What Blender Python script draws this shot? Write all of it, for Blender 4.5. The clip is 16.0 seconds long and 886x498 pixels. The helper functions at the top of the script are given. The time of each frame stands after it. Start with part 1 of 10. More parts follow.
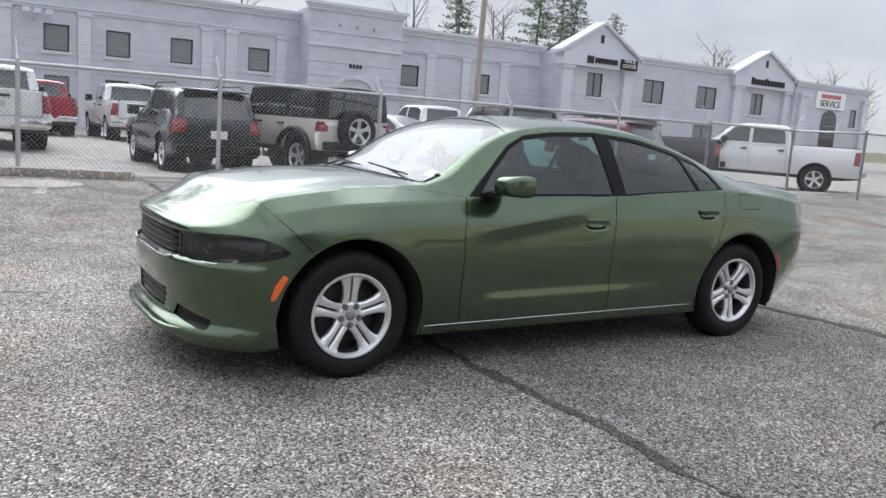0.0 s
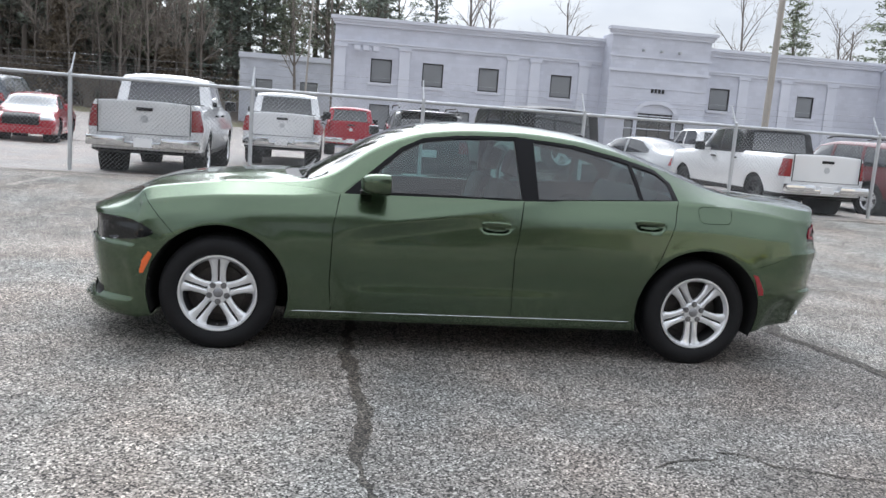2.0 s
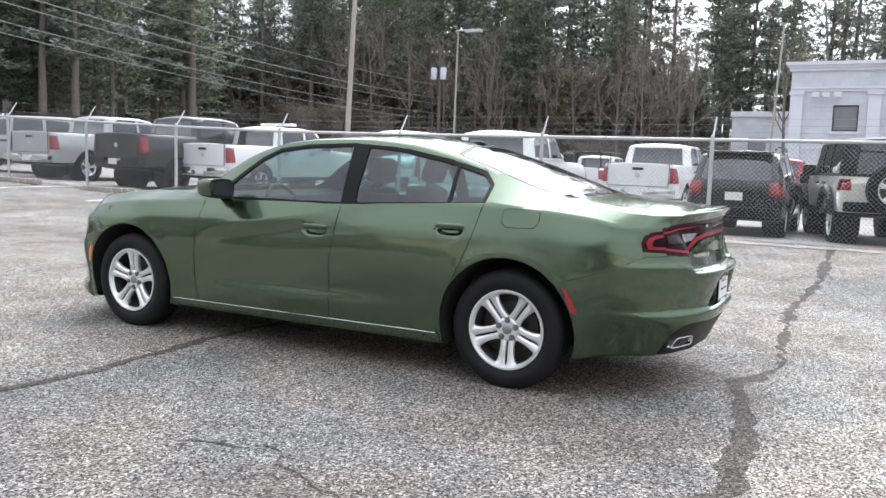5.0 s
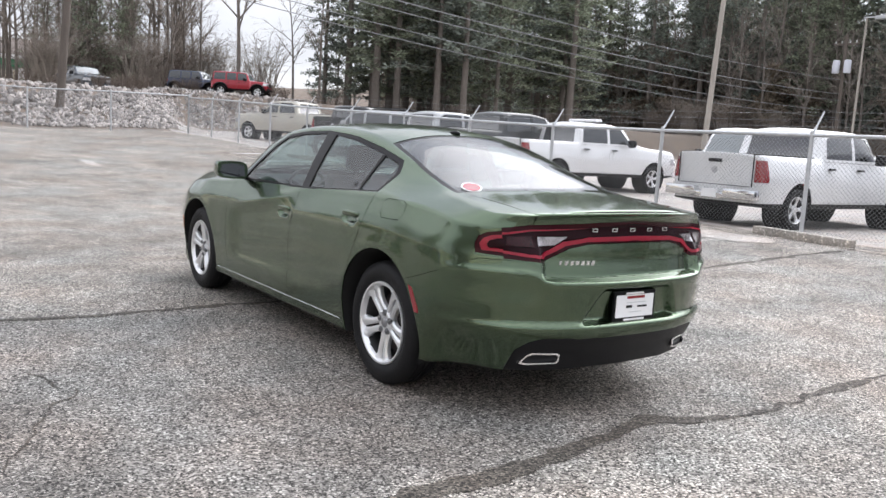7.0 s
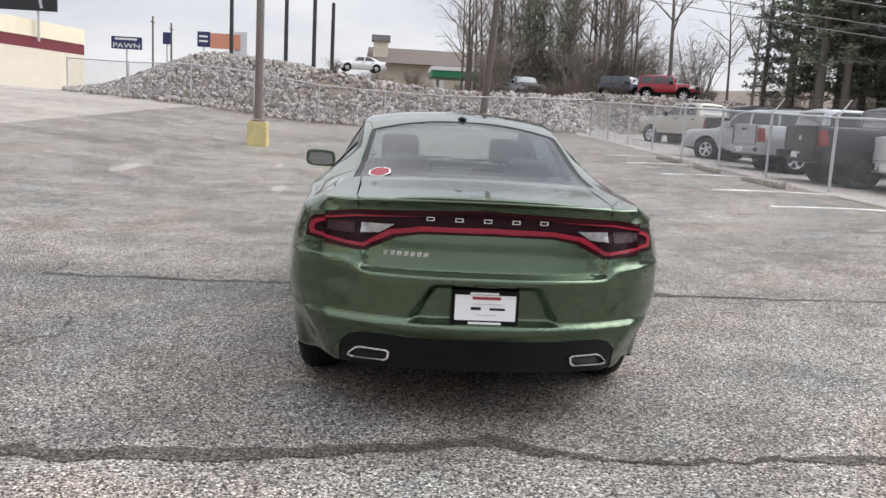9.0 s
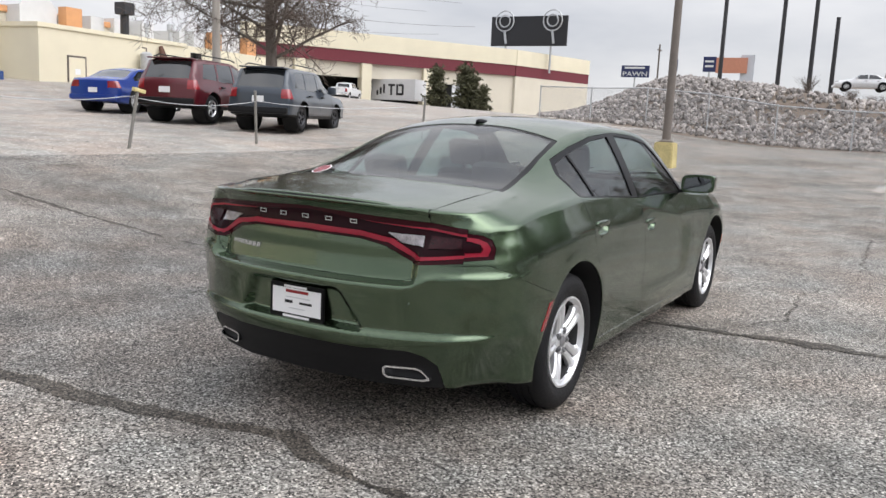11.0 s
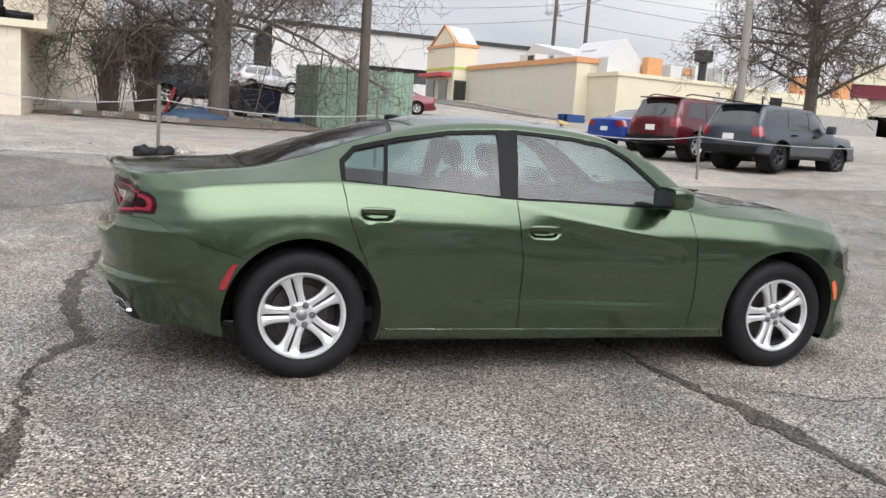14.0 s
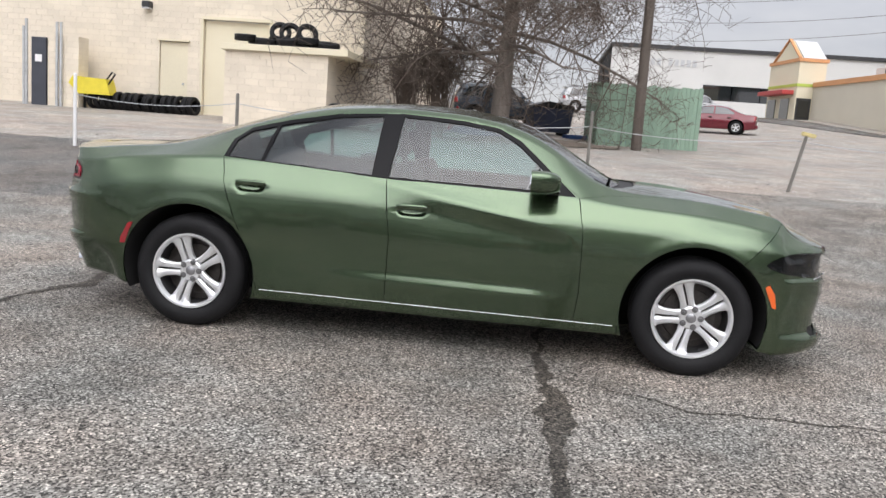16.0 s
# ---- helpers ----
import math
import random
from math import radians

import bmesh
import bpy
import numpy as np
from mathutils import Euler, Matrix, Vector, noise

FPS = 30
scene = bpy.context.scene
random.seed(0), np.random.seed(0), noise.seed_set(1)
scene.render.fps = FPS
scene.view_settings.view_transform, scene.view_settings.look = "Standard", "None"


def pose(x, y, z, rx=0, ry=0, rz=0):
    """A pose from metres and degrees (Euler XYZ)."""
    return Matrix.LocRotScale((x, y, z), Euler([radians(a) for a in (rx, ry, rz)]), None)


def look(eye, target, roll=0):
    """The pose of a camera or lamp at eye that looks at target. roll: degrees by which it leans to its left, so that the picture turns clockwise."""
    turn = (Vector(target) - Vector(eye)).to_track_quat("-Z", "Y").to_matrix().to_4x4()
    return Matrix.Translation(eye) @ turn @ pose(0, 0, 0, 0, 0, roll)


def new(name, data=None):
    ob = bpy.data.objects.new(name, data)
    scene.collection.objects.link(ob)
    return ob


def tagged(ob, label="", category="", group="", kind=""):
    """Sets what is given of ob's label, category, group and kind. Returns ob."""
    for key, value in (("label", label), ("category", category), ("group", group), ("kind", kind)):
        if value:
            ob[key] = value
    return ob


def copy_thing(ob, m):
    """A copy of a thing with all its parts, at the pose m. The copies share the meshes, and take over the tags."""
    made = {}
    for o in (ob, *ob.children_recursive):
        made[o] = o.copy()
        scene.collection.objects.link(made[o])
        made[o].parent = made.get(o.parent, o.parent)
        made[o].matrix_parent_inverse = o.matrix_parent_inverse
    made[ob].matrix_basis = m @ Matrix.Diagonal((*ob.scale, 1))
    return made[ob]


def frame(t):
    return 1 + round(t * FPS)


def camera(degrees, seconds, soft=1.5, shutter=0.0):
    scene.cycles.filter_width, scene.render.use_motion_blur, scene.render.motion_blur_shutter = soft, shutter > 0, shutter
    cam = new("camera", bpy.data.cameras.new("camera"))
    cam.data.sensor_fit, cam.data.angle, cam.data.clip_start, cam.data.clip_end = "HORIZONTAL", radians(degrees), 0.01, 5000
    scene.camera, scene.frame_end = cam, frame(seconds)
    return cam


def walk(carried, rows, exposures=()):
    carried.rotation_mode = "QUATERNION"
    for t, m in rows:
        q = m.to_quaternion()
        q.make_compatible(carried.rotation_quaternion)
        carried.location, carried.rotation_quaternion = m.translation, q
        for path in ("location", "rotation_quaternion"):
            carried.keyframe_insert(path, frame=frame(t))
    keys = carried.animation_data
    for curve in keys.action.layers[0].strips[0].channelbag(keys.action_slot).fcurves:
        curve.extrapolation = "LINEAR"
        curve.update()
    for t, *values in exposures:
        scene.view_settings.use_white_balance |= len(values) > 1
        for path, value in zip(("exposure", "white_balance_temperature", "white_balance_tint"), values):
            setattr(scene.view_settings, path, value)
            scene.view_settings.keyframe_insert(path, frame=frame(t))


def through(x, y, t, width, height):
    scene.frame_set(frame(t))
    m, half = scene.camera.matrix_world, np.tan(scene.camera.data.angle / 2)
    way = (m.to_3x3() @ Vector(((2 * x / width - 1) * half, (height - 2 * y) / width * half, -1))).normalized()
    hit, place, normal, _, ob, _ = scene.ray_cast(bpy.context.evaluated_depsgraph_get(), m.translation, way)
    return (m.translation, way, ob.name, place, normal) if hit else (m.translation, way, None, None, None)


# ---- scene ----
cam = camera(56.3, 16.0)
PATH = [
    (0, (-3.426, -4.798, 1.412), (-2.378, -3.122, 1.106), 4.2),
    (0.5, (-2.924, -5.208, 1.435), (-2.04, -3.44, 1.132), 4.3),
    (1, (-2.319, -5.561, 1.439), (-1.619, -3.712, 1.133), 4.3),
    (1.5, (-1.638, -5.775, 1.449), (-1.14, -3.862, 1.143), 4.2),
    (2, (-0.908, -5.929, 1.459), (-0.622, -3.972, 1.159), 4.2),
    (2.5, (-0.17, -5.964, 1.455), (-0.1, -3.985, 1.172), 3.9),
    (3, (0.598, -5.982, 1.45), (0.45, -4.005, 1.187), 3.6),
    (3.2, (0.908, -5.956, 1.428), (0.676, -3.986, 1.173), 3.4),
    (5.3, (3.734, -5.006, 1.304), (2.697, -3.309, 1.09), 2.3),
    (5.5, (3.96, -4.83, 1.334), (2.848, -3.182, 1.115), 2.7),
    (6, (4.529, -4.416, 1.362), (3.232, -2.91, 1.131), 3.1),
    (6.5, (5.024, -3.87, 1.371), (3.557, -2.533, 1.126), 3.3),
    (7, (5.446, -3.267, 1.386), (3.827, -2.123, 1.125), 3.4),
    (7.5, (5.813, -2.64, 1.408), (4.065, -1.708, 1.132), 3.4),
    (8, (6.083, -1.945, 1.418), (4.228, -1.253, 1.13), 3.1),
    (8.5, (6.206, -1.202, 1.42), (4.276, -0.772, 1.123), 3.1),
    (9, (6.216, -0.473, 1.428), (4.245, -0.328, 1.119), 3.0),
    (9.2, (6.183, -0.169, 1.445), (4.208, -0.144, 1.132), 3.2),
    (11.3, (5.212, 2.767, 1.432), (3.585, 1.645, 1.129), 3.0),
    (11.5, (5.066, 3.009, 1.427), (3.498, 1.804, 1.127), 3.3),
    (12, (4.617, 3.557, 1.404), (3.213, 2.164, 1.107), 3.7),
    (12.5, (4.071, 4.083, 1.399), (2.848, 2.528, 1.098), 4.1),
    (13, (3.48, 4.53, 1.388), (2.452, 2.841, 1.091), 4.1),
    (13.5, (2.828, 4.927, 1.383), (2.006, 3.128, 1.091), 3.9),
    (14, (2.181, 5.208, 1.373), (1.564, 3.326, 1.09), 4.1),
    (14.5, (1.492, 5.44, 1.373), (1.088, 3.501, 1.096), 4.1),
    (15, (0.808, 5.607, 1.364), (0.616, 3.635, 1.09), 4.0),
    (15.5, (0.099, 5.733, 1.352), (0.119, 3.752, 1.075), 4.0),
    (16, (-0.597, 5.743, 1.334), (-0.374, 3.776, 1.046), 4.2),
]
walk(cam, [(t, look(eye, target, roll)) for t, eye, target, roll in PATH], [(0, 0.55, 6300, 10), (3, 0.86, 6250, 9), (5.5, 1.12, 6350, 11), (8, 0.82, 6550, 12), (11.5, 0.58, 6600, 11), (14, 0.6, 6620, 11), (16, 0.47, 6650, 12)])

# ---- light ----
world = bpy.data.worlds.new("overcast_sky")
scene.world = world
world.use_nodes = True
wn, wl_ = world.node_tree.nodes, world.node_tree.links
wn.clear()
w_out, w_bg = wn.new("ShaderNodeOutputWorld"), wn.new("ShaderNodeBackground")
w_sky, w_co, w_map = wn.new("ShaderNodeTexSky"), wn.new("ShaderNodeTexCoord"), wn.new("ShaderNodeMapping")
w_sky.sky_type, w_sky.sun_disc = "NISHITA", False
w_sky.sun_elevation, w_sky.sun_rotation = radians(43), radians(-9)
w_cloud, w_ramp, w_mix, w_mul = wn.new("ShaderNodeTexNoise"), wn.new("ShaderNodeValToRGB"), wn.new("ShaderNodeMixRGB"), wn.new("ShaderNodeMixRGB")
w_map.inputs["Scale"].default_value = (1.0, 1.0, 3.2)
w_cloud.inputs["Scale"].default_value, w_cloud.inputs["Detail"].default_value, w_cloud.inputs["Roughness"].default_value = 2.2, 6, 0.55
w_ramp.color_ramp.elements[0].position, w_ramp.color_ramp.elements[0].color = 0.32, (5.6, 5.9, 6.6, 1)
w_ramp.color_ramp.elements[1].position, w_ramp.color_ramp.elements[1].color = 0.68, (9.0, 9.1, 9.4, 1)
w_mix.inputs[0].default_value = 0.88
wl_.new(w_co.outputs["Generated"], w_map.inputs["Vector"])
wl_.new(w_map.outputs["Vector"], w_cloud.inputs["Vector"])
wl_.new(w_cloud.outputs["Fac"], w_ramp.inputs["Fac"])
wl_.new(w_sky.outputs["Color"], w_mix.inputs[1])
wl_.new(w_ramp.outputs["Color"], w_mix.inputs[2])
w_sep, w_grad = wn.new("ShaderNodeSeparateXYZ"), wn.new("ShaderNodeMapRange")
w_grad.inputs["From Min"].default_value, w_grad.inputs["From Max"].default_value = 0.12, 0.95
w_grad.inputs["To Min"].default_value, w_grad.inputs["To Max"].default_value = 1.0, 2.0
w_mul.blend_type, w_mul.inputs[0].default_value = "MULTIPLY", 1.0
wl_.new(w_co.outputs["Generated"], w_sep.inputs[0])
wl_.new(w_sep.outputs["Z"], w_grad.inputs["Value"])
wl_.new(w_mix.outputs["Color"], w_mul.inputs[1])
# the veiled sun brightens the cloud round it
w_dot, w_glow, w_add = wn.new("ShaderNodeVectorMath"), wn.new("ShaderNodeMapRange"), wn.new("ShaderNodeMath")
w_dot.operation, w_glow.interpolation_type = "DOT_PRODUCT", "SMOOTHSTEP"
w_dot.inputs[1].default_value = (-0.11, 0.72, 0.68)
w_glow.inputs["From Min"].default_value, w_glow.inputs["From Max"].default_value = 0.73, 1.0
w_glow.inputs["To Min"].default_value, w_glow.inputs["To Max"].default_value = 0.0, 3.2
w_co2 = wn.new("ShaderNodeTexCoord")
wl_.new(w_co2.outputs["Generated"], w_dot.inputs[0])
wl_.new(w_dot.outputs["Value"], w_glow.inputs["Value"])
wl_.new(w_grad.outputs["Result"], w_add.inputs[0])
wl_.new(w_glow.outputs["Result"], w_add.inputs[1])
wl_.new(w_add.outputs[0], w_mul.inputs[2])
wl_.new(w_mul.outputs["Color"], w_bg.inputs["Color"])
w_bg.inputs["Strength"].default_value = 0.068
wl_.new(w_bg.outputs["Background"], w_out.inputs["Surface"])

sun_data = bpy.data.lights.new("sun", "SUN")
sun_data.energy, sun_data.angle, sun_data.color = 0.55, radians(70), (1.0, 0.96, 0.9)
sun = new("sun", sun_data)
sun.matrix_world = look((-5, 32, 30), (0, 0, 0))

# ---- materials ----
def nodes_of(name):
    m = bpy.data.materials.new(name)
    m.use_nodes = True
    nt = m.node_tree
    return m, nt, nt.nodes["Principled BSDF"]


def put(nt, kind, **values):
    n = nt.nodes.new(kind)
    for key, value in values.items():
        n.inputs[key].default_value = value
    return n


def paint(name, color, rough=0.6, metal=0.0, var=0.15, scale=3.0, fine=60.0, bump=0.0, coat=0.0, spec=0.5, dist=0.01, per_object=0.0, stretch=(1, 1, 1)):
    """A surface with broad and fine variation of its colour, and fine relief."""
    m, nt, b = nodes_of(name)
    co = nt.nodes.new("ShaderNodeTexCoord")
    mp = put(nt, "ShaderNodeMapping", Scale=stretch)
    nt.links.new(co.outputs["Object"], mp.inputs["Vector"])
    broad, grain = put(nt, "ShaderNodeTexNoise", Scale=scale, Detail=5.0), put(nt, "ShaderNodeTexNoise", Scale=fine, Detail=3.0)
    for n in (broad, grain):
        nt.links.new(mp.outputs["Vector"], n.inputs["Vector"])
    add = nt.nodes.new("ShaderNodeMath")
    add.operation = "ADD"
    nt.links.new(broad.outputs["Fac"], add.inputs[0])
    nt.links.new(grain.outputs["Fac"], add.inputs[1])
    ramp = put(nt, "ShaderNodeMapRange", **{"From Min": 0.6, "From Max": 1.4, "To Min": 1 - var, "To Max": 1 + var})
    nt.links.new(add.outputs[0], ramp.inputs["Value"])
    source = ramp.outputs["Result"]
    if per_object:
        info = nt.nodes.new("ShaderNodeObjectInfo")
        pr = put(nt, "ShaderNodeMapRange", **{"To Min": 1 - per_object, "To Max": 1 + per_object})
        nt.links.new(info.outputs["Random"], pr.inputs["Value"])
        mul = nt.nodes.new("ShaderNodeMath")
        mul.operation = "MULTIPLY"
        nt.links.new(source, mul.inputs[0])
        nt.links.new(pr.outputs["Result"], mul.inputs[1])
        source = mul.outputs[0]
    tint = nt.nodes.new("ShaderNodeMixRGB")
    tint.blend_type, tint.inputs[0].default_value, tint.inputs[1].default_value = "MULTIPLY", 1.0, (*color, 1)
    nt.links.new(source, tint.inputs[2])
    nt.links.new(tint.outputs["Color"], b.inputs["Base Color"])
    b.inputs["Roughness"].default_value, b.inputs["Metallic"].default_value = rough, metal
    b.inputs["Coat Weight"].default_value, b.inputs["Specular IOR Level"].default_value = coat, spec
    b.inputs["Coat Roughness"].default_value = 0.04
    if bump:
        bp = put(nt, "ShaderNodeBump", Strength=bump, Distance=dist)
        nt.links.new(grain.outputs["Fac"], bp.inputs["Height"])
        nt.links.new(bp.outputs["Normal"], b.inputs["Normal"])
    return m


def glass(name, color=(0.6, 0.66, 0.62), rough=0.0, clear=0.55, mirror=0.06):
    """A thin tinted pane: it lets part of the light straight through and mirrors the sky."""
    m, nt, b = nodes_of(name)
    b.inputs["Base Color"].default_value, b.inputs["Roughness"].default_value = (0.012, 0.014, 0.013, 1), 0.03 + rough
    b.inputs["IOR"].default_value, b.inputs["Specular IOR Level"].default_value = 1.52, 0.8
    tr = put(nt, "ShaderNodeBsdfTransparent", Color=(*color, 1))
    gl = put(nt, "ShaderNodeBsdfGlossy", Roughness=0.02)
    lw = put(nt, "ShaderNodeLayerWeight", Blend=0.5)
    fr, edge = nt.nodes.new("ShaderNodeMath"), nt.nodes.new("ShaderNodeMath")
    edge.operation, edge.inputs[1].default_value = "POWER", 5.0
    fr.operation, fr.inputs[1].default_value, fr.inputs[2].default_value, fr.use_clamp = "MULTIPLY_ADD", 1 - mirror, mirror, True
    nt.links.new(lw.outputs["Facing"], edge.inputs[0])
    nt.links.new(edge.outputs[0], fr.inputs[0])
    mx1, mx2 = put(nt, "ShaderNodeMixShader", Fac=clear), nt.nodes.new("ShaderNodeMixShader")
    nt.links.new(b.outputs["BSDF"], mx1.inputs[1])
    nt.links.new(tr.outputs["BSDF"], mx1.inputs[2])
    nt.links.new(fr.outputs[0], mx2.inputs["Fac"])
    nt.links.new(mx1.outputs["Shader"], mx2.inputs[1])
    nt.links.new(gl.outputs["BSDF"], mx2.inputs[2])
    nt.links.new(mx2.outputs["Shader"], nt.nodes["Material Output"].inputs["Surface"])
    return m


def car_paint(name, color, flake=0.35, rough=0.32):
    m = paint(name, color, rough, flake, 0.06, 2.0, 900.0, 0.0, 1.0, 0.5)
    m.node_tree.nodes["Principled BSDF"].inputs["Coat Roughness"].default_value = 0.03
    m.node_tree.nodes["Principled BSDF"].inputs["Specular Tint"].default_value = (0.62, 0.66, 0.62, 1)
    return m


def asphalt(name, low, high, stain, grit=170.0, bump=0.5, slab=None):
    """Worn paving: stones in a dark binder, broad stains and wear."""
    m, nt, b = nodes_of(name)
    co = nt.nodes.new("ShaderNodeTexCoord")
    cells, wear, patch, blot = put(nt, "ShaderNodeTexVoronoi", Scale=grit), put(nt, "ShaderNodeTexNoise", Scale=0.32, Detail=7.0, Roughness=0.62), put(nt, "ShaderNodeTexNoise", Scale=1.7, Detail=6.0, Roughness=0.65), put(nt, "ShaderNodeTexNoise", Scale=38.0, Detail=4.0, Roughness=0.7)
    for n in (cells, wear, patch, blot):
        nt.links.new(co.outputs["Object"], n.inputs["Vector"])
    bw = nt.nodes.new("ShaderNodeRGBToBW")
    nt.links.new(cells.outputs["Color"], bw.inputs["Color"])
    stones = nt.nodes.new("ShaderNodeValToRGB")
    e = stones.color_ramp.elements
    e[0].position, e[0].color, e[1].position, e[1].color = 0.24, (*low, 1), 0.76, (*high, 1)
    bright = e.new(0.86)
    bright.color = (*[min(0.85, c * 1.8) for c in high], 1)
    nt.links.new(bw.outputs["Val"], stones.inputs["Fac"])
    mix = nt.nodes.new("ShaderNodeMixRGB")
    mix.blend_type = "MULTIPLY"
    mix.inputs[0].default_value = 1.0
    add = nt.nodes.new("ShaderNodeMath")
    add.operation = "ADD"
    add2 = nt.nodes.new("ShaderNodeMath")
    add2.operation = "ADD"
    nt.links.new(wear.outputs["Fac"], add.inputs[0])
    nt.links.new(patch.outputs["Fac"], add.inputs[1])
    nt.links.new(add.outputs[0], add2.inputs[0])
    nt.links.new(blot.outputs["Fac"], add2.inputs[1])
    ramp = nt.nodes.new("ShaderNodeValToRGB")
    e = ramp.color_ramp.elements
    e[0].position, e[0].color, e[1].position, e[1].color = 0.41, (*stain, 1), 0.59, (1.14, 1.12, 1.09, 1)
    half = nt.nodes.new("ShaderNodeMath")
    half.operation, half.inputs[1].default_value = "MULTIPLY", 1 / 3
    nt.links.new(add2.outputs[0], half.inputs[0])
    nt.links.new(half.outputs[0], ramp.inputs["Fac"])
    nt.links.new(stones.outputs["Color"], mix.inputs[1])
    nt.links.new(ramp.outputs["Color"], mix.inputs[2])
    hue, hues = put(nt, "ShaderNodeTexNoise", Scale=0.75, Detail=5.0, Roughness=0.6), nt.nodes.new("ShaderNodeValToRGB")
    nt.links.new(co.outputs["Object"], hue.inputs["Vector"])
    e = hues.color_ramp.elements
    e[0].position, e[0].color, e[1].position, e[1].color = 0.36, (0.965, 1.0, 1.0, 1), 0.64, (1.10, 1.0, 0.93, 1)
    nt.links.new(hue.outputs["Fac"], hues.inputs["Fac"])
    toned = nt.nodes.new("ShaderNodeMixRGB")
    toned.blend_type, toned.inputs[0].default_value = "MULTIPLY", 1.0
    nt.links.new(mix.outputs["Color"], toned.inputs[1])
    nt.links.new(hues.outputs["Color"], toned.inputs[2])
    colour = toned.outputs["Color"]
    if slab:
        # one darker area, paving tone and painted car shadow together, with ragged edges: x0, x1, y0, y1, shade
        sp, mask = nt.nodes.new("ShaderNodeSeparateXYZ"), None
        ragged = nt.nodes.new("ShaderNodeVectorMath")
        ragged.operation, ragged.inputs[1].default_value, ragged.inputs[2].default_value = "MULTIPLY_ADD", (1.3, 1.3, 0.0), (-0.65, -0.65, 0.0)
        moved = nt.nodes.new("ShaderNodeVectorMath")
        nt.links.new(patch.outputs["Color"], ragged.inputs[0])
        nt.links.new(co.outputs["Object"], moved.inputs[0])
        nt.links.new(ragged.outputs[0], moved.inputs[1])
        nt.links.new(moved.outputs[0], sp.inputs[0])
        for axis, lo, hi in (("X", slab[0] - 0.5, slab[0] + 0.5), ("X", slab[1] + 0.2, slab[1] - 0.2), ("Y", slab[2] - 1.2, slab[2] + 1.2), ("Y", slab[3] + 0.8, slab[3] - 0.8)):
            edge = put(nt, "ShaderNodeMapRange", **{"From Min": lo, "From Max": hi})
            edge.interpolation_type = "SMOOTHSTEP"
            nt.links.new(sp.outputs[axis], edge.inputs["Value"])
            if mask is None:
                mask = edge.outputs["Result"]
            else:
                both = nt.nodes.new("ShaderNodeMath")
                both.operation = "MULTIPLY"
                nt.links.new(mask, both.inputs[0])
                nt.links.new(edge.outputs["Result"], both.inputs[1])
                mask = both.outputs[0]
        darkened = nt.nodes.new("ShaderNodeMixRGB")
        darkened.blend_type, darkened.inputs[2].default_value = "MULTIPLY", (slab[4], slab[4] * 1.01, slab[4] * 1.03, 1)
        nt.links.new(mask, darkened.inputs[0])
        nt.links.new(colour, darkened.inputs[1])
        colour = darkened.outputs["Color"]
    nt.links.new(colour, b.inputs["Base Color"])
    b.inputs["Roughness"].default_value, b.inputs["Specular IOR Level"].default_value = 0.78, 0.35
    bp = put(nt, "ShaderNodeBump", Strength=bump, Distance=0.006)
    nt.links.new(bw.outputs["Val"], bp.inputs["Height"])
    nt.links.new(bp.outputs["Normal"], b.inputs["Normal"])
    return m


def glowless_lens(name, color, rough=0.08):
    return paint(name, color, rough, 0.0, 0.1, 20.0, 200.0, 0.1, 1.0, 0.6)


GREEN = car_paint("metallic_green_paint", (0.082, 0.122, 0.070), 0.95, 0.25)
GREEN.node_tree.nodes["Principled BSDF"].inputs["Coat Roughness"].default_value = 0.06
LAMP_BLACK = paint("lamp_black", (0.004, 0.004, 0.005), 0.3, 0, 0.1, 6, 300, 0, 0.0, 0.3)
DEEP_RED = paint("deep_red_lamp_panel", (0.014, 0.002, 0.004), 0.2, 0, 0.1, 6, 300, 0, 0.0, 0.12)
WIRE = paint("fence_wire", (0.3, 0.31, 0.32), 0.6, 0.3, 0.15)
BLACK_TRIM = paint("black_plastic", (0.010, 0.010, 0.011), 0.42, 0, 0.2, 6, 300, 0.15, 0.0, 0.22)
GLOSS_BLACK = paint("gloss_black", (0.005, 0.005, 0.006), 0.3, 0, 0.1, 6, 300, 0, 0.0, 0.14)
# near black, also laid where gaps and interiors are only unlit
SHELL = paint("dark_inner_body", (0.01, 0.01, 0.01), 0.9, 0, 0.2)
RUBBER = paint("tyre_rubber", (0.010, 0.010, 0.011), 0.6, 0, 0.3, 8, 120, 0.35, 0.0, 0.25)
ALLOY = paint("silver_alloy", (0.78, 0.79, 0.80), 0.28, 0.62, 0.06, 10, 400, 0.05)
BRAKE = paint("cast_iron_brake", (0.10, 0.09, 0.085), 0.55, 0.7, 0.3, 12, 80, 0.2)
CHROME = paint("chrome", (0.75, 0.76, 0.77), 0.1, 1.0, 0.03)
RED_LENS = glowless_lens("red_lens", (0.27, 0.010, 0.015))
RED_BAND = paint("bright_red_lens", (0.25, 0.011, 0.026), 0.15, 0, 0.1, 20, 200, 0.1, 0.15, 0.3)
DARK_LENS = paint("dark_red_lens", (0.03, 0.002, 0.005), 0.18, 0, 0.1, 20, 200, 0, 0.0, 0.2)
GREY_LENS = paint("smoky_grey_lens", (0.022, 0.003, 0.005), 0.12, 0.0, 0.5, 40, 160, 0.1, 0.0, 0.25)
REVERSE_LENS = paint("grey_reversing_lens", (0.3, 0.28, 0.29), 0.1, 0.4, 0.6, 30, 140, 0.2, 1.0)
NUT = paint("grey_steel_nut", (0.22, 0.22, 0.225), 0.3, 0.7, 0.1)
# inside of the rim: its shade is put into a dark grey
BARREL = paint("shaded_grey_barrel", (0.05, 0.05, 0.052), 0.5, 0.5, 0.2, 10, 200)
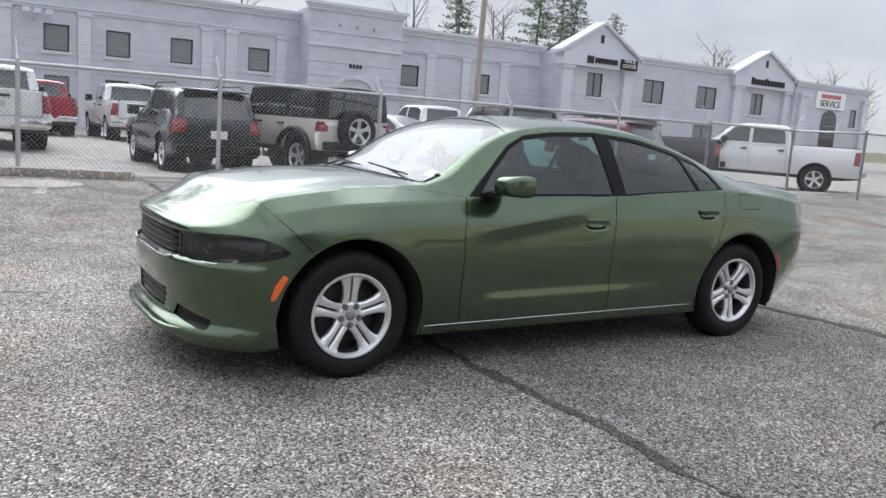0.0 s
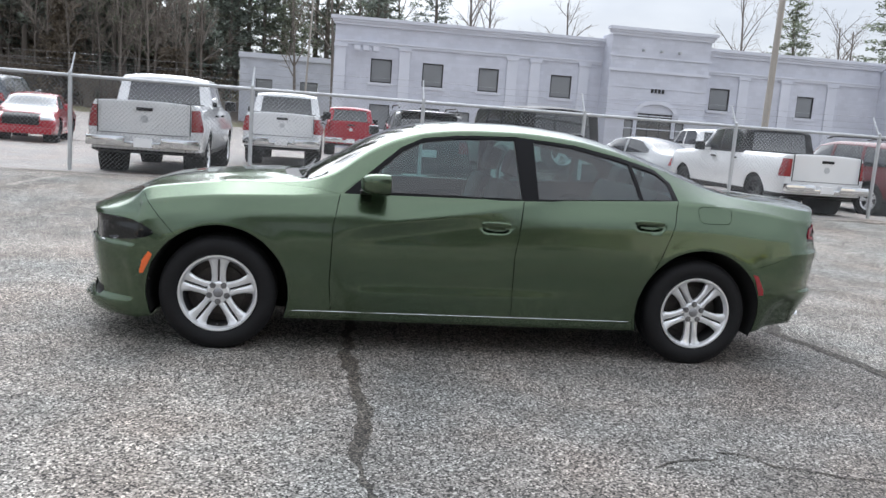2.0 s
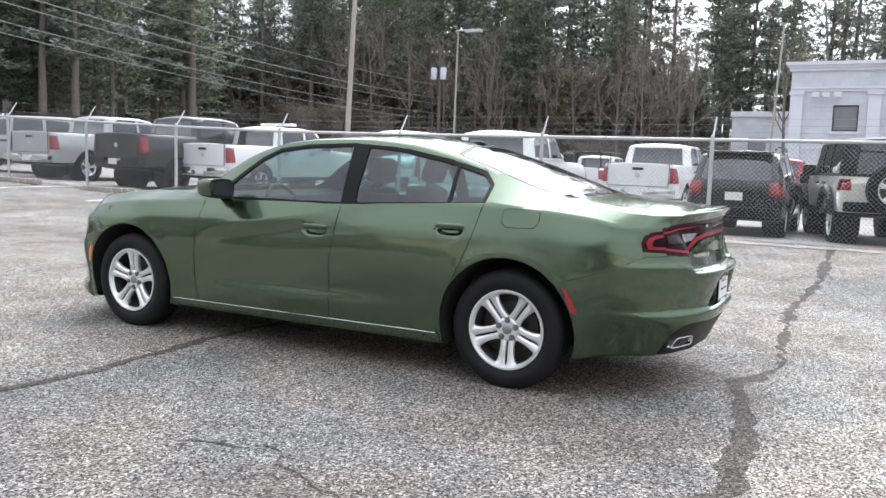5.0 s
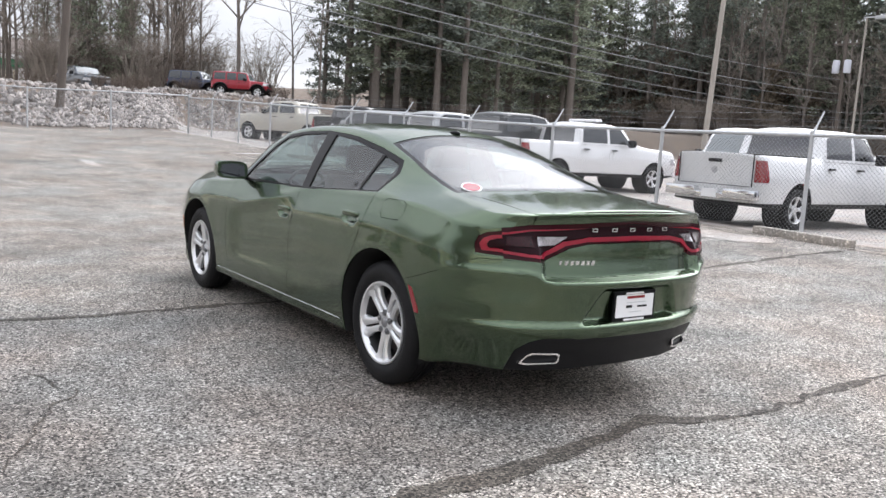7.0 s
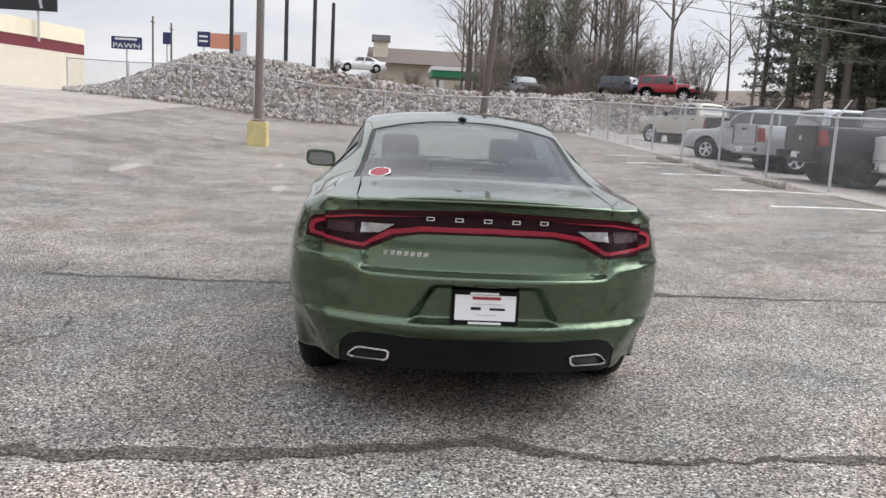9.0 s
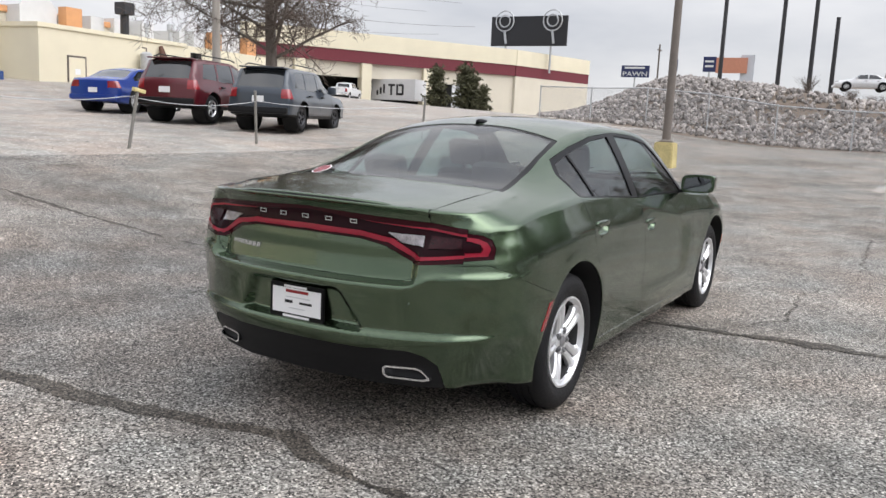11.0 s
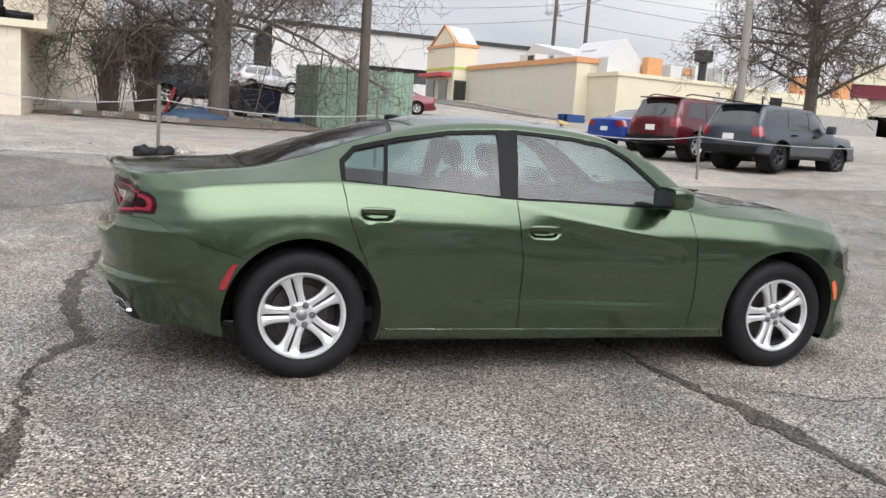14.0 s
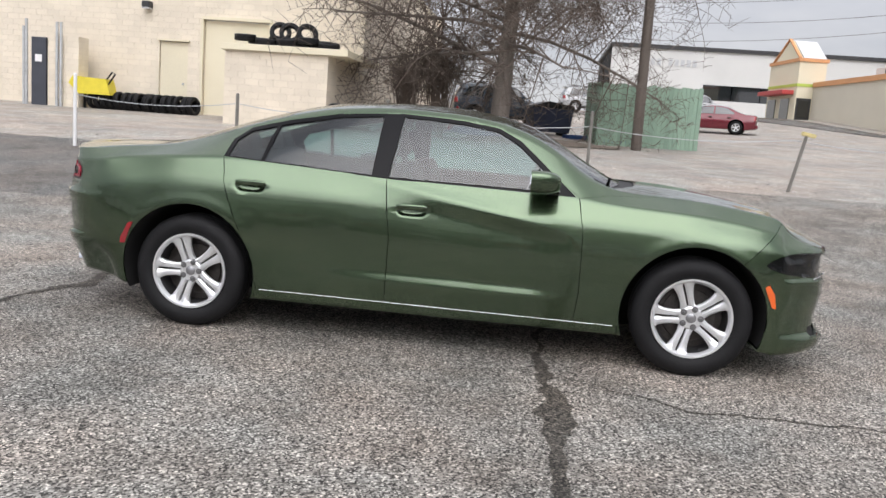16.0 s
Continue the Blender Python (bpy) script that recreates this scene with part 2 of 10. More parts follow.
CLEAR_LENS = paint("clear_lens", (0.55, 0.55, 0.56), 0.1, 0.3, 0.35, 40, 160, 0.2, 1.0)
AMBER = glowless_lens("amber_lens", (0.85, 0.14, 0.02))
HEAD_BOWL = paint("grey_headlight_reflector", (0.16, 0.165, 0.17), 0.25, 0.6, 0.2, 20, 90, 0.1)
CLOTH = paint("dark_seat_cloth", (0.02, 0.02, 0.022), 0.85, 0, 0.2, 20, 300, 0.3)
GLASS = glass("tinted_car_glass", (0.43, 0.63, 0.62), 0.0, 0.95, 0.085)
SMOKE_LENS = glass("smoked_headlight_cover", (0.5, 0.51, 0.53), 0.0, 0.9, 0.06)
CLEAR_GLASS = glass("windscreen_glass", (0.8, 0.86, 0.83), 0.0, 0.88, 0.13)
REAR_GLASS = glass("rear_glass", (0.66, 0.75, 0.72), 0.0, 0.92, 0.11)
DARK_GLASS = glass("dark_parked_glass", (0.1, 0.11, 0.11), 0.0, 0.25, 0.055)
HOUSE_GLASS = paint("grey_window_film", (0.2, 0.21, 0.22), 0.25, 0, 0.12, 1.2, 90, 0.1, 0.2)
WHITE_PAPER = paint("white_card", (0.8, 0.8, 0.8), 0.4, 0, 0.04)
STEEL = paint("galvanised_steel", (0.5, 0.51, 0.52), 0.5, 0.4, 0.2, 6, 150, 0.1)
# the last tuple darkens the ground by the sedan: paving tone plus its painted shadow
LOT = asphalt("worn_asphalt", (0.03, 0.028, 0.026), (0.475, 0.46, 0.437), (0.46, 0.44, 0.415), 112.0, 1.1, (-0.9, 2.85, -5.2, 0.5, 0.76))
LOT_DARK = asphalt("dark_sealed_asphalt", (0.02, 0.02, 0.02), (0.30, 0.295, 0.285), (0.55, 0.54, 0.53), 120.0, 1.0)
LOT_PALE = asphalt("pale_asphalt", (0.25, 0.24, 0.235), (0.44, 0.425, 0.41), (0.72, 0.71, 0.70), 60.0, 0.25)
CONCRETE = asphalt("broken_concrete", (0.28, 0.265, 0.245), (0.42, 0.40, 0.375), (0.62, 0.61, 0.60), 40.0, 0.2)
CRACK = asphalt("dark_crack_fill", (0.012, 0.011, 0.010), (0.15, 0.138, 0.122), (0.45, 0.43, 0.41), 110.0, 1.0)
GRASS = paint("winter_grass_earth", (0.17, 0.155, 0.085), 0.95, 0, 0.4, 0.6, 20, 0.6)
DIRT = paint("bare_dirt", (0.17, 0.135, 0.105), 0.95, 0, 0.4, 0.8, 12, 0.6)
LINE_WHITE = paint("worn_white_line", (0.68, 0.67, 0.65), 0.8, 0, 0.35, 2, 40, 0.2)

# ---- mesh tools ----
def curve(points):
    """A smooth curve z(x) through points, with no overshoot."""
    px, py = [np.array(v, float) for v in zip(*points)]
    h, d = np.diff(px), np.diff(py) / np.diff(px)
    s = np.zeros(len(px))
    s[0], s[-1] = d[0], d[-1]
    for i in range(1, len(px) - 1):
        if d[i - 1] * d[i] > 0:
            w1, w2 = 2 * h[i] + h[i - 1], h[i] + 2 * h[i - 1]
            s[i] = (w1 + w2) / (w1 / d[i - 1] + w2 / d[i])

    def at(x):
        x = min(max(x, px[0]), px[-1])
        i = min(max(int(np.searchsorted(px, x)) - 1, 0), len(h) - 1)
        t = (x - px[i]) / h[i]
        return float(py[i] * (1 + 2 * t) * (1 - t) ** 2 + s[i] * h[i] * t * (1 - t) ** 2 + py[i + 1] * t * t * (3 - 2 * t) + s[i + 1] * h[i] * t * t * (t - 1))
    return at


def step(a, b, x):
    t = min(max((x - a) / (b - a), 0.0), 1.0)
    return t * t * (3 - 2 * t)


def part(name, bm, material, parent=None, label="", smooth=False, sharp=None, fix=True):
    """Links a bmesh as one mesh object, under a thing or a part."""
    if fix:
        bmesh.ops.recalc_face_normals(bm, faces=bm.faces)
    for f in bm.faces:
        f.smooth = smooth
    if sharp:
        for e in bm.edges:
            if len(e.link_faces) == 2 and e.calc_face_angle(0) > radians(sharp):
                e.smooth = False
    me = bpy.data.meshes.new(name)
    bm.to_mesh(me)
    bm.free()
    for m in material if isinstance(material, (list, tuple)) else (material,):
        me.materials.append(m)
    ob = new(name, me)
    if parent:
        ob.parent = parent
    if label:
        tagged(ob, label)
    return ob


def again(ob, m, parent=None, name=None):
    """Another object on the same mesh."""
    o = new(name or ob.name.split(".")[0], ob.data)
    o.parent, o.matrix_basis = parent or ob.parent, m
    if "label" in ob:
        tagged(o, ob["label"])
    return o


def thing(name, label, category, group="", kind="", m=None):
    ob = tagged(new(name), label, category, group, kind)
    if m:
        ob.matrix_basis = m
    return ob


def box(bm, x0, x1, y0, y1, z0, z1, bevel=0.0, m=None):
    res = bmesh.ops.create_cube(bm, size=1, matrix=Matrix.LocRotScale(((x0 + x1) / 2, (y0 + y1) / 2, (z0 + z1) / 2), None, (x1 - x0, y1 - y0, z1 - z0)))
    vs = res["verts"]
    if bevel:
        es = list({e for v in vs for e in v.link_edges})
        out = bmesh.ops.bevel(bm, geom=es, offset=bevel, segments=2, affect="EDGES", profile=0.6)
        vs = out["verts"]
    if m:
        bmesh.ops.transform(bm, matrix=m, verts=list(vs))
    return vs


def boxed(x0, x1, y0, y1, z0, z1, bevel=0.0, m=None):
    bm = bmesh.new()
    box(bm, x0, x1, y0, y1, z0, z1, bevel, m)
    return bm


def tube(bm, points, radii, sides=6, cap=True):
    """A tapered round bar along points."""
    rings = []
    n = len(points)
    pts = [Vector(p) for p in points]
    for i, p in enumerate(pts):
        d = (pts[min(i + 1, n - 1)] - pts[max(i - 1, 0)]).normalized()
        a = d.orthogonal().normalized() if i == 0 else (a - d * a.dot(d)).normalized()
        b = d.cross(a)
        r = radii[i] if isinstance(radii, (list, tuple)) else radii
        rings.append([bm.verts.new(p + (a * math.cos(6.28318 * k / sides) + b * math.sin(6.28318 * k / sides)) * r) for k in range(sides)])
    for r0, r1 in zip(rings, rings[1:]):
        for k in range(sides):
            bm.faces.new((r0[k], r0[(k + 1) % sides], r1[(k + 1) % sides], r1[k]))
    if cap and sides > 2:
        bm.faces.new(rings[0][::-1])
        bm.faces.new(rings[-1])


def lathe(bm, profile, sides=32, axis="y", centre=(0, 0, 0), close=False):
    """Turns a profile of (radius, offset along the axis)."""
    rings = []
    for r, o in profile:
        ring = []
        for k in range(sides):
            a = 6.2831853 * k / sides
            p = (r * math.cos(a), o, r * math.sin(a)) if axis == "y" else (r * math.cos(a), r * math.sin(a), o)
            ring.append(bm.verts.new(Vector(p) + Vector(centre)))
        rings.append(ring)
    pairs = list(zip(rings, rings[1:])) + ([(rings[-1], rings[0])] if close else [])
    for a, b in pairs:
        for k in range(sides):
            bm.faces.new((a[k], a[(k + 1) % sides], b[(k + 1) % sides], b[k]))
    return rings


def prism(bm, outline, axis, a, b):
    """A flat outline pushed along an axis from a to b."""
    def place(u, v, w):
        return {"x": (w, u, v), "y": (u, w, v), "z": (u, v, w)}[axis]
    lo, hi = [bm.verts.new(place(u, v, a)) for u, v in outline], [bm.verts.new(place(u, v, b)) for u, v in outline]
    n = len(outline)
    bm.faces.new(lo[::-1])
    bm.faces.new(hi)
    for k in range(n):
        bm.faces.new((lo[k], lo[(k + 1) % n], hi[(k + 1) % n], hi[k]))


# ---- bodies of vehicles ----
def hull(S, xs, side=12, house=7, top=8, caps=6):
    """The closed skin of a body: sections along x from the curves in S, closed at both ends and shaped by S['shape']."""
    bm = bmesh.new()
    rings = []
    for x in xs:
        zl, wl, zm, wm, zs, ws, zr, wr, zt = (S[k](x) for k in ("zl", "wl", "zm", "wm", "zs", "ws", "zr", "wr", "zt"))
        flank = curve([(zl, wl), (zm, wm), (zs, ws)])
        if "shoulder" in S:
            # a full flank that turns in under the belt
            flank = curve([(zl, wl), (zm, wm), (zm + 0.56 * (zs - zm), wm - S["shoulder"] * (wm - ws)), (zs, ws)])
        half = [(0, zl), (wl * 0.6, zl), (wl * 0.97, zl)]
        half += [(flank(zl + (zs - zl) * (k / side) ** 1.0), zl + 0.012 + (zs - zl - 0.012) * k / side) for k in range(side + 1)]
        half += [(ws + (wr - ws) * k / house + S["bulge"] * math.sin(math.pi * k / house) * step(0.06, 0.3, zr - zs), zs + (zr - zs) * k / house) for k in range(1, house + 1)]
        half += [(wr * (1 - k / top), zr + (zt - zr) * (1 - (1 - k / top) ** 2.3)) for k in range(1, top + 1)]
        ring = [(-y, z) for y, z in half] + [(y, z) for y, z in half[-2:0:-1]]
        rings.append([(x, y, z) for y, z in ring])
    out = []
    for x_end, ring in ((xs[0], rings[0]), (xs[-1], rings[-1])):
        zc = 0.5 * (min(p[2] for p in ring) + max(p[2] for p in ring))
        out.append([[(x_end, y * k, zc + (z - zc) * k) for _, y, z in ring] for k in np.linspace(1 - 0.45 / caps, 0.6 / caps, caps)])
    rings = out[0][::-1] + rings + out[1]
    n = len(rings[0])
    vs = [[bm.verts.new(p) for p in ring] for ring in rings]
    for a, b in zip(vs, vs[1:]):
        for k in range(n):
            bm.faces.new((a[k], a[(k + 1) % n], b[(k + 1) % n], b[k]))
    bm.faces.new(vs[0][::-1])
    bm.faces.new(vs[-1])
    for co, no, where in S.get("creases", ()):
        near = [f for f in bm.faces if where(f.calc_center_median())]
        geom = near + list({e for f in near for e in f.edges}) + list({v for f in near for v in f.verts})
        bmesh.ops.bisect_plane(bm, geom=geom, dist=1e-4, plane_co=co, plane_no=no)
    for v in bm.verts:
        v.co = S["shape"](*v.co)
    bmesh.ops.recalc_face_normals(bm, faces=bm.faces)
    return bm


def inside(u, v, poly):
    hit = False
    for (a, b), (c, d) in zip(poly, poly[1:] + poly[:1]):
        if (b > v) != (d > v) and u < (c - a) * (v - b) / (d - b) + a:
            hit = not hit
    return hit


UV = {"x": (1, 2), "y": (0, 2), "z": (0, 1)}


def cut(bm, poly, axis, where):
    """Cuts the skin along an outline seen along an axis, where where(centre) holds."""
    i, j = UV[axis]
    lo = [min(p[k] for p in poly) - 0.02 for k in (0, 1)]
    hi = [max(p[k] for p in poly) + 0.02 for k in (0, 1)]
    pool = set()
    for f in bm.faces:
        c = [v.co for v in f.verts]
        if where(f.calc_center_median()) and max(p[i] for p in c) > lo[0] and min(p[i] for p in c) < hi[0] and max(p[j] for p in c) > lo[1] and min(p[j] for p in c) < hi[1]:
            pool.add(f)
    for (a, b), (c, d) in zip(poly, poly[1:] + poly[:1]):
        no, co = [0, 0, 0], [0, 0, 0]
        no[i], no[j], co[i], co[j] = d - b, a - c, a, b
        if (no[i] ** 2 + no[j] ** 2) < 1e-12:
            continue
        l0, h0, l1, h1 = min(a, c), max(a, c), min(b, d), max(b, d)
        near = []
        for f in pool:
            us, ws = [v.co[i] for v in f.verts], [v.co[j] for v in f.verts]
            if max(us) >= l0 and min(us) <= h0 and max(ws) >= l1 and min(ws) <= h1:
                near.append(f)
        if near:
            geom = near + list({e for f in near for e in f.edges}) + list({v for f in near for v in f.verts})
            pool.difference_update(near)
            res = bmesh.ops.bisect_plane(bm, geom=geom, dist=1e-5, plane_co=co, plane_no=no)
            pool.update(f for f in near if f.is_valid)
            pool.update(g for g in res["geom"] if isinstance(g, bmesh.types.BMFace))


def panels(bm, cutters, weld=0.0):
    """Cuts along every outline and sorts the faces by the first outline that holds them: {label: faces}."""
    for _, poly, axis, where in cutters:
        cut(bm, poly, axis, where)
    if weld:
        bmesh.ops.remove_doubles(bm, verts=bm.verts, dist=weld)
        bm.normal_update()
    sorted_faces = {}
    for f in bm.faces:
        c = f.calc_center_median()
        for label, poly, axis, where in cutters:
            if where(c) and inside(c[UV[axis][0]], c[UV[axis][1]], poly):
                break
        else:
            label = "body"
        sorted_faces.setdefault(label, []).append(f)
    return sorted_faces


def skin(faces, gap=0.002, depth=0.012, push=0.0):
    """A panel of its own from faces of the skin: pulled in by the gap at its rim, with a flange turned inwards."""
    bm = bmesh.new()
    made = {}
    for f in faces:
        for v in f.verts:
            if v not in made:
                made[v] = bm.verts.new(v.co + v.normal * push)
    for f in faces:
        try:
            bm.faces.new([made[v] for v in f.verts])
        except ValueError:
            pass
    bm.normal_update()
    rim = [e for e in bm.edges if len(e.link_faces) == 1]
    pull, room = {}, {}
    for e in rim:
        f = e.link_faces[0]
        d = (e.verts[1].co - e.verts[0].co).normalized()
        w = f.calc_center_median() - e.verts[0].co
        w = w - d * w.dot(d)
        if w.length > 1e-7:
            for v in e.verts:
                pull[v] = pull.get(v, Vector()) + w.normalized()
                room[v] = min(room.get(v, 1.0), w.length)
    inner = {}
    for v, w in pull.items():
        if gap and w.length > 1e-6:
            v.co += w.normalized() * min(gap, 0.35 * room[v])
    for v in pull:
        inner[v] = v.co - v.normal * depth
    if depth:
        low = {v: bm.verts.new(c) for v, c in inner.items()}
        for e in rim:
            a, b = e.verts
            if a in low and b in low:
                bm.faces.new((a, b, low[b], low[a]))
                e.smooth = False
    return bm


def skin_part(name, faces, material, parent, label="", gap=0.002, depth=0.012, push=0.0):
    bm = skin(faces, gap, depth, push)
    for f in bm.faces:
        f.smooth = True
    me = bpy.data.meshes.new(name)
    bm.to_mesh(me)
    bm.free()
    me.materials.append(material)
    ob = new(name, me)
    ob.parent = parent
    if label:
        tagged(ob, label)
    return ob


def arc(cx, cz, r, n=28):
    return [(cx + r * math.cos(6.2831853 * k / n), cz + r * math.sin(6.2831853 * k / n)) for k in range(n)]

# ---- ground ----
rise_y = curve([(-200, 5.0), (-90, 4.2), (-56, 3.3), (-41, 2.15), (-24, 1.2), (-19, 0.98), (-10.6, 0.6), (-3.2, 0.0), (3.0, 0.0), (8.5, 0.19), (11.5, 0.10), (20, 0.03), (38, -0.2), (200, -0.2)])
rise_x = curve([(-400, 1.6), (-60, 1.2), (-34, 0.82), (-19, 0.34), (-6, 0.0), (60, 0.0), (400, 0.6)])


def bank(x, y):
    """The height of the rubble bank over the lot."""
    toe = -34.5 - 11.5 * step(8.5, 14.0, y) - 3.0 * step(-6, -18, y)
    up = step(0.0, 8.0 - 3.5 * step(8.5, 14.0, y), toe - x) * 3.3
    end = step(-19.5, -10.0, y) if y < 0 else 1.0
    end *= 0.87 + 0.13 * step(2.0, 10.0, y)
    return up * end * (1 - 0.27 * step(-4.0, 12.0, y) - 0.2 * step(-6.0, 1.0, y) * (1 - step(9.0, 14.0, y)))


def ground_z(x, y):
    damp = 1.0 - 0.55 * step(-35, -75, x) if y < 0 else 1.0
    return rise_y(y) * damp + rise_x(x) + bank(x, y) + 7.0 * step(74, 122, y + 0.5 * max(0.0, -70 - x)) * step(14, -12, x)


def axis_steps(fine0, fine1, d, far0, far1, grow=1.22):
    out = list(np.arange(fine0, fine1 + 1e-6, d))
    s, v = d, fine1
    while v < far1:
        s *= grow
        v += s
        out.append(v)
    s, v = d, fine0
    while v > far0:
        s *= grow
        v -= s
        out.insert(0, v)
    return out


def build_ground():
    xs, ys = axis_steps(-52, 22, 1.0, -900, 900), axis_steps(-30, 24, 1.0, -900, 900)
    bm = bmesh.new()
    grid = [[bm.verts.new((x, y, ground_z(x, y))) for y in ys] for x in xs]
    for i in range(len(xs) - 1):
        for j in range(len(ys) - 1):
            f = bm.faces.new((grid[i][j], grid[i + 1][j], grid[i + 1][j + 1], grid[i][j + 1]))
            c = f.calc_center_median()
            if bank(c.x, c.y) > 0.05 or (c.x < -49 and c.y > -15):
                f.material_index = 3
            elif c.y + 0.5 * max(0.0, -70 - c.x) > 92 and c.x < 14:
                f.material_index = 4
            elif c.y + 0.5 * max(0.0, -70 - c.x) > 74 and c.x < 14:
                f.material_index = 3
            elif abs(c.x) > 120 or c.y > 70 or c.y < -130:
                f.material_index = 4
            elif c.y > 9:
                f.material_index = 1
            elif c.y < -10:
                f.material_index = 2
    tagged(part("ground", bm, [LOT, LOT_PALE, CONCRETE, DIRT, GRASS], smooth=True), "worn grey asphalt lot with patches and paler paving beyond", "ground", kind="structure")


build_ground()


def ground_patch(name, label, x0, x1, y0, y1, material, ragged=0.5, lift=0.004, seed=0.0):
    """A thin irregular layer on the ground between two ragged long edges."""
    bm = bmesh.new()
    n, m = max(6, int((x1 - x0) / 0.35)), max(3, int((y1 - y0) / 0.5))
    rows = []
    for i in range(n + 1):
        x = x0 + (x1 - x0) * i / n
        end = min(1.0, 6 * min(i, n - i) / n + 0.12)
        mid, half = (y0 + y1) / 2, (y1 - y0) / 2 * math.sqrt(end)
        lo = mid - half + ragged * (noise.noise((x * 0.7, seed, 0)) + 0.5 * noise.noise((x * 2.9, seed, 4)))
        hi = mid + half + ragged * (noise.noise((x * 0.7, seed, 7)) + 0.5 * noise.noise((x * 2.9, seed, 9)))
        rows.append([bm.verts.new((x, lo + (hi - lo) * j / m, ground_z(x, lo + (hi - lo) * j / m) + lift)) for j in range(m + 1)])
    for p, q in zip(rows, rows[1:]):
        for j in range(m):
            bm.faces.new((p[j], q[j], q[j + 1], p[j + 1]))
    tagged(part(name, bm, material, None, "", True), label, "patch", kind="structure")


ground_patch("asphalt_patch", "dark sealed asphalt by the cable posts", 2.9, 30.0, -10.2, -4.4, LOT_DARK, 0.5, 0.007, 3.0)

# ---- the grey dealership to the north ----
def brick_paint(name, color, wide=0.4, high=0.2, depth=0.35, var=0.08, mortar=0.93):
    """Painted masonry: courses in relief under one coat of paint."""
    m, nt, b = nodes_of(name)
    co = nt.nodes.new("ShaderNodeTexCoord")
    sep, com, addn = nt.nodes.new("ShaderNodeSeparateXYZ"), nt.nodes.new("ShaderNodeCombineXYZ"), nt.nodes.new("ShaderNodeMath")
    nt.links.new(co.outputs["Object"], sep.inputs[0])
    nt.links.new(sep.outputs["X"], addn.inputs[0])
    nt.links.new(sep.outputs["Y"], addn.inputs[1])
    nt.links.new(addn.outputs[0], com.inputs["X"])
    nt.links.new(sep.outputs["Z"], com.inputs["Y"])
    br = put(nt, "ShaderNodeTexBrick", Scale=1.0, **{"Brick Width": wide, "Row Height": high, "Mortar Size": 0.012})
    br.inputs["Color1"].default_value, br.inputs["Color2"].default_value = (*color, 1), (*[c * (1 - var) for c in color], 1)
    br.inputs["Mortar"].default_value = (*[c * mortar for c in color], 1)
    nt.links.new(com.outputs[0], br.inputs["Vector"])
    ns = put(nt, "ShaderNodeTexNoise", Scale=0.8, Detail=6.0)
    fine = put(nt, "ShaderNodeTexNoise", Scale=9.0, Detail=5.0)
    nt.links.new(co.outputs["Object"], ns.inputs["Vector"])
    nt.links.new(co.outputs["Object"], fine.inputs["Vector"])
    mr = put(nt, "ShaderNodeMapRange", **{"From Min": 0.3, "From Max": 0.7, "To Min": 1 - var, "To Max": 1 + var})
    nt.links.new(ns.outputs["Fac"], mr.inputs["Value"])
    mx = nt.nodes.new("ShaderNodeMixRGB")
    mx.blend_type, mx.inputs[0].default_value = "MULTIPLY", 1.0
    nt.links.new(br.outputs["Color"], mx.inputs[1])
    nt.links.new(mr.outputs["Result"], mx.inputs[2])
    nt.links.new(mx.outputs["Color"], b.inputs["Base Color"])
    b.inputs["Roughness"].default_value = 0.75
    mh = nt.nodes.new("ShaderNodeMath")
    mh.operation = "SUBTRACT"
    nt.links.new(fine.outputs["Fac"], mh.inputs[0])
    nt.links.new(br.outputs["Fac"], mh.inputs[1])
    bp = put(nt, "ShaderNodeBump", Strength=depth, Distance=0.03)
    nt.links.new(mh.outputs[0], bp.inputs["Height"])
    nt.links.new(bp.outputs["Normal"], b.inputs["Normal"])
    return m


GREY_BRICK = brick_paint("pale_grey_painted_brick", (0.56, 0.575, 0.635))
GREY_TRIM = paint("pale_grey_trim", (0.60, 0.615, 0.67), 0.7, 0, 0.07, 1.0, 30, 0.1)
TAN_BLOCK = brick_paint("tan_split_block", (0.76, 0.68, 0.555), 0.45, 0.2, 0.9, 0.08, 0.93)
CREAM = paint("cream_stucco", (0.72, 0.66, 0.50), 0.85, 0, 0.08, 0.5, 40, 0.2)
TAUPE = paint("taupe_stucco", (0.61, 0.565, 0.465), 0.85, 0, 0.07, 0.5, 40, 0.2)
ORANGE = paint("orange_trim", (0.62, 0.31, 0.14), 0.7, 0, 0.1)
LIME = paint("lime_trim", (0.45, 0.55, 0.10), 0.7, 0, 0.1)
MAROON = paint("maroon_band", (0.14, 0.018, 0.028), 0.7, 0, 0.1)
WHITE_WALL = paint("white_wall_panel", (0.62, 0.62, 0.60), 0.7, 0, 0.08, 0.4, 20, 0.1)
DARK_FRAME = paint("dark_window_frame", (0.03, 0.03, 0.032), 0.5)
SIGN_BLUE = paint("dark_blue_sign", (0.02, 0.03, 0.11), 0.4, 0, 0.06)
SIGN_RED = paint("red_sign_paint", (0.45, 0.05, 0.045), 0.5, 0, 0.06)
SIGN_BLACK = paint("black_sign_paint", (0.012, 0.012, 0.014), 0.45, 0, 0.06)


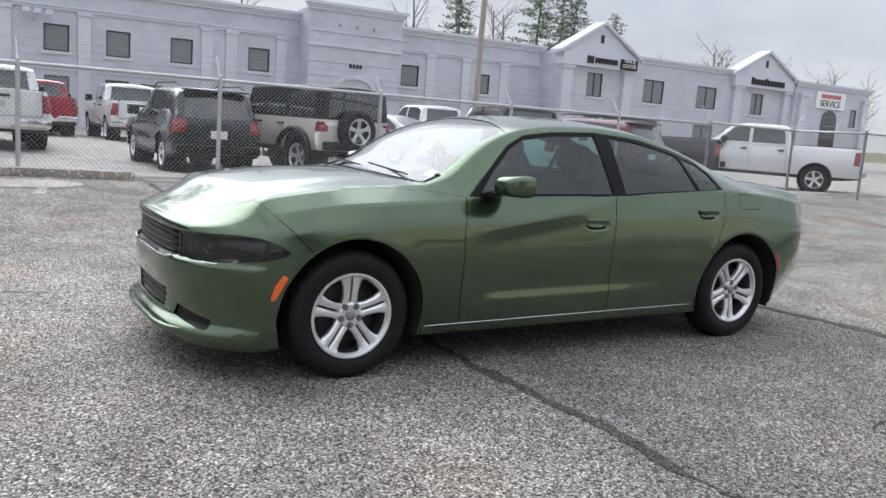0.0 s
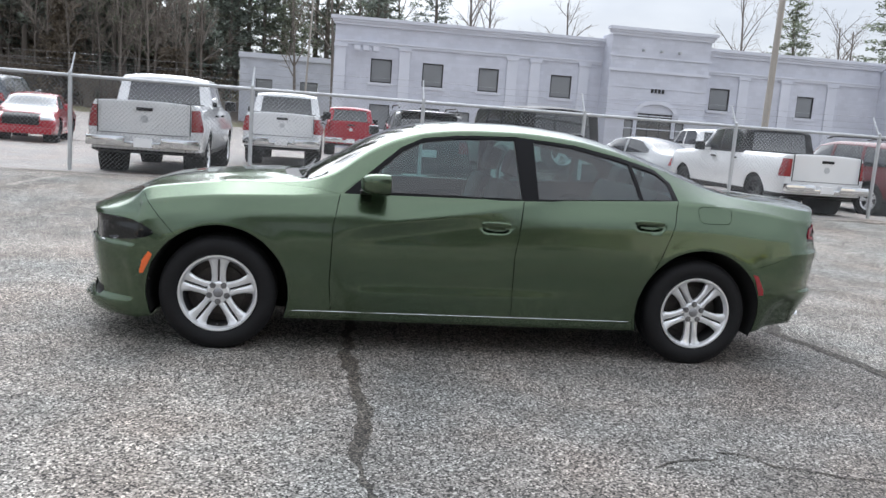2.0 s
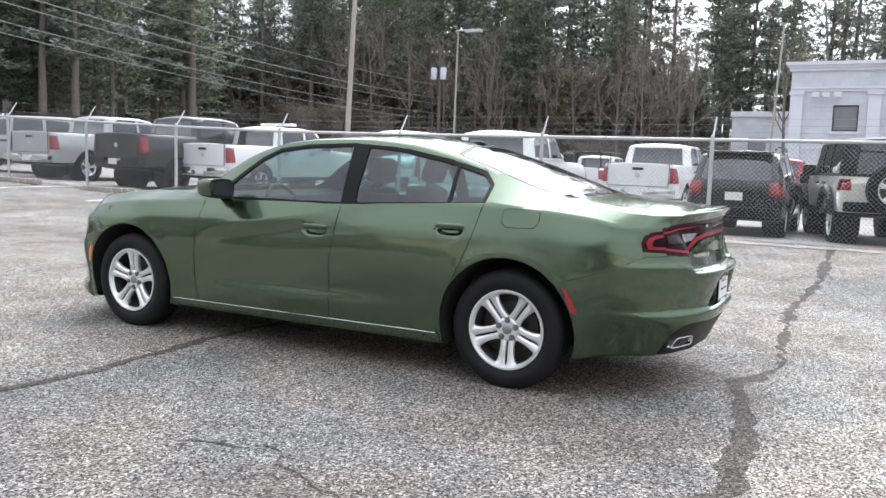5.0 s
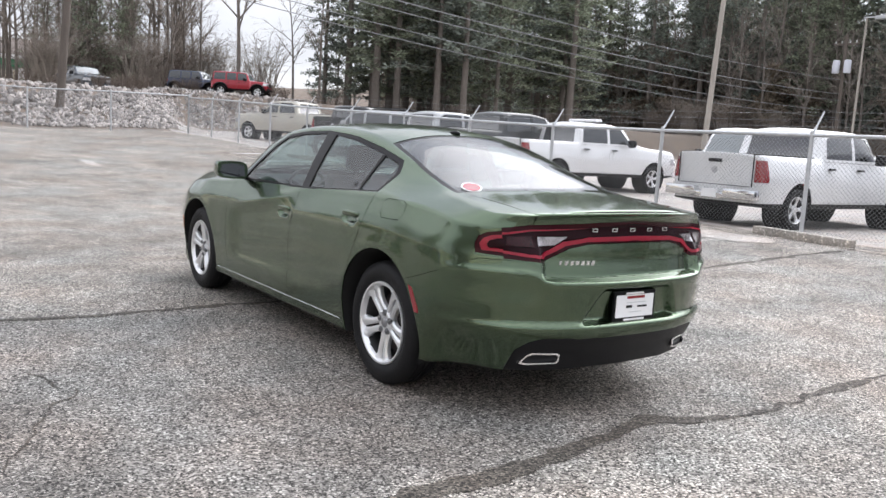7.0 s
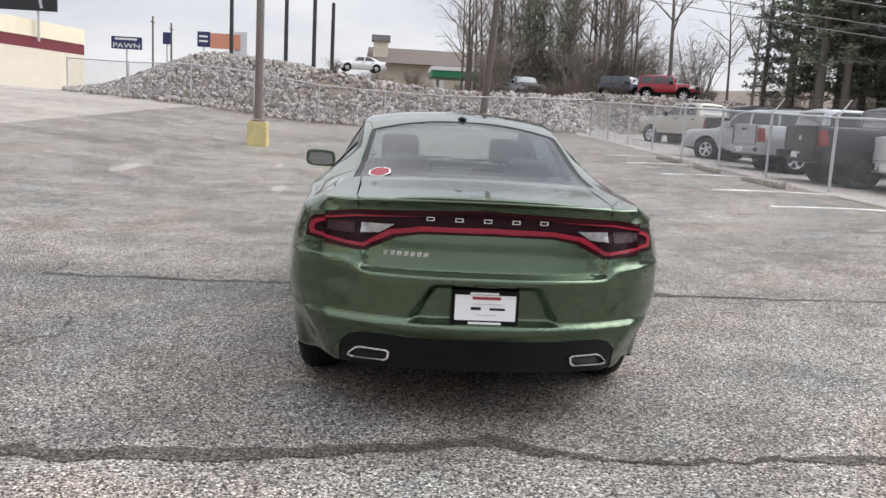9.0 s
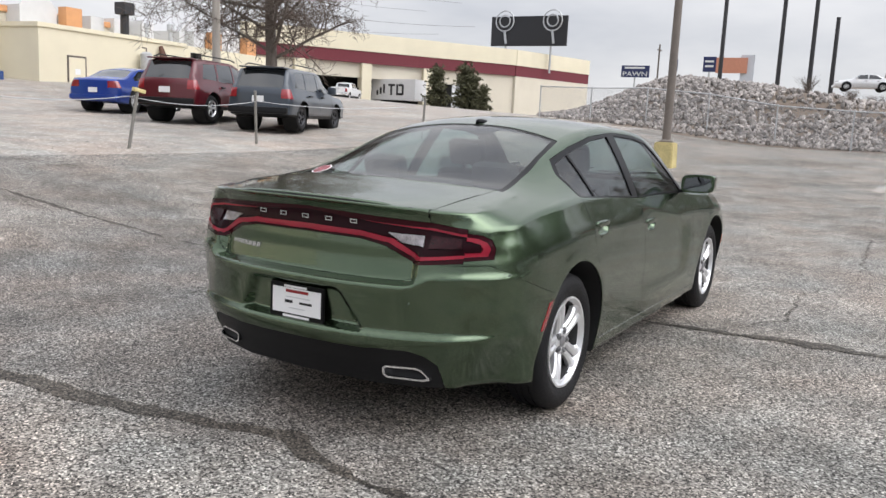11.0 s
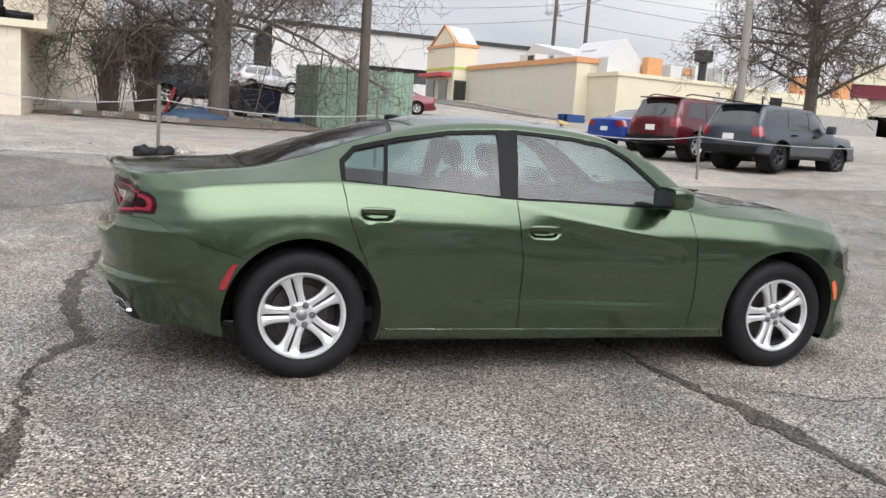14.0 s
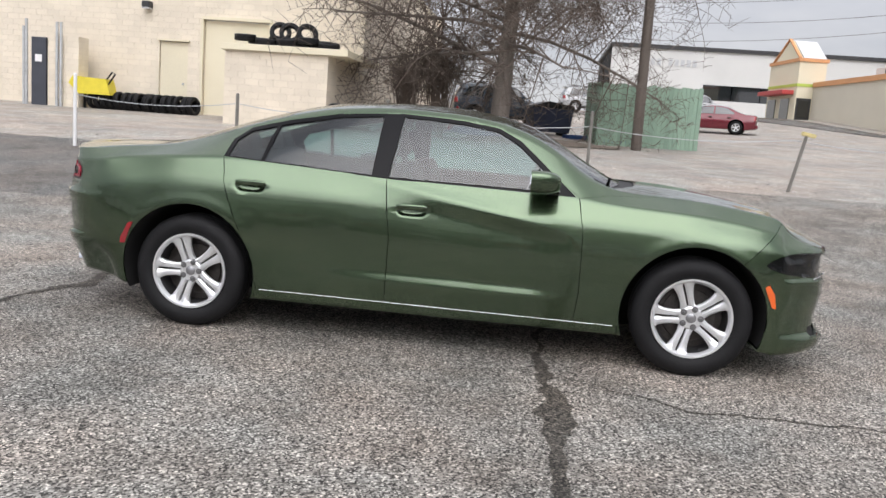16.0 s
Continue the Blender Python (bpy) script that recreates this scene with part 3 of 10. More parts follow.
def wall_cells(bm, x0, x1, z0, z1, y0, y1, holes):
    """A wall along x from y0 to y1 with square openings (x0, x1, z0, z1) right through it."""
    us = sorted({x0, x1, *[h[0] for h in holes], *[h[1] for h in holes]})
    for a, b in zip(us, us[1:]):
        cuts = sorted((h[2], h[3]) for h in holes if h[0] <= a + 1e-6 and h[1] >= b - 1e-6)
        z = z0
        for lo, hi in cuts:
            if lo > z:
                box(bm, a, b, y0, y1, z, lo)
            z = max(z, hi)
        if z < z1:
            box(bm, a, b, y0, y1, z, z1)
    bmesh.ops.remove_doubles(bm, verts=bm.verts, dist=1e-4)
    seen = {}
    for f in list(bm.faces):
        key = tuple(sorted(v.index for v in f.verts))
    inner = [f for f in bm.faces if all(len(e.link_faces) > 2 for e in f.edges) and False]
    if inner:
        bmesh.ops.delete(bm, geom=inner, context="FACES")


def house_window(parent, x0, x1, z0, z1, y, bars=1, glassy=None, sill=True):
    win = new("window")
    win.parent = parent
    part("pane", boxed(x0 + 0.04, x1 - 0.04, y + 0.10, y + 0.12, z0 + 0.04, z1 - 0.04), glassy or HOUSE_GLASS, win, "grey filmed pane")
    bm = bmesh.new()
    for a, b, c, d in ((x0, x0 + 0.06, z0, z1), (x1 - 0.06, x1, z0, z1), (x0 + 0.06, x1 - 0.06, z0, z0 + 0.06), (x0 + 0.06, x1 - 0.06, z1 - 0.06, z1)):
        box(bm, a, b, y + 0.05, y + 0.14, c, d)
    for k in range(1, bars):
        c = x0 + (x1 - x0) * k / bars
        box(bm, c - 0.03, c + 0.03, y + 0.06, y + 0.13, z0 + 0.06, z1 - 0.06)
    part("frame", bm, DARK_FRAME, win, "dark window frame")
    if sill:
        part("window_sill", boxed(x0 - 0.12, x1 + 0.12, y - 0.07, y + 0.04, z0 - 0.14, z0 - 0.002), GREY_TRIM, win, "pale sill")
    return win


def cornice(bm, x0, x1, y, z, drop=0.0):
    for k, (out, h) in enumerate(((0.10, 0.14), (0.17, 0.12), (0.26, 0.16))):
        box(bm, x0 - out, x1 + out, y - out, y + 0.2, z + sum((0.14, 0.12, 0.16)[:k]), z + sum((0.14, 0.12, 0.16)[:k]) + h - 0.002)


def dealership():
    d = thing("dealership", "long two-storey pale grey painted brick dealership", "building")
    yb, base = 38.3, -0.6
    up = [(1.06, 2.16, 3.3, 4.52), (3.77, 4.88, 3.28, 4.5), (6.77, 7.87, 3.27, 4.49), (10.72, 11.88, 3.25, 4.45), (19.8, 20.97, 3.24, 4.44), (25.0, 26.02, 3.2, 4.38)]
    low = [(1.09, 2.16, 0.9, 2.18), (3.76, 4.82, 0.2, 2.17), (5.35, 6.45, 0.9, 2.1), (6.9, 7.9, 0.9, 2.1), (10.82, 11.92, 0.25, 2.05), (19.9, 20.95, 0.9, 2.05), (22.4, 23.4, 0.9, 2.05), (25.0, 26.0, 0.9, 2.05)]
    for a, b, hs in ((-0.85, 13.5, [h for h in up + low if h[0] < 13]), (18.95, 29.9, [h for h in up + low if h[0] > 13])):
        bm = bmesh.new()
        wall_cells(bm, a, b, base, 6.3, yb, yb + 0.3, hs)
        part("wall", bm, GREY_BRICK, d, "pale grey brick wall")
    part("wall", boxed(-0.85, -0.55, yb + 0.3, yb + 16, base, 6.3), GREY_BRICK, d, "pale grey brick wall")
    part("wall", boxed(-0.55, 29.9, yb + 15.7, yb + 16, base, 6.3), GREY_BRICK, d, "pale grey brick wall")
    part("roof", boxed(-0.85, 62, yb + 0.3, yb + 15.7, 6.0, 6.2), GREY_TRIM, d, "flat roof")
    # one black sheet gives the rooms their darkness
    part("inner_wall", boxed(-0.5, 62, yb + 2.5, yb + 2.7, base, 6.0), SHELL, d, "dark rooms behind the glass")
    for h in up + low:
        house_window(d, *h, yb)
    for a, b in ((-0.85, 13.4), (19.0, 29.9)):
        bm = bmesh.new()
        cornice(bm, a, b, yb, 6.13)
        part("cornice", bm, GREY_TRIM, d, "stepped cornice")
        bm = boxed(a, b, yb - 0.09, yb - 0.002, 5.16, 5.28)
        box(bm, a, b, yb - 0.14, yb - 0.002, 5.285, 5.38)
        part("frieze", bm, GREY_TRIM, d, "moulded frieze")
        part("string_course", boxed(a, b, yb - 0.06, yb - 0.002, 2.45, 2.58), GREY_TRIM, d, "string course")
    for x in (-0.55, 2.8, 8.55, 9.8, 12.5, 21.7, 24.2, 27.0):
        bm = boxed(x - 0.28, x + 0.28, yb - 0.10, yb - 0.004, base, 5.0, 0.01)
        box(bm, x - 0.34, x + 0.34, yb - 0.15, yb - 0.004, 5.0, 5.155)
        part("pilaster", bm, GREY_TRIM, d, "flat pilaster")
    # tower with the entrance
    yt = 36.9
    bm = bmesh.new()
    wall_cells(bm, 13.5, 18.95, base, 6.75, yt, yt + 0.3, [(15.25, 17.2, base, 2.75), (14.55, 15.05, 0.4, 2.35), (17.4, 17.9, 0.4, 2.35)])
    box(bm, 13.5, 13.8, yt + 0.3, yb + 0.3, base, 6.75)
    box(bm, 18.65, 18.95, yt + 0.3, yb + 0.3, base, 6.75)
    part("tower", bm, GREY_BRICK, d, "projecting entrance tower")
    bm = bmesh.new()
    prism(bm, [(16.225 + 0.975 * math.cos(a), 2.75 + 0.5 * math.sin(a)) for a in np.linspace(0, math.pi, 15)], "y", yt + 0.1, yt + 0.14)
    part("arch_glass", bm, HOUSE_GLASS, d, "arched glass over the door")
    bm = bmesh.new()
    rows = [[(16.225 + (0.975 + o) * math.cos(a), 2.75 + (0.5 + o) * math.sin(a)) for o in (0.0, 0.22)] for a in np.linspace(0, math.pi, 17)]
    for p, q in zip(rows, rows[1:]):
        prism(bm, [p[0], p[1], q[1], q[0]], "y", yt - 0.12, yt + 0.05)
    part("arch_moulding", bm, GREY_TRIM, d, "raised arch moulding")
    house_window(d, 15.25, 17.2, base + 0.02, 2.75, yt, 3, DARK_GLASS, False)
    for a in (14.55, 17.4):
        house_window(d, a, a + 0.5, 0.4, 2.35, yt, 1)
    bm = bmesh.new()
    for z in (1.2, 1.9, 2.6, 3.35, 4.05):
        box(bm, 13.47, 18.98, yt - 0.03, yt - 0.002, z, z + 0.05)
    for a, b in ((13.42, 15.0), (17.45, 19.03)):
        box(bm, a, b, yt - 0.16, yt - 0.032, 2.42, 2.62)
    box(bm, 13.4, 19.05, yt - 0.10, yt - 0.002, 4.85, 5.0)
    box(bm, 13.4, 19.05, yt - 0.06, yt - 0.002, 5.6, 5.68)
    cornice(bm, 13.5, 18.95, yt, 6.68)
    part("tower_trim", bm, GREY_TRIM, d, "banded tower trim")
    for k in range(4):
        part("number_bar", boxed(15.85 + k * 0.2, 15.98 + k * 0.2, yt - 0.04, yt - 0.004, 3.83, 4.05), SIGN_BLACK, d, "dark number bar")
    for x in (15.2, 16.2, 17.2):
        bm = boxed(x - 0.07, x + 0.07, yt - 0.22, yt - 0.002, 5.95, 6.05, 0.02)
        part("wall_light", bm, STEEL, d, "small wall light")
    # east ranges with two gables
    ye = 36.3
    wins = [(32.1, 33.4, 3.62, 5.1), (37.05, 38.95, 3.57, 5.1), (42.2, 44.2, 3.55, 5.08), (47.95, 49.3, 3.5, 5.03)]
    lows = [(32.1, 33.4, 0.9, 2.4), (37.1, 38.9, 0.9, 2.4), (42.2, 44.2, 0.9, 2.4), (47.95, 49.3, 0.9, 2.4)]
    bm = bmesh.new()
    wall_cells(bm, 29.9, 52.2, base, 6.2, ye, ye + 0.3, wins + lows)
    wall_cells(bm, 52.2, 61.6, base, 6.0, ye - 0.6, ye - 0.3, [(55.7, 57.6, base, 3.6), (59.3, 60.2, 3.2, 4.6)])
    box(bm, 29.9, 30.2, ye + 0.3, yb + 0.3, base, 6.2)
    box(bm, 61.3, 61.6, ye - 0.3, yb + 15, base, 6.0)
    box(bm, 52.2, 52.5, ye - 0.3, ye + 0.3, base, 6.0)
    part("wall", bm, GREY_BRICK, d, "pale grey brick wall")
    for h in wins + lows:
        house_window(d, *h, ye, 2)
    house_window(d, 59.3, 60.2, 3.2, 4.6, ye - 0.6, 1)
    bm = bmesh.new()
    prism(bm, [(56.65 + 0.95 * math.cos(a), 3.6 + 0.75 * math.sin(a)) for a in np.linspace(0, math.pi, 15)] + [(55.7, base), (57.6, base)], "y", ye - 0.66, ye - 0.604)
    part("service_door", bm, DARK_GLASS, d, "arched dark service entrance")
    bm = bmesh.new()
    cornice(bm, 35.9, 45.7, ye, 6.1)
    part("cornice", bm, GREY_TRIM, d, "stepped cornice")
    bm = bmesh.new()
    cornice(bm, 52.3, 61.6, ye - 0.6, 5.9)
    part("cornice", bm, GREY_TRIM, d, "stepped cornice")
    for x in (30.3, 35.4, 46.2, 51.8, 53.0, 61.0):
        yy = ye if x < 52.2 else ye - 0.6
        bm = boxed(x - 0.38, x + 0.38, yy - 0.28, yy - 0.003, base, 5.2, 0.02)
        box(bm, x - 0.48, x + 0.48, yy - 0.38, yy - 0.003, 5.2, 5.42)
        part("pilaster", bm, GREY_TRIM, d, "broad pilaster")
    for a, b, apex in ((29.7, 36.0, 8.2), (45.5, 52.4, 8.1)):
        c = (a + b) / 2
        bm = bmesh.new()
        box(bm, a, b, ye - 0.45, ye + 0.3, 5.42, 6.2)
        prism(bm, [(a, 6.205), (b, 6.205), (c, apex - 0.12)], "y", ye - 0.25, ye + 0.25)
        part("gable", bm, GREY_TRIM, d, "pale gable")
        bm = bmesh.new()
        for u in (a - 0.3, b + 0.3):
            prism(bm, [(u, 6.1), (c, apex - 0.1), (c, apex + 0.08), (u, 6.28)], "y", ye - 0.5, ye + 0.6)
        part("gable_roof", bm, GREY_TRIM, d, "pale gable coping")
        part("gable_vent", boxed(c - 0.14, c + 0.14, ye - 0.275, ye - 0.252, 6.95, 7.45), DARK_FRAME, d, "dark gable vent")
    # signs
    for x0, x1, z0, z1, mt in ((31.55, 32.1, 5.62, 6.08, SIGN_BLACK), (32.2, 34.1, 5.68, 6.0, SIGN_BLACK)):
        n = max(1, int((x1 - x0) / 0.3))
        for k in range(n):
            w = (x1 - x0) / n
            part("sign_bar", boxed(x0 + k * w + 0.03, x0 + (k + 1) * w - 0.03, ye - 0.53, ye - 0.453, z0, z1), mt, d, "black sign letter as a bar")
    sign_text("TRUCK\nCENTER", 35.0, ye - 0.62, 5.86, 0.32, d, 34.35, 35.75, 5.45, 6.12, SIGN_BLACK, WHITE_PAPER)
    for k in range(10):
        part("sign_bar", boxed(47.2 + k * 0.38, 47.48 + k * 0.38, ye - 0.53, ye - 0.453, 5.62, 6.02 + 0.1 * (k in (0, 4))), SIGN_BLACK, d, "black script letter as a bar")
    sign_text("SERVICE", 56.4, ye - 0.74, 4.62, 0.72, d, 54.6, 58.3, 4.45, 5.75, WHITE_PAPER, SIGN_BLACK)
    for k in range(9):
        part("sign_bar", boxed(55.2 + k * 0.28, 55.42 + k * 0.28, ye - 0.75, ye - 0.738, 5.25, 5.55), SIGN_RED, d, "red sign letter as a bar")
    # side wing
    bm = bmesh.new()
    wall_cells(bm, -10.0, 4.0, base, 6.5, 80, 80.3, [(-8.41, -6.78, 2.7, 4.5), (-4.04, -2.29, 2.7, 4.5)])
    box(bm, -10.0, -9.7, 80.3, 90, base, 6.5)
    part("wing_wall", bm, GREY_BRICK, d, "low grey side wing")
    part("wing_roof", boxed(-10.15, 4.0, 79.8, 90, 6.502, 7.0), GREY_TRIM, d, "wing parapet")
    for a in (-8.41, -4.04):
        house_window(d, a, a + 1.68, 2.7, 4.5, 80)
    # floodlights by the corner
    bm = bmesh.new()
    tube(bm, [(0.2, yb, 5.05), (0.2, yb - 0.3, 5.0), (1.3, yb - 0.3, 4.95)], 0.03, 6)
    for x in (0.3, 0.75, 1.25):
        box(bm, x - 0.16, x + 0.16, yb - 0.55, yb - 0.28, 4.85, 5.1, 0.03)
    part("floodlight", bm, GREY_TRIM, d, "grey floodlights on a bracket")


def sign_text(text, x, y, z, size, parent, x0, x1, z0, z1, board, ink):
    part("sign_board", boxed(x0, x1, y, y + 0.12, z0, z1, 0.02), board, parent, "flat sign board")
    letters(text, Matrix.Translation((x, y - 0.012, z)) @ Matrix.Rotation(radians(90), 4, "X"), size, ink, parent)


def letters(text, m, size, ink, parent):
    cu = bpy.data.curves.new("lettering", "FONT")
    cu.body, cu.size, cu.extrude, cu.align_x = text, size, 0.012, "CENTER"
    cu.align_y = "CENTER" if "\n" in text else "BOTTOM_BASELINE"
    ob = new("lettering", cu)
    bpy.context.view_layer.update()
    me = bpy.data.meshes.new_from_object(ob.evaluated_get(bpy.context.evaluated_depsgraph_get()))
    bpy.data.objects.remove(ob)
    me.materials.clear()
    me.materials.append(ink)
    o = new("lettering", me)
    o.parent, o.matrix_basis = parent, m
    return o


dealership()


# ---- chain-link fence ----
def link_fence(name, label, a, b, high, gap, parent_group, arms=True, lean=1):
    """Posts, rails, mesh and barbed wire from a to b over the ground."""
    a, b = Vector((*a, 0)), Vector((*b, 0))
    along = (b - a).normalized()
    length = (b - a).length
    out = Vector((along.y, -along.x, 0)) * lean
    fence = thing(name, label, "fence")
    g = lambda s: Vector((a.x + along.x * s, a.y + along.y * s, ground_z(a.x + along.x * s, a.y + along.y * s)))
    n = int(round(length / gap))
    post = arm = None
    for k in range(n + 1):
        p = g(length * k / n)
        m = Matrix.Translation(p)
        if post is None:
            bm = bmesh.new()
            tube(bm, [(0, 0, -0.3), (0, 0, high + 0.03)], 0.036, 10)
            lathe(bm, [(0.036, high + 0.02), (0.03, high + 0.05), (0.001, high + 0.06)], 10, "z")
            post = part("post", bm, STEEL, fence, "round galvanised post", True, 40)
            post.matrix_basis = m
            if arms:
                bm = bmesh.new()
                tube(bm, [(0, 0, high), tuple(out * 0.1 + Vector((0, 0, high + 0.12))), tuple(out * 0.28 + Vector((0, 0, high + 0.38)))], [0.022, 0.018, 0.014], 6)
                arm = part("wire_arm", bm, STEEL, fence, "angled barbed wire arm")
                arm.matrix_basis = m
        else:
            again(post, m)
            if arms:
                again(arm, m)
    bm = bmesh.new()
    tube(bm, [g(s) + Vector((0, 0, high - 0.02)) for s in np.linspace(0, length, max(2, n + 1))], 0.03, 8)
    part("top_rail", bm, STEEL, fence, "round top rail", True)
    wires = bmesh.new()
    step_, h = 0.075, high - 0.06
    k = -int(h / step_)
    r = 0.0026
    while k * step_ < length:
        for sign in (1, -1):
            s0, s1 = k * step_, k * step_ + h
            z0, z1 = (0.03, h + 0.03) if sign > 0 else (h + 0.03, 0.03)
            t0, t1 = max(0.0, -s0 / h), min(1.0, (length - s0) / h)
            if t1 > t0:
                pts = []
                for t in (t0, t1):
                    s = s0 + t * h
                    pts.append(g(s) + Vector((0, 0, z0 + (z1 - z0) * t)))
                tube(wires, pts, r, 3, False)
        k += 1
    tagged(part("chain_mesh", wires, WIRE, fence, "diamond chain-link mesh"), kind="stuff")
    if arms:
        for o, z in ((0.1, 0.13), (0.19, 0.25), (0.27, 0.37)):
            bm = bmesh.new()
            tube(bm, [g(s) + out * o + Vector((0, 0, high + z - 0.02 * (i % 2))) for i, s in enumerate(np.linspace(0, length, 2 * n + 1))], 0.0025, 3, False)
            part("barbed_wire", bm, WIRE, fence, "thin barbed wire strand")
    return fence


link_fence("chain_link_fence", "galvanised chain-link fence with barbed wire arms", (-33.1, 9.15), (13.1, 9.55), 1.66, 3.08, "fences", True, -1)
link_fence("chain_link_fence", "short return of galvanised chain-link fence", (13.1, 9.55), (16.9, 9.9), 1.7, 3.4, "fences", True, -1)
link_fence("chain_link_fence", "galvanised chain-link fence beside the grass strip", (16.9, 9.9), (16.6, 7.6), 1.7, 2.4, "fences", True, -1)
link_fence("chain_link_fence", "galvanised chain-link fence running off east", (16.6, 7.6), (28.0, 3.0), 1.7, 3.2, "fences", True, -1)
link_fence("chain_link_fence", "fence along the foot of the rubble bank", (-33.1, 9.15), (-38.4, -17.0), 1.75, 3.4, "fences", False)


def cracks_and_lines():
    rnd = random.Random(5)

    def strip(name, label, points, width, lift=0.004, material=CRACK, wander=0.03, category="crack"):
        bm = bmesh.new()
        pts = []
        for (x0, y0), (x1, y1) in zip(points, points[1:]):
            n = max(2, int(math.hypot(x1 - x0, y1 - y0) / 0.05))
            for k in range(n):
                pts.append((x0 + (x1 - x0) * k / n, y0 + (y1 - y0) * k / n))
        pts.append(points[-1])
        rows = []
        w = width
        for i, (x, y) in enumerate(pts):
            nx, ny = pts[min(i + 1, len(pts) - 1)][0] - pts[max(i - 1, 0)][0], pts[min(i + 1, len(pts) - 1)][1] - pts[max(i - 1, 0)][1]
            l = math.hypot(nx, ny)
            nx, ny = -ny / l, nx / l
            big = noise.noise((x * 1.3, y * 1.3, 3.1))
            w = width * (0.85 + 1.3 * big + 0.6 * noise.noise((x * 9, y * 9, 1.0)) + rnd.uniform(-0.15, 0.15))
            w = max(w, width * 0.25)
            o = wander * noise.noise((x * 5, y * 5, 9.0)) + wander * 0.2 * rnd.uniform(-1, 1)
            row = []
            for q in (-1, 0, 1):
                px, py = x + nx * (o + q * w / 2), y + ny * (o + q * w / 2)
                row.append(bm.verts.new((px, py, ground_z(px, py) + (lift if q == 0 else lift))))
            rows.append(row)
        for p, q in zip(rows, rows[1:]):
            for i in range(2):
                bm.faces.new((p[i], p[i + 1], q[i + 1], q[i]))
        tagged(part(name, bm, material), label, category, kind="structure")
    strip("crack", "wide dark filled crack across the asphalt", [(-0.75, -9.0), (-0.72, -4), (-0.69, -2.4), (-0.68, -1.7), (-0.73, -0.9), (-0.66, 0.4), (-0.66, 1.0), (-0.74, 1.6), (-0.76, 2.4), (-0.75, 4.0), (-0.7, 8.5)], 0.075, wander=0.05)
    strip("crack", "wide dark filled crack behind the sedan", [(2.95, -9.0), (2.85, -5), (2.81, -3.3), (2.9, -1.8), (2.87, -1.0), (2.77, -0.4), (2.69, 0.05), (2.83, 0.45), (2.87, 0.9), (2.81, 1.4), (2.75, 2.4), (2.71, 3.2), (2.83, 5.0), (2.8, 8.6)], 0.10, wander=0.06)
    for pts in ([(-0.8, -3.2), (-3.4, -3.5), (-7, -3.2), (-14, -3.6)], [(1.95, -2.86), (1.67, -2.7), (1.24, -2.55), (1.0, -2.4), (0.6, -2.55)], [(-0.75, 1.15), (-1.5, 1.55), (-2.6, 1.5), (-4.0, 1.9), (-8, 1.8)], [(-9, 3.2), (-12, 3.0), (-17, 3.4)], [(-6, -5.5), (-13, -6.2), (-22, -6)], [(-4.3, 5.5), (-4.4, -1), (-4.2, -7)], [(2.8, 3.9), (4.5, 4.2), (7.5, 4.0)], [(-22, 7), (-21.5, 0), (-22, -8)]):
        strip("crack", "thin dark crack in the asphalt", pts, 0.015, 0.004, CRACK, 0.07)
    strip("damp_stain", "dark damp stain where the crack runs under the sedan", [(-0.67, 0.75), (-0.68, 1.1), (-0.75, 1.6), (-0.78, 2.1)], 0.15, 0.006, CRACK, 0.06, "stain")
    for x in (-20.6, -17.6, -14.45, -11.0, -8.2, -5.1, -2.0):
        strip("parking_line", "worn white parking line", [(x - 0.3, 6.6), (x + 0.15, 9.0)], 0.17 if x < -6 else 0.10, 0.005, LINE_WHITE if x < -6 else CONCRETE, 0.01, "line")
    for pts, w in (([(-20, 8.95), (-8, 9.0)], 0.10), ([(-1.0, 8.2), (14, 8.6)], 0.35)):
        strip("paving_edge", "pale broken concrete edge under the fence", pts, w, 0.008, CONCRETE, 0.1, "edge")


cracks_and_lines()

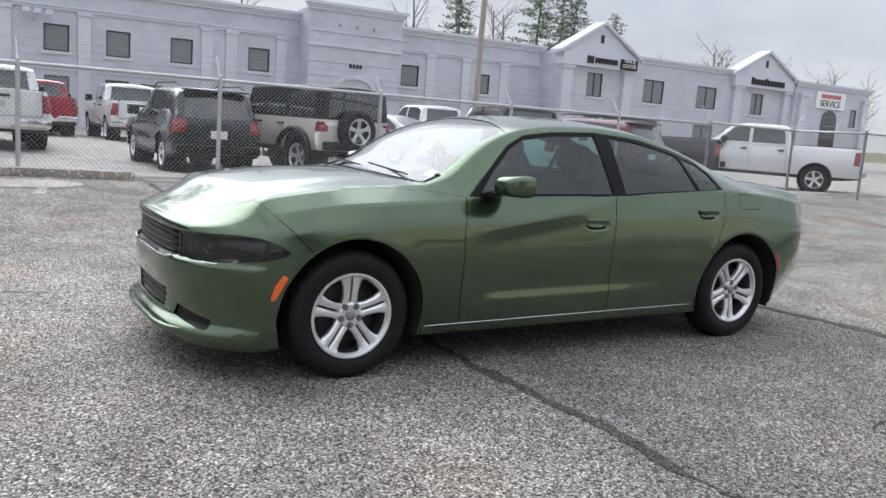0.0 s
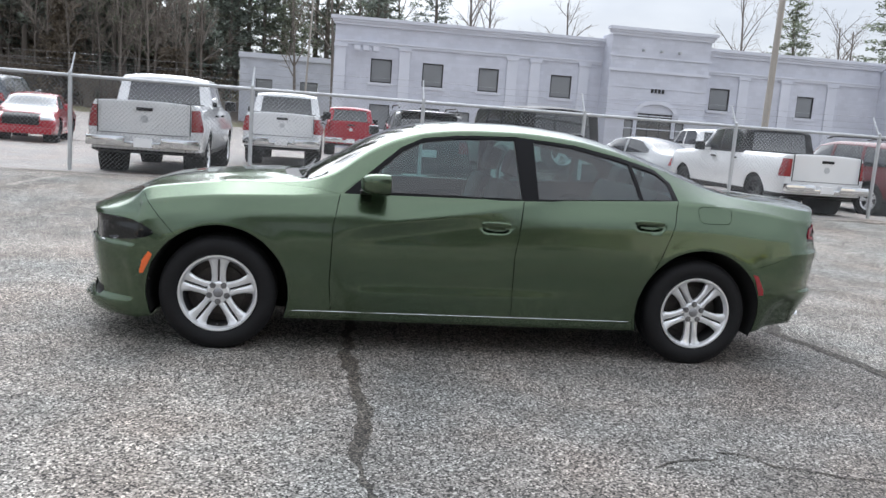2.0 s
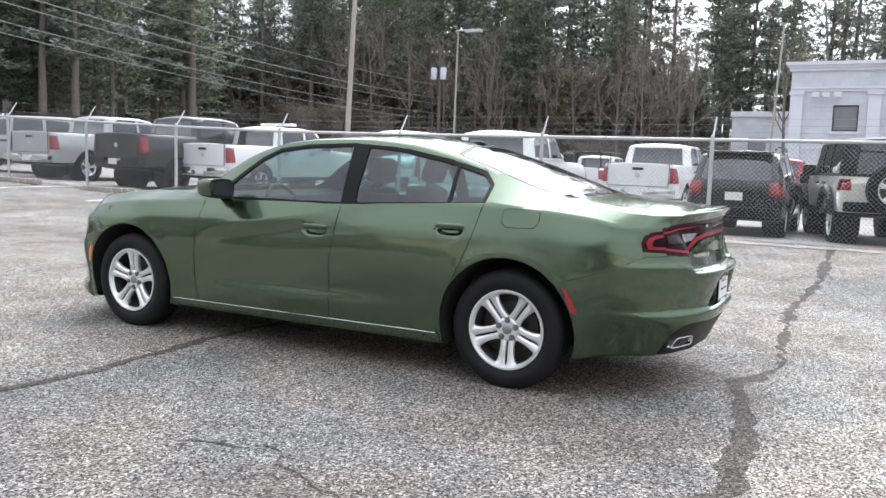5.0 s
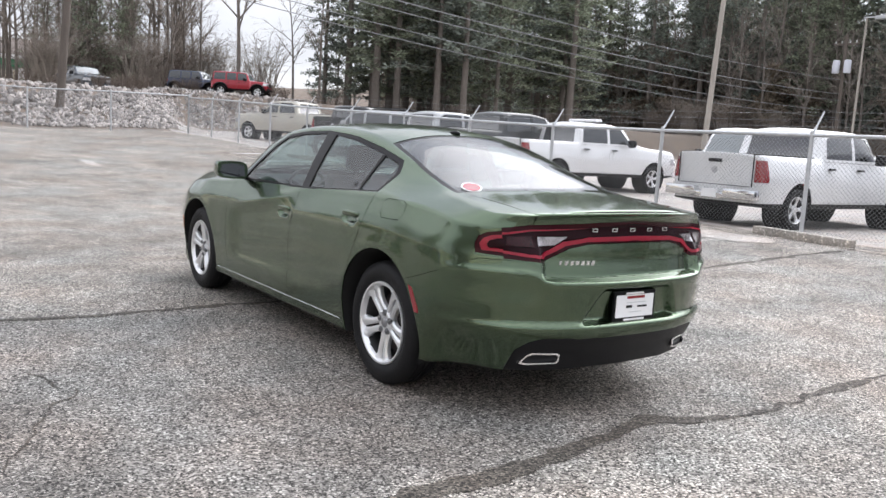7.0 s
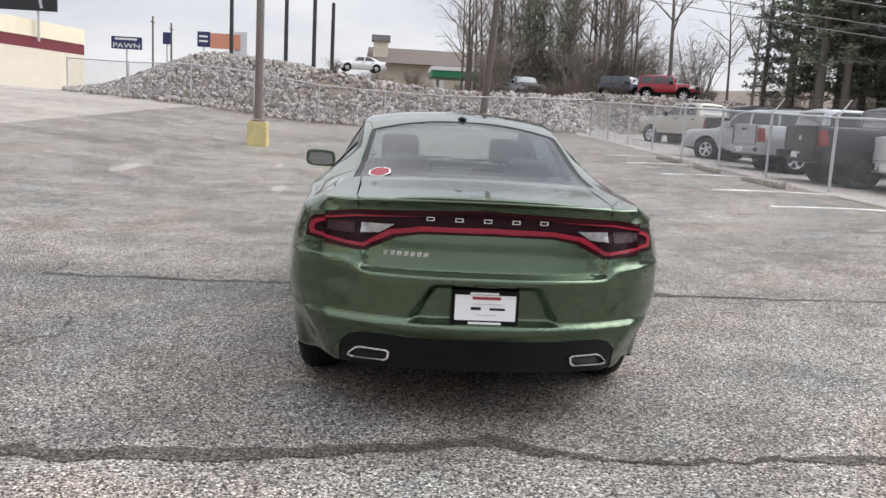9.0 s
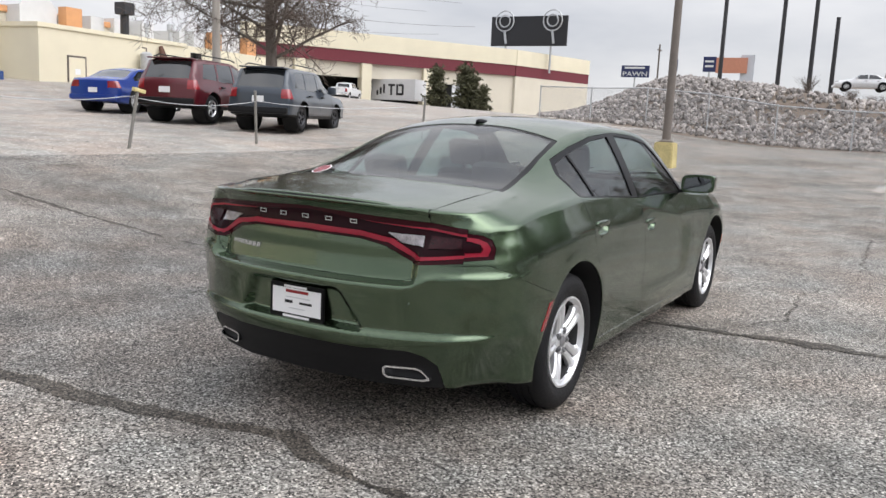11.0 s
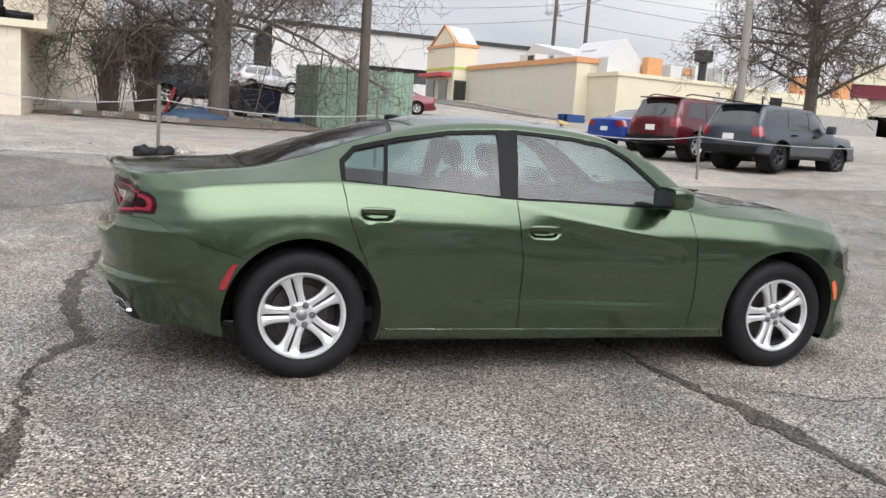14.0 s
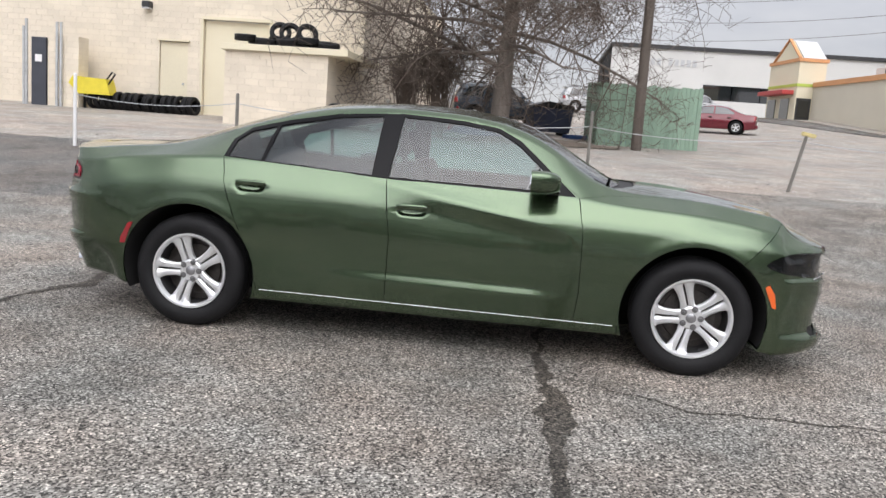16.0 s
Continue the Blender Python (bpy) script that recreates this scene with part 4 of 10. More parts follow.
# ---- the green sedan ----
WB, ARCH, TYRE_R, HUB_Z = 1.526, 0.42, 0.352, 0.345
SED = dict(
    zt=curve([(-2.47, 0.80), (-2.36, 0.865), (-2.2, 0.925), (-1.9, 0.99), (-1.5, 1.043), (-1.1, 1.075), (-0.9, 1.17), (-0.63, 1.328), (-0.47, 1.40), (-0.27, 1.447), (0, 1.475), (0.32, 1.482), (0.69, 1.462), (0.95, 1.42), (1.3, 1.328), (1.58, 1.232), (1.82, 1.142), (1.95, 1.12), (2.2, 1.10), (2.42, 1.08), (2.53, 1.07)]),
    zr=curve([(-2.47, 0.785), (-2.2, 0.905), (-1.9, 0.965), (-1.5, 1.015), (-1.1, 1.035), (-0.9, 1.085), (-0.63, 1.26), (-0.47, 1.335), (-0.27, 1.39), (0, 1.42), (0.32, 1.428), (0.69, 1.403), (0.95, 1.355), (1.3, 1.255), (1.58, 1.16), (1.8, 1.105), (2.0, 1.085), (2.3, 1.06), (2.53, 1.045)]),
    wr=curve([(-2.47, 0.60), (-2.2, 0.70), (-1.5, 0.70), (-1.1, 0.72), (-0.9, 0.725), (-0.63, 0.675), (-0.47, 0.65), (-0.27, 0.63), (0, 0.615), (0.32, 0.605), (0.69, 0.60), (0.95, 0.595), (1.3, 0.595), (1.58, 0.62), (1.8, 0.665), (2.0, 0.71), (2.3, 0.725), (2.53, 0.71)]),
    zs=curve([(-2.47, 0.74), (-2.3, 0.80), (-2.1, 0.845), (-1.8, 0.905), (-1.5, 0.94), (-1.1, 0.96), (-0.8, 0.98), (0.3, 1.012), (1.0, 1.045), (1.35, 1.06), (1.7, 1.045), (2.0, 1.018), (2.3, 0.995), (2.53, 0.98)]),
    ws=curve([(-2.47, 0.68), (-2.3, 0.765), (-2.1, 0.82), (-1.8, 0.86), (-1.5, 0.875), (-1.1, 0.862), (-0.8, 0.85), (0, 0.84), (0.8, 0.842), (1.3, 0.86), (1.65, 0.872), (2.0, 0.86), (2.3, 0.845), (2.45, 0.825), (2.53, 0.79)]),
    zm=lambda x: 0.62,
    wm=curve([(-2.47, 0.72), (-2.38, 0.79), (-2.2, 0.865), (-1.9, 0.925), (-1.5, 0.945), (-1.0, 0.932), (0, 0.928), (0.8, 0.932), (1.3, 0.948), (1.6, 0.952), (2.0, 0.935), (2.3, 0.915), (2.45, 0.89), (2.53, 0.855)]),
    wl=curve([(-2.47, 0.68), (-2.3, 0.77), (-1.9, 0.88), (-1.0, 0.895), (1.0, 0.9), (2.0, 0.885), (2.3, 0.82), (2.53, 0.70)]),
    zl=curve([(-2.47, 0.165), (-2.2, 0.16), (-1.98, 0.17), (-1.8, 0.20), (-1.1, 0.20), (1.1, 0.205), (1.9, 0.225), (2.2, 0.245), (2.53, 0.262)]),
    bulge=0.012, shoulder=0.2)


def bow(a):
    """How far the nose falls back towards its corners."""
    return 0.053 + 0.137 * (a / 0.7) ** 3.1


def corner(x, y_side=0.945):
    """The half width of the front at a station, so that flank and nose meet in one even curve."""
    w = step(-1.9, -2.44, x)
    lo, hi = 0.3, y_side
    for _ in range(40):
        a = (lo + hi) / 2
        t = min(max((x + w * (bow(a) + 0.012) + 1.55) / -0.718, 0.0), 1.3)
        lo, hi = (a, hi) if a < y_side - 0.245 * t ** 3.4 else (lo, a)
    return lo


def rounded(key, side, front):
    """Takes the width of a line of the body over from the even corner ahead of the front axle."""
    old = SED[key]
    return lambda x: old(x) if x > -1.4 else old(x) + (corner(x) - (side + (front - side) * step(-1.6, -2.47, x)) - old(x)) * step(-1.4, -1.7, x)


def rear_corner(x, y_side=0.955):
    w = step(1.9, 2.5, x)
    lo, hi = 0.3, y_side
    for _ in range(40):
        a = (lo + hi) / 2
        t = min(max((x + w * (0.055 - 0.20 * (min(a, 0.85) / 0.75) ** 2.8) - 1.65) / 0.77, 0.0), 1.3)
        lo, hi = (a, hi) if a < y_side - 0.25 * t ** 4.4 else (lo, a)
    return lo


def rounded_rear(key, side, back):
    old = SED[key]
    return lambda x: old(x) if x < 1.6 else old(x) + (rear_corner(x) - (side + (back - side) * step(1.8, 2.53, x)) - old(x)) * step(1.6, 2.0, x)


for key_, side_, front_, flank_, back_ in (("wm", 0.0, 0.0, 0.004, 0.0), ("ws", 0.09, 0.06, 0.10, 0.045), ("wl", 0.055, 0.045, 0.045, 0.15), ("wr", 0.215, 0.14, 0.25, 0.13)):
    SED[key_] = rounded(key_, side_, front_)
    SED[key_] = rounded_rear(key_, flank_, back_)
nose = curve([(0.14, 0.13), (0.168, 0.04), (0.20, -0.005), (0.235, -0.022), (0.262, -0.012), (0.30, 0.03), (0.38, 0.032), (0.46, 0.016), (0.54, 0.004), (0.59, 0.003), (0.612, 0.012), (0.622, 0.03), (0.64, 0.034), (0.70, 0.036), (0.745, 0.032), (0.765, 0.016), (0.79, 0.022), (0.82, 0.05), (0.95, 0.12)])
tail = curve([(0.20, -0.115), (0.26, -0.09), (0.30, -0.076), (0.36, -0.052), (0.42, -0.02), (0.465, 0.004), (0.50, 0.014), (0.53, -0.008), (0.60, 0.002), (0.66, 0.014), (0.70, 0.024), (0.722, 0.026), (0.745, 0.01), (0.80, -0.004), (0.86, -0.03), (0.93, -0.062), (1.0, -0.072), (1.05, -0.045), (1.09, -0.005), (1.12, -0.03)])
HANDLES = ((0.157, 0.845), (1.15, 0.913))


def sedan_shape(x, y, z):
    a = abs(y)
    s = 1 if y > 0 else -1
    if a > 0.5:
        up, low = 0.805 + 0.185 * (x + 0.66), 0.385
        if low < z < up:
            t = (up - z) / (up - low)
            deep = 0.027 * (1 - step(-0.2, 0.85, x)) * (1 - t) + 0.018 * (1 - step(0.3, 1.15, x)) * t
            a -= deep * step(-0.84, -0.56, x) * step(0.0, 0.2, t) * (1 - step(0.86, 1.0, t))
        if z < up + 0.1:
            a += 0.006 * math.exp(-((z - up) / 0.025) ** 2) * step(-0.75, -0.4, x) * (1 - step(0.0, 1.0, x))
        for hx in (-WB, WB):
            r = math.hypot(x - hx, z - HUB_Z)
            a += 0.004 * math.exp(-((r - 0.445) / 0.035) ** 2)
        for hx, hz in HANDLES:
            q = ((x - hx) / 0.092) ** 4 + ((z - hz + 0.012) / 0.034) ** 2
            a -= 0.024 * (1 - step(0.35, 1.0, q))
    if x < -1.05 and a < 0.62 and z > 0.8:
        z += 0.008 * step(0.50, 0.38, a) * step(-1.1, -1.3, x) * step(-2.3, -2.0, x)
    if x < -1.9:
        w = step(-1.9, -2.44, x)
        x += w * (nose(z) * (1 - 0.2 * step(0.45, 0.8, a)) + bow(min(a, 0.85))) + 0.012 * w
    if x > 1.9:
        w = step(1.9, 2.5, x)
        if a < 0.45 and 0.47 < z < 0.72:
            x -= 0.04 * w * (1 - step(0.265 - 0.6 * (z - 0.6), 0.315 - 0.6 * (z - 0.6), a)) * step(0.505, 0.535, z) * (1 - step(0.675, 0.705, z))
        x -= 0.047 * w * step(0.732, 0.750, z) * (1 - step(0.79, 0.95, z)) * (1 - step(0.535, 0.585, a))
        low = z - 0.05 * step(0.52, 0.66, a) * step(0.60, 0.70, z) * (1 - step(0.88, 0.98, z))
        x += w * (tail(low) * (1 - 0.75 * step(0.58, 0.78, a) * step(0.80, 0.86, low)) - 0.20 * (min(a, 0.85) / 0.75) ** 2.8) + 0.055 * w
    return (x, s * a, z)


SED["shape"] = sedan_shape
at_tail, at_nose = (lambda c: c.x > 2.2), (lambda c: c.x < -2.2)
CREASES = [((0, 0, z), (0, 0, 1), at_tail) for z in (0.465, 0.50, 0.515, 0.53, 0.66, 0.675, 0.69, 0.705, 0.715, 0.724, 0.732, 0.74, 0.748, 0.76, 0.775, 0.79, 0.80, 0.82, 1.03, 1.05)]
CREASES += [((0, 0, z), (0, 0, 1), at_nose) for z in (0.20, 0.22, 0.24, 0.262, 0.28, 0.30, 0.33, 0.47, 0.59, 0.603, 0.612, 0.622, 0.635, 0.742, 0.754, 0.766)]
for s_ in (-1, 1):
    CREASES += [((0, s_ * 0.745, 0), (0, 1, 0), lambda c: c.x > 2.2 and 0.75 < c.z < 1.06)]
    CREASES += [((0, s_ * y, 0), (0, 1, 0), lambda c: c.x > 2.3 and 0.72 < c.z < 0.96) for y in (0.535, 0.56, 0.585)]
    CREASES += [((0, s_ * y, 0.6), (0, s_, 0.6), lambda c: c.x > 2.3 and 0.49 < c.z < 0.71) for y in (0.265, 0.29, 0.315)]
    for hx, hz in HANDLES:
        close = lambda c, hx=hx, hz=hz, s=s_: c.y * s > 0.5 and abs(c.x - hx) < 0.13 and abs(c.z - hz) < 0.07
        CREASES += [((hx + d, 0, 0), (1, 0, 0), close) for d in (-0.095, -0.085, -0.075, -0.06, 0, 0.06, 0.075, 0.085, 0.095)]
        CREASES += [((0, 0, hz + d), (0, 0, 1), close) for d in (-0.045, -0.038, -0.031, -0.024, -0.015, 0.0, 0.012, 0.02, 0.027, 0.035)]
SED["creases"] = CREASES


def tyre_profile(r, w, rim):
    h = w / 2
    return [(rim, -h * 0.72), (rim + 0.012, -h * 0.9), ((r + rim) / 2, -h * 1.03), (r - 0.03, -h * 0.93), (r - 0.008, -h * 0.78), (r, -h * 0.5), (r, -h * 0.36), (r - 0.007, -h * 0.35), (r - 0.007, -h * 0.3), (r, -h * 0.29), (r, -0.012), (r - 0.007, -0.01),
            (r - 0.007, 0.01), (r, 0.012), (r, h * 0.29), (r - 0.007, h * 0.3), (r - 0.007, h * 0.35), (r, h * 0.36), (r, h * 0.5), (r - 0.008, h * 0.78), (r - 0.03, h * 0.93), ((r + rim) / 2, h * 1.03), (rim + 0.012, h * 0.9), (rim, h * 0.72)]


def make_wheel(parent, r=TYRE_R, w=0.225, rim=0.222, spokes=5, twin=True, sides=48, alloy=None, fine=True):
    """A wheel whose outer face looks along -y, with its hub at the origin."""
    alloy = alloy or ALLOY
    wheel = new("wheel")
    wheel.parent = parent
    bm = bmesh.new()
    lathe(bm, tyre_profile(r, w, rim), sides, close=True)
    part("tyre", bm, RUBBER, wheel, "black rubber tyre", True, 50)
    h = w / 2
    bm = bmesh.new()
    lathe(bm, [(rim + 0.006, -h * 0.86), (rim + 0.004, -h * 0.93), (rim - 0.006, -h * 0.93), (rim - 0.018, -h * 0.80), (rim - 0.022, -h * 0.70)], sides)
    inner = bmesh.new()
    lathe(inner, [(rim - 0.022, -h * 0.70), (rim - 0.028, -h * 0.55), (rim - 0.03, h * 0.75), (rim, h * 0.8)], sides)
    part("barrel", inner, BARREL, wheel, "shaded inside of the rim", True, 35)
    hub_y = -h * 0.62
    for k in range(spokes):
        a0 = 6.2831853 * k / spokes + math.pi / 2
        for off in ((-1, 1) if twin else (0,)):
            rows = []
            for t, half_w, yy, spread in ((0.0, 0.020, hub_y + 0.004, 0.024), (0.30, 0.0165, hub_y - 0.006, 0.0222), (0.62, 0.0185, hub_y - 0.013, 0.0252), (0.86, 0.025, hub_y - 0.013, 0.0315), (1.0, 0.043, -h * 0.82, 0.047)):
                rr = 0.05 * rim / 0.222 + t * (rim - 0.016 - 0.05 * rim / 0.222)
                k_ = rim / 0.222 * (1.0 if twin else 1.7)
                c = off * spread * k_
                row = []
                for du, dy in ((-1, 0.028), (-1, 0.006), (-0.45, -0.004), (0.45, -0.004), (1, 0.006), (1, 0.028)):
                    u = c + du * half_w * k_
                    row.append(bm.verts.new((rr * math.cos(a0) - u * math.sin(a0), yy + dy, rr * math.sin(a0) + u * math.cos(a0))))
                rows.append(row)
            for p, q in zip(rows, rows[1:]):
                for i in range(5):
                    bm.faces.new((p[i], p[i + 1], q[i + 1], q[i]))
    lathe(bm, [(0.07 * rim / 0.222, hub_y + 0.02), (0.066 * rim / 0.222, hub_y - 0.002), (0.056 * rim / 0.222, hub_y - 0.008), (0.034 * rim / 0.222, hub_y - 0.006), (0.001, hub_y - 0.006)], 24)
    rim_ob = part("rim", bm, alloy, wheel, "silver five-spoke alloy rim", True, 35)
    bm = bmesh.new()
    lathe(bm, [(0.001, 0.02), (rim * 0.68, 0.02), (rim * 0.7, 0.03), (rim - 0.03, 0.035), (rim - 0.03, 0.06), (0.001, 0.06)], 24)
    part("brake", bm, BRAKE, wheel, "dark iron brake disc", True, 30)
    if fine:
        bm = bmesh.new()
        lathe(bm, [(0.001, hub_y - 0.016), (0.022, hub_y - 0.015), (0.029, hub_y - 0.010), (0.031, hub_y)], 20)
        part("hub_cap", bm, paint("grey_hub_cap", (0.3, 0.3, 0.31), 0.35, 0.7), rim_ob, "grey round hub cap", True, 40)
        nut = None
        for k in range(5):
            a = 6.2831853 * (k + 0.5) / 5 + math.pi / 2
            m = Matrix.Translation((0.055 * math.cos(a), 0, 0.055 * math.sin(a)))
            if nut is None:
                bm = bmesh.new()
                lathe(bm, [(0.001, hub_y - 0.020), (0.008, hub_y - 0.019), (0.0105, hub_y - 0.014), (0.0105, hub_y - 0.010), (0.0185, hub_y - 0.0105), (0.0185, hub_y + 0.002)], 10)
                nut = part("lug_nut", bm, NUT, rim_ob, "grey steel lug nut", True, 30)
                nut.matrix_basis = m
            else:
                again(nut, m, rim_ob)
        bm = bmesh.new()
        tube(bm, [(0, hub_y - 0.01, -rim + 0.03), (0, hub_y - 0.028, -rim + 0.045)], 0.004, 6)
        part("valve", bm, BLACK_TRIM, rim_ob, "black rubber valve")
    return wheel


def seat(parent, x, y, wide=0.5):
    bm = bmesh.new()
    box(bm, x - 0.27, x + 0.25, y - wide / 2, y + wide / 2, 0.42, 0.58, 0.06)
    lean = Matrix.Translation((x + 0.22, y, 0.55)) @ Matrix.Rotation(radians(18), 4, "Y")
    box(bm, -0.07, 0.07, -wide / 2, wide / 2, 0.0, 0.58, 0.06, lean)
    if wide < 0.7:
        box(bm, -0.05, 0.05, -0.13, 0.13, 0.62, 0.80, 0.045, lean)
        box(bm, -0.012, 0.012, -0.05, -0.03, 0.55, 0.66, 0, lean)
        box(bm, -0.012, 0.012, 0.03, 0.05, 0.55, 0.66, 0, lean)
    else:
        for c in (-0.36, 0.36):
            box(bm, -0.05, 0.05, c - 0.13, c + 0.13, 0.56, 0.70, 0.04, lean)
    return part("seat", bm, CLOTH, parent, "black cloth seat with headrest", True, 40)


def side(c):
    return abs(c[1]) > 0.45


